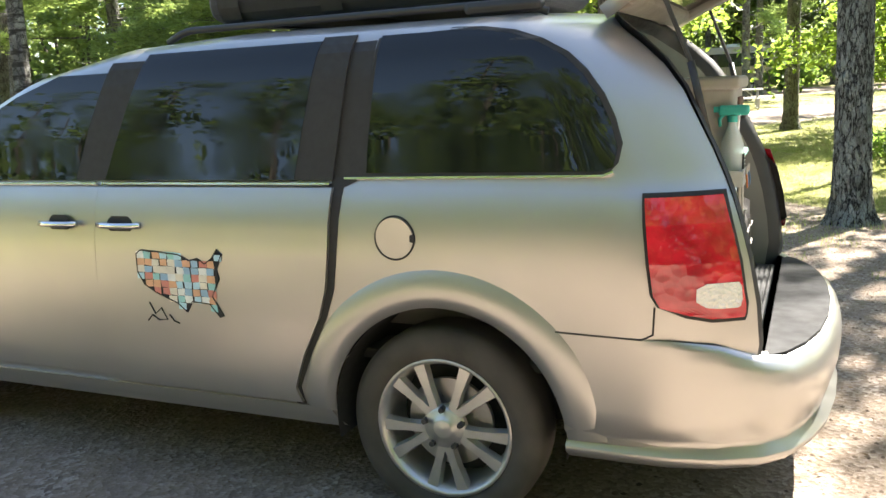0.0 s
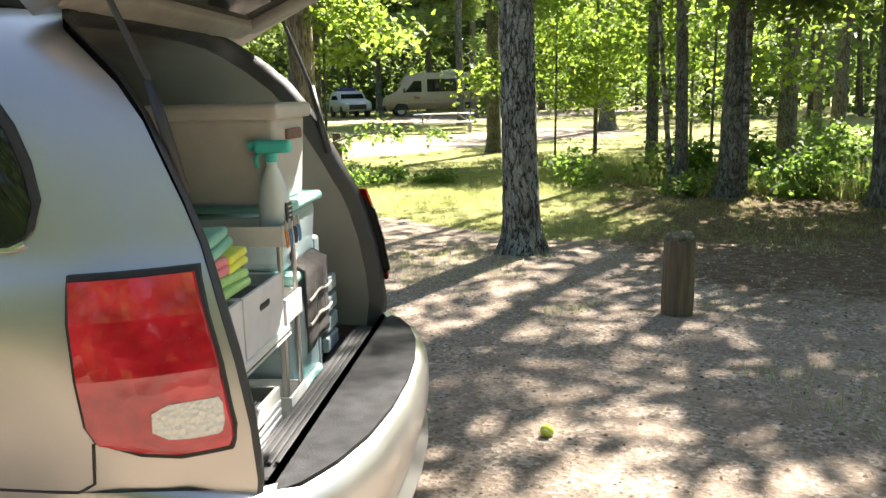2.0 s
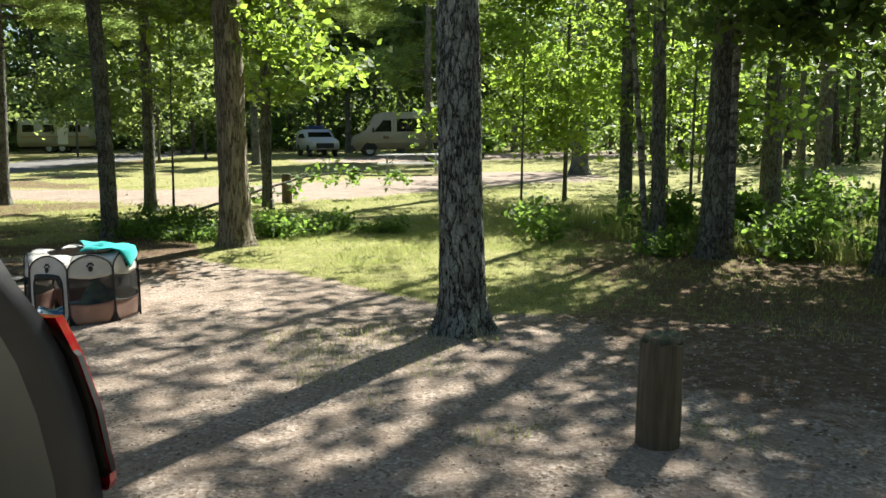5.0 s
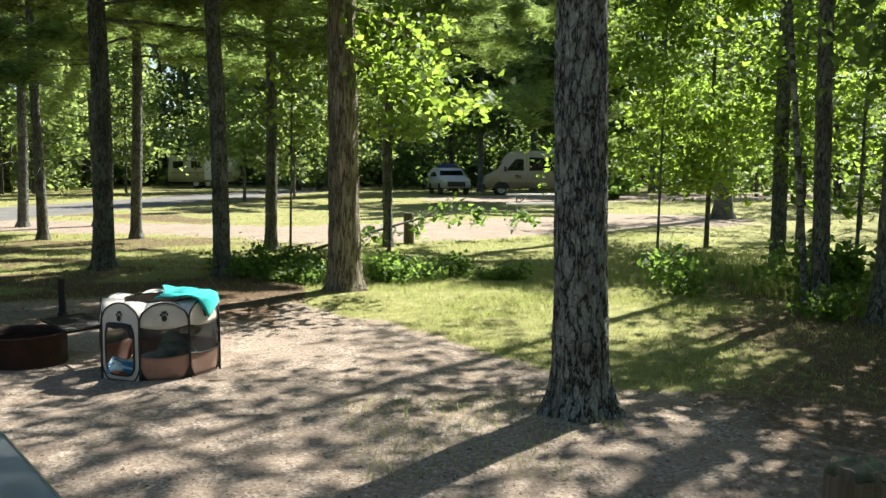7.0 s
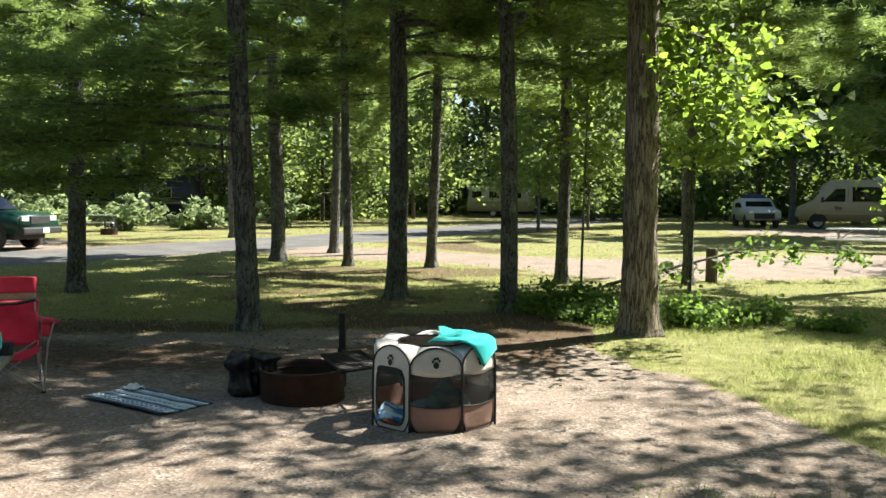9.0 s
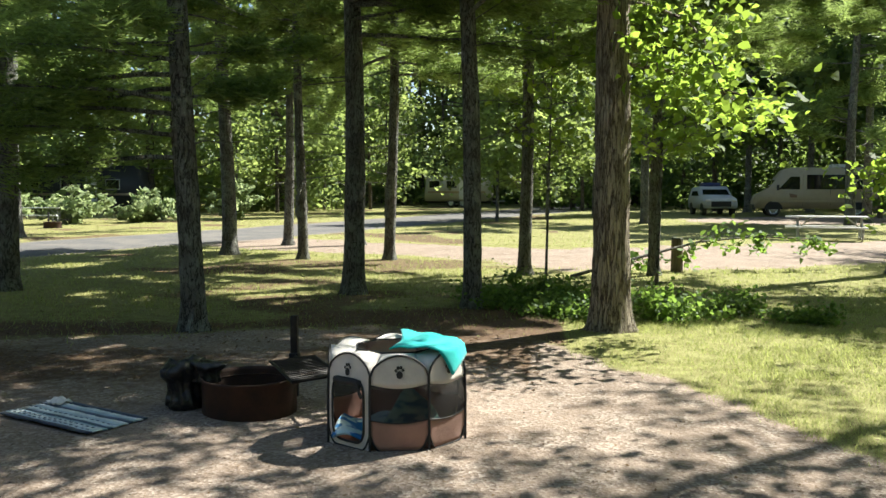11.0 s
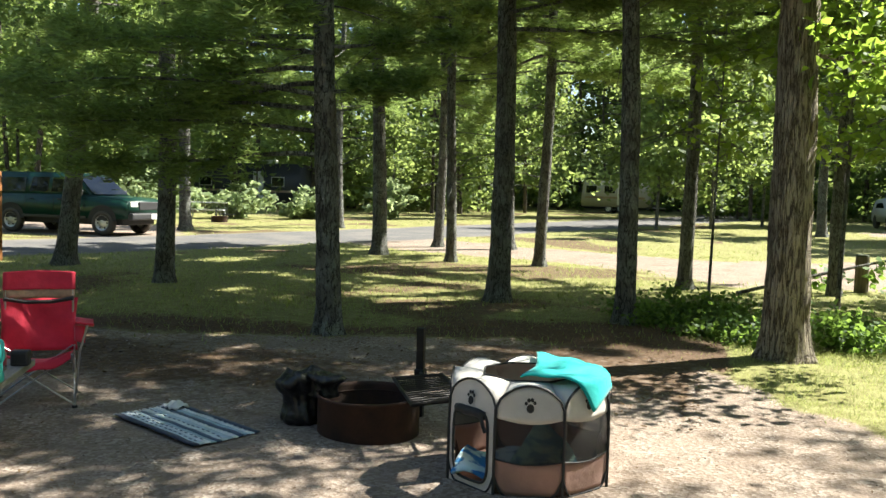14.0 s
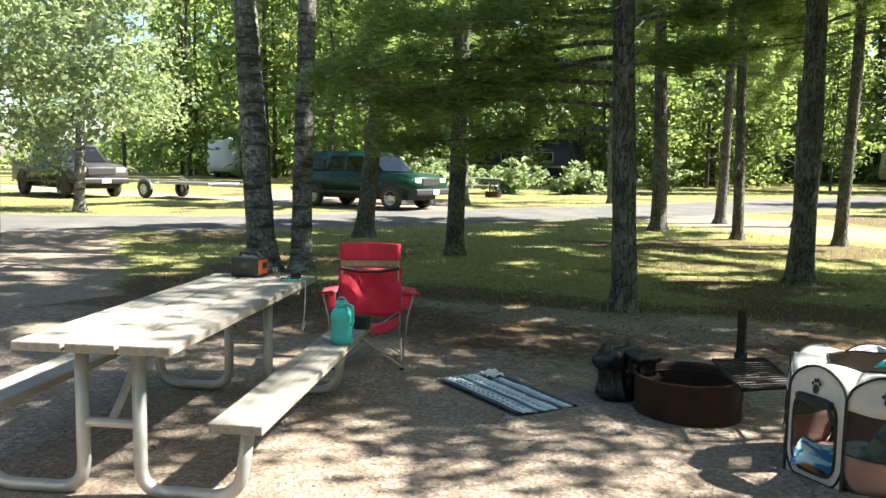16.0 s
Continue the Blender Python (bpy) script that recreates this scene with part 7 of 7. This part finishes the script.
# fallen leafy limb beyond the grass
limb = thing("fallen_limb", pose(4.0, 21.6, ground_z(4, 21.6)), "fallen leafy oak limb resting on the ground", "branch")
rngl = np.random.RandomState(77)
bm, cs = bmesh.new(), []
spine = [(-1.2, -0.6, 0.02), (0.2, 0.2, 0.35), (1.4, 0.8, 0.62), (2.6, 1.2, 0.72), (3.8, 1.5, 0.66)]
tube_bm(spine, 0.035, 7, 0.012, bm)
for p in spine[1:]:
    for k in range(5):
        pts = limb_points(rngl, p, rngl.normal(size=3) * np.array([1, 1, 0.6]), rngl.uniform(0.4, 0.9), 4, 0.1)
        tube_bm(pts, 0.008, 4, 0.003, bm)
        cs += pts[1:]
part("wood", bm, bark_pine, limb)
part_mesh("foliage", quads_mesh("foliage", leaves_at(clumps(rngl, cs, 0.16, 4, 0.7), 0.11, rngl, fine=True), leaf_bush), limb)

# ---------------------------------------------------------------- vehicles at the other sites


def body_loft(profile, width, tuck, z_tuck, top_in, inset=0.0):
    """A vehicle body from its side outline: extruded, narrowed above z_tuck by top_in, with rounded edges."""
    bm = bmesh.new()
    f = bm.faces.new([bm.verts.new((x, -width / 2, z)) for x, z in profile])
    r = bmesh.ops.extrude_face_region(bm, geom=[f])
    bmesh.ops.translate(bm, verts=[g for g in r["geom"] if isinstance(g, bmesh.types.BMVert)], vec=(0, width, 0))
    for v in bm.verts:
        if v.co.z > z_tuck:
            v.co.y *= 1 - top_in * (v.co.z - z_tuck)
    bmesh.ops.recalc_face_normals(bm, faces=bm.faces[:])
    bmesh.ops.bevel(bm, geom=bm.edges[:], offset=0.05, segments=3, affect="EDGES", clamp_overlap=True)
    bmesh.ops.triangulate(bm, faces=[f for f in bm.faces if len(f.verts) > 4])
    return bm


def side_plate(pts, y, thick, slope=0.0, z0=0.0):
    """A pane or panel on a vehicle's flank."""
    s = 1 if y > 0 else -1
    return poly_bm([(x, s * (abs(y) - slope * max(0, z - z0)), z) for x, z in pts], thick, (0, s, 0))


def simple_wheel(parent, x, y, r, rim_mat):
    t = new("wheel")
    t.parent = parent
    s = 1 if y > 0 else -1
    t.matrix_basis = pose(x, y, r, -90 * s, 0, 0)
    part("tyre", lathe_bm([(r * 0.6, -0.2), (r * 0.9, -0.22), (r, -0.18), (r, -0.05), (r * 0.94, 0.0), (r * 0.62, 0.0), (r * 0.6, -0.02)], 30, cap=False), tyre_mat, t, "", True)
    part("rim", lathe_bm([(r * 0.62, -0.005), (r * 0.55, -0.02), (r * 0.5, -0.05), (r * 0.3, -0.02), (r * 0.12, 0.0), (0, 0.0)], 24, cap=False), rim_mat, t, "", True)
    for i in range(6):
        a = 2 * math.pi * i / 6
        part("slot", cyl_bm(r * 0.07, 0.01, (r * 0.42 * math.cos(a), r * 0.42 * math.sin(a), -0.03), 8), rubber, t)


def pickup(m, colour, label, bed_cap, rim_mat, scale=1.0):
    pnt = Mat("truck_paint", colour, 0.42, 0.0, 0.35)
    pnt.set("Coat Weight", 0.2)
    pnt.colour(pnt.mix(pnt.ramp(pnt.noise(3, 5), [(0.3, 0.0), (0.7, 1.0)]), [c * 0.8 for c in colour], [c * 1.2 for c in colour]))
    pnt.bump(pnt.noise(3, 3), 0.05, 0.02)
    pnt = pnt.m
    t = thing("pickup_truck", m @ Matrix.Scale(scale, 4), label, "pickup truck")
    low = [(-2.4, 0.55), (-2.42, 1.12), (0.35, 1.14), (1.2, 1.13), (2.2, 1.06), (2.5, 0.98), (2.55, 0.62), (2.4, 0.48), (-2.3, 0.48)]
    part("body", body_loft(low, 1.84, 0, 0.9, 0.08), pnt, t, "", True)
    cab = [(-1.0, 1.08), (-0.9, 1.72), (-0.7, 1.78), (0.35, 1.79), (0.6, 1.74), (1.3, 1.1)] if not bed_cap else [(-2.38, 1.08), (-2.3, 1.70), (-2.1, 1.76), (0.35, 1.77), (0.6, 1.72), (1.3, 1.1)]
    part("cab", body_loft(cab, 1.72, 0, 1.1, 0.22), pnt, t, "", True)
    for s in (-1, 1):
        for pts in [[(-0.15, 1.2), (-0.12, 1.62), (0.42, 1.64), (0.95, 1.2)], [(-0.9, 1.2), (-0.83, 1.62), (-0.25, 1.63), (-0.25, 1.2)]] + ([[(-2.2, 1.2), (-2.15, 1.6), (-1.05, 1.6), (-1.05, 1.2)]] if bed_cap else []):
            part("side_window", side_plate(pts, s * 0.845, 0.008, 0.18, 1.15), dark_glass, t, "dark window glass")
        for x in (-1.0, 0.0, 1.05):
            part("door_gap", tube_bm([(x, s * 0.921, 0.6), (x, s * 0.918, 1.08)], 0.006, 4), rubber, t)
        for x in (-0.75, 0.2):
            part("door_handle", box_bm(0.14, 0.02, 0.03, (x, s * 0.925, 1.0), 0.006), black_trim, t)
        part("mirror", box_bm(0.12, 0.2, 0.16, (0.95, s * 0.98, 1.2), 0.03), black_trim, t)
        part("sill", box_bm(2.2, 0.03, 0.08, (0, s * 0.915, 0.5), 0.01), black_trim, t)
        part("headlamp", box_bm(0.1, 0.32, 0.16, (2.47, s * 0.66, 0.9), 0.02), clear_lens, t, "clear headlamp")
        part("tail_lamp", box_bm(0.05, 0.12, 0.3, (-2.41, s * 0.82, 0.9), 0.02), red_lens, t, "red tail lamp")
        for cx in (-1.5, 1.65):
            part("arch", side_plate([(cx + 0.47 * math.cos(radians(a)), 0.42 + 0.45 * math.sin(radians(a))) for a in range(0, 181, 15)], s * 0.918, 0.008), rubber, t)
            simple_wheel(t, cx, s * 0.94, 0.36, rim_mat)
    part("windscreen", poly_bm([(0.68, -0.66, 1.66), (0.68, 0.66, 1.66), (1.26, 0.76, 1.16), (1.26, -0.76, 1.16)], 0.01, (0.6, 0, 0.75)), dark_glass, t, "windscreen")
    part("grille", box_bm(0.06, 0.9, 0.24, (2.52, 0, 0.86), 0.02), black_trim, t)
    part("front_bumper", box_bm(0.18, 1.8, 0.2, (2.56, 0, 0.56), 0.05), black_trim, t)
    part("rear_bumper", box_bm(0.14, 1.75, 0.14, (-2.46, 0, 0.55), 0.03), steel, t)
    part("number_plate", box_bm(0.01, 0.3, 0.15, (2.655, 0.1, 0.56)), white_plastic, t)
    part("underbody", box_bm(4.4, 1.5, 0.25, (0, 0, 0.42), 0.04), rubber, t)
    return t


pickup(pose(-17.15, 28.15, ground_z(0, 28.1), 0, 0, 1), (0.003, 0.034, 0.02), "dark green pickup truck with a bed cap at the next site", True, alloy, 1.08)
pickup(pose(-31.2, 25.6, ground_z(0, 25.6), 0, 0, -8), (0.05, 0.048, 0.045), "dark grey crew-cab pickup truck parked across the road", False, black_trim, 1.22)

# flat utility trailer behind the birches
ut = thing("utility_trailer", pose(-26.3, 27.4, 0.06, 0, 0, 2), "low flat utility trailer with white-hubbed wheels", "trailer")
part("deck", box_bm(3.4, 1.6, 0.1, (0.9, 0, 0.62), 0.02), steel, ut)
part("drawbar", tube_bm([(2.6, 0.6, 0.58), (4.2, 0, 0.56)], 0.05, 8), steel, ut)
part("drawbar", tube_bm([(2.6, -0.6, 0.58), (4.2, 0, 0.56)], 0.05, 8), steel, ut)
for s in (-1, 1):
    part("mudguard", tube_bm([(-0.9 + 0.42 * math.cos(radians(a)), s * 0.95, 0.34 + 0.42 * math.sin(radians(a))) for a in range(0, 181, 20)], 0.05, 6), steel, ut)
    simple_wheel(ut, -0.9, s * 1.02, 0.34, white_plastic)


def camper_van(m, label):
    cream = plain("cream_paint", (0.4, 0.34, 0.23), 0.4, 0, 0.06, 4)
    t = thing("camper_van", m, label, "camper van")
    prof = [(-3.5, 0.5), (-3.52, 2.5), (-3.4, 2.68), (1.5, 2.7), (1.9, 2.58), (2.75, 1.45), (3.3, 1.2), (3.42, 0.8), (3.4, 0.45), (-3.4, 0.42)]
    part("body", body_loft(prof, 2.0, 0, 1.3, 0.07), cream, t, "cream painted body", True)
    for s in (-1, 1):
        part("side_window", side_plate([(-3.2, 1.5), (-3.2, 2.3), (0.7, 2.3), (0.7, 1.5)], s * 0.985, 0.012, 0.07, 1.3), dark_glass, t, "long dark side window")
        part("cab_window", side_plate([(1.05, 1.5), (1.05, 2.2), (1.75, 2.2), (2.4, 1.5)], s * 0.985, 0.012, 0.07, 1.3), dark_glass, t, "cab window")
        part("mirror", box_bm(0.12, 0.2, 0.3, (2.2, s * 1.1, 1.6), 0.03), black_trim, t)
        for x in (0.9, -0.5):
            part("door_gap", tube_bm([(x, s * 1.0, 0.6), (x, s * 0.93, 2.3)], 0.008, 4), rubber, t)
        part("side_moulding", box_bm(5.6, 0.02, 0.1, (-0.3, s * 1.003, 0.85), 0.008), cream, t)
        part("decal", side_plate([(1.2, 1.05), (1.2, 1.2), (1.6, 1.28), (1.55, 1.05)], s * 0.998, 0.004), plain("decal_brown", (0.2, 0.12, 0.07), 0.5), t)
        part("tail_lamp", box_bm(0.06, 0.14, 0.45, (-3.5, s * 0.88, 1.1), 0.02), red_lens, t, "red tail lamp")
        part("headlamp", box_bm(0.3, 0.3, 0.22, (3.22, s * 0.75, 0.95), 0.06), clear_lens, t, "clear headlamp")
        for cx in (-1.85, 2.4):
            part("arch", side_plate([(cx + 0.48 * math.cos(radians(a)), 0.4 + 0.46 * math.sin(radians(a))) for a in range(0, 181, 15)], s * 0.998, 0.008), rubber, t)
            simple_wheel(t, cx, s * 1.0, 0.37, alloy)
    part("windscreen", poly_bm([(1.95, -0.8, 2.45), (1.95, 0.8, 2.45), (2.7, 0.9, 1.55), (2.7, -0.9, 1.55)], 0.012, (0.7, 0, 0.6)), dark_glass, t, "windscreen")
    part("front_bumper", box_bm(0.2, 1.9, 0.3, (3.4, 0, 0.52), 0.06), black_trim, t)
    part("roof_unit", box_bm(0.8, 0.7, 0.2, (-1.0, 0, 2.78), 0.05), white_plastic, t)
    return t


camper_van(pose(17.6, 54.0, ground_z(0, 54), 0, 0, 172), "cream camper van with long dark side windows")


def caravan(m, label, length, height, body_mat, stripe=True):
    t = thing("caravan", m, label, "caravan")
    h = length / 2
    prof = [(-h, 0.45), (-h * 1.02, 1.0), (-h * 0.96, height - 0.15), (-h * 0.9, height), (h * 0.88, height), (h * 0.97, height - 0.3), (h * 1.02, 1.1), (h * 0.95, 0.45)]
    part("body", body_loft(prof, 2.3, 0, 1.4, 0.03), body_mat, t, "", True)
    for s in (-1, 1):
        for x in (-h * 0.7, -h * 0.15, h * 0.55):
            w = part("window", box_bm(0.8, 0.03, 0.55, (x, s * 1.15, 1.75), 0.02), dark_glass, t, "dark window pane")
            part("window_frame", box_bm(0.9, 0.02, 0.65, (x, s * 1.148, 1.75), 0.02), steel, w)
        part("entry_door", box_bm(0.7, 0.03, 1.8, (h * 0.22, s * 1.15, 1.5), 0.03), white_plastic, t)
        part("stripe", box_bm(length * 0.9, 0.012, 0.14, (0, s * 1.156, 1.15), 0.005), plain("stripe_tan", (0.3, 0.22, 0.14), 0.5), t)
        for x in (-0.45, 0.45):
            simple_wheel(t, x, s * 1.1, 0.33, white_plastic)
    part("roof_vent", box_bm(0.5, 0.5, 0.16, (-0.6, 0, height + 0.07), 0.03), white_plastic, t)
    part("roof_unit", box_bm(0.9, 0.7, 0.28, (h * 0.3, 0, height + 0.13), 0.06), white_plastic, t)
    part("chassis", box_bm(length * 0.95, 1.8, 0.2, (0, 0, 0.4), 0.03), rubber, t)
    part("drawbar", tube_bm([(h, 0.5, 0.45), (h + 1.1, 0, 0.45)], 0.05, 6), steel, t)
    return t


cara = plain("caravan_cream", (0.4, 0.38, 0.32), 0.45, 0, 0.06, 3)
caravan(pose(-4.0, 71.0, ground_z(0, 71), 0, 0, -6), "cream caravan with brown stripe among far trees", 5.0, 2.4, cara)
caravan(pose(-49.5, 50.5, ground_z(0, 50), 0, 0, 128), "white caravan glimpsed through the trees", 6.0, 2.8, white_plastic)
# near-black body colour stands in for the shade of the woods
caravan(pose(-26.0, 55.0, ground_z(0, 55), 0, 0, 5), "caravan in the woods, near-black colour in place of deep shade", 8.0, 2.9, plain("caravan_shade_tone", (0.03, 0.032, 0.035), 0.6))

# white car at the far site
def car(m, label):
    wp = plain("white_car_paint", (0.45, 0.46, 0.48), 0.4, 0, 0.05, 3)
    t = thing("car", m, label, "car")
    prof = [(-2.2, 0.45), (-2.25, 0.95), (-2.1, 1.1), (-1.7, 1.6), (0.3, 1.66), (1.0, 1.15), (2.0, 1.0), (2.2, 0.8), (2.2, 0.42), (-2.1, 0.36)]
    part("body", body_loft(prof, 1.8, 0, 0.95, 0.16), wp, t, "", True)
    for s in (-1, 1):
        part("side_window", side_plate([(-1.5, 1.12), (-1.3, 1.5), (0.2, 1.52), (0.75, 1.12)], s * 0.86, 0.01, 0.16, 1.1), dark_glass, t, "dark window glass")
        part("headlamp", box_bm(0.2, 0.3, 0.15, (2.1, s * 0.7, 0.85), 0.05), clear_lens, t)
        part("tail_lamp", box_bm(0.1, 0.2, 0.25, (-2.2, s * 0.75, 0.95), 0.04), red_lens, t)
        for cx in (-1.35, 1.4):
            part("arch", side_plate([(cx + 0.4 * math.cos(radians(a)), 0.34 + 0.39 * math.sin(radians(a))) for a in range(0, 181, 15)], s * 0.898, 0.008), rubber, t)
            simple_wheel(t, cx, s * 0.9, 0.34, black_trim)
    part("grille", box_bm(0.06, 1.1, 0.3, (2.2, 0, 0.66), 0.03), rubber, t)
    part("windscreen", poly_bm([(0.38, -0.65, 1.58), (0.38, 0.65, 1.58), (0.98, 0.75, 1.18), (0.98, -0.75, 1.18)], 0.01, (0.6, 0, 0.75)), dark_glass, t)
    part("roof_bundle", box_bm(1.2, 1.0, 0.25, (-0.6, 0, 1.76), 0.1, 3), plain("bundle_navy", (0.03, 0.04, 0.12), 0.8), t, "navy bundle tied on the roof")
    return t


car(pose(12.2, 55.5, ground_z(0, 55.5), 0, 0, -88), "white car with a navy bundle on its roof")
fr = copy_thing(fire, pose(-17.6, 37.4, ground_z(0, 37.4), 0, 0, 70))
fr["label"] = "rusty steel fire ring at a site across the road"
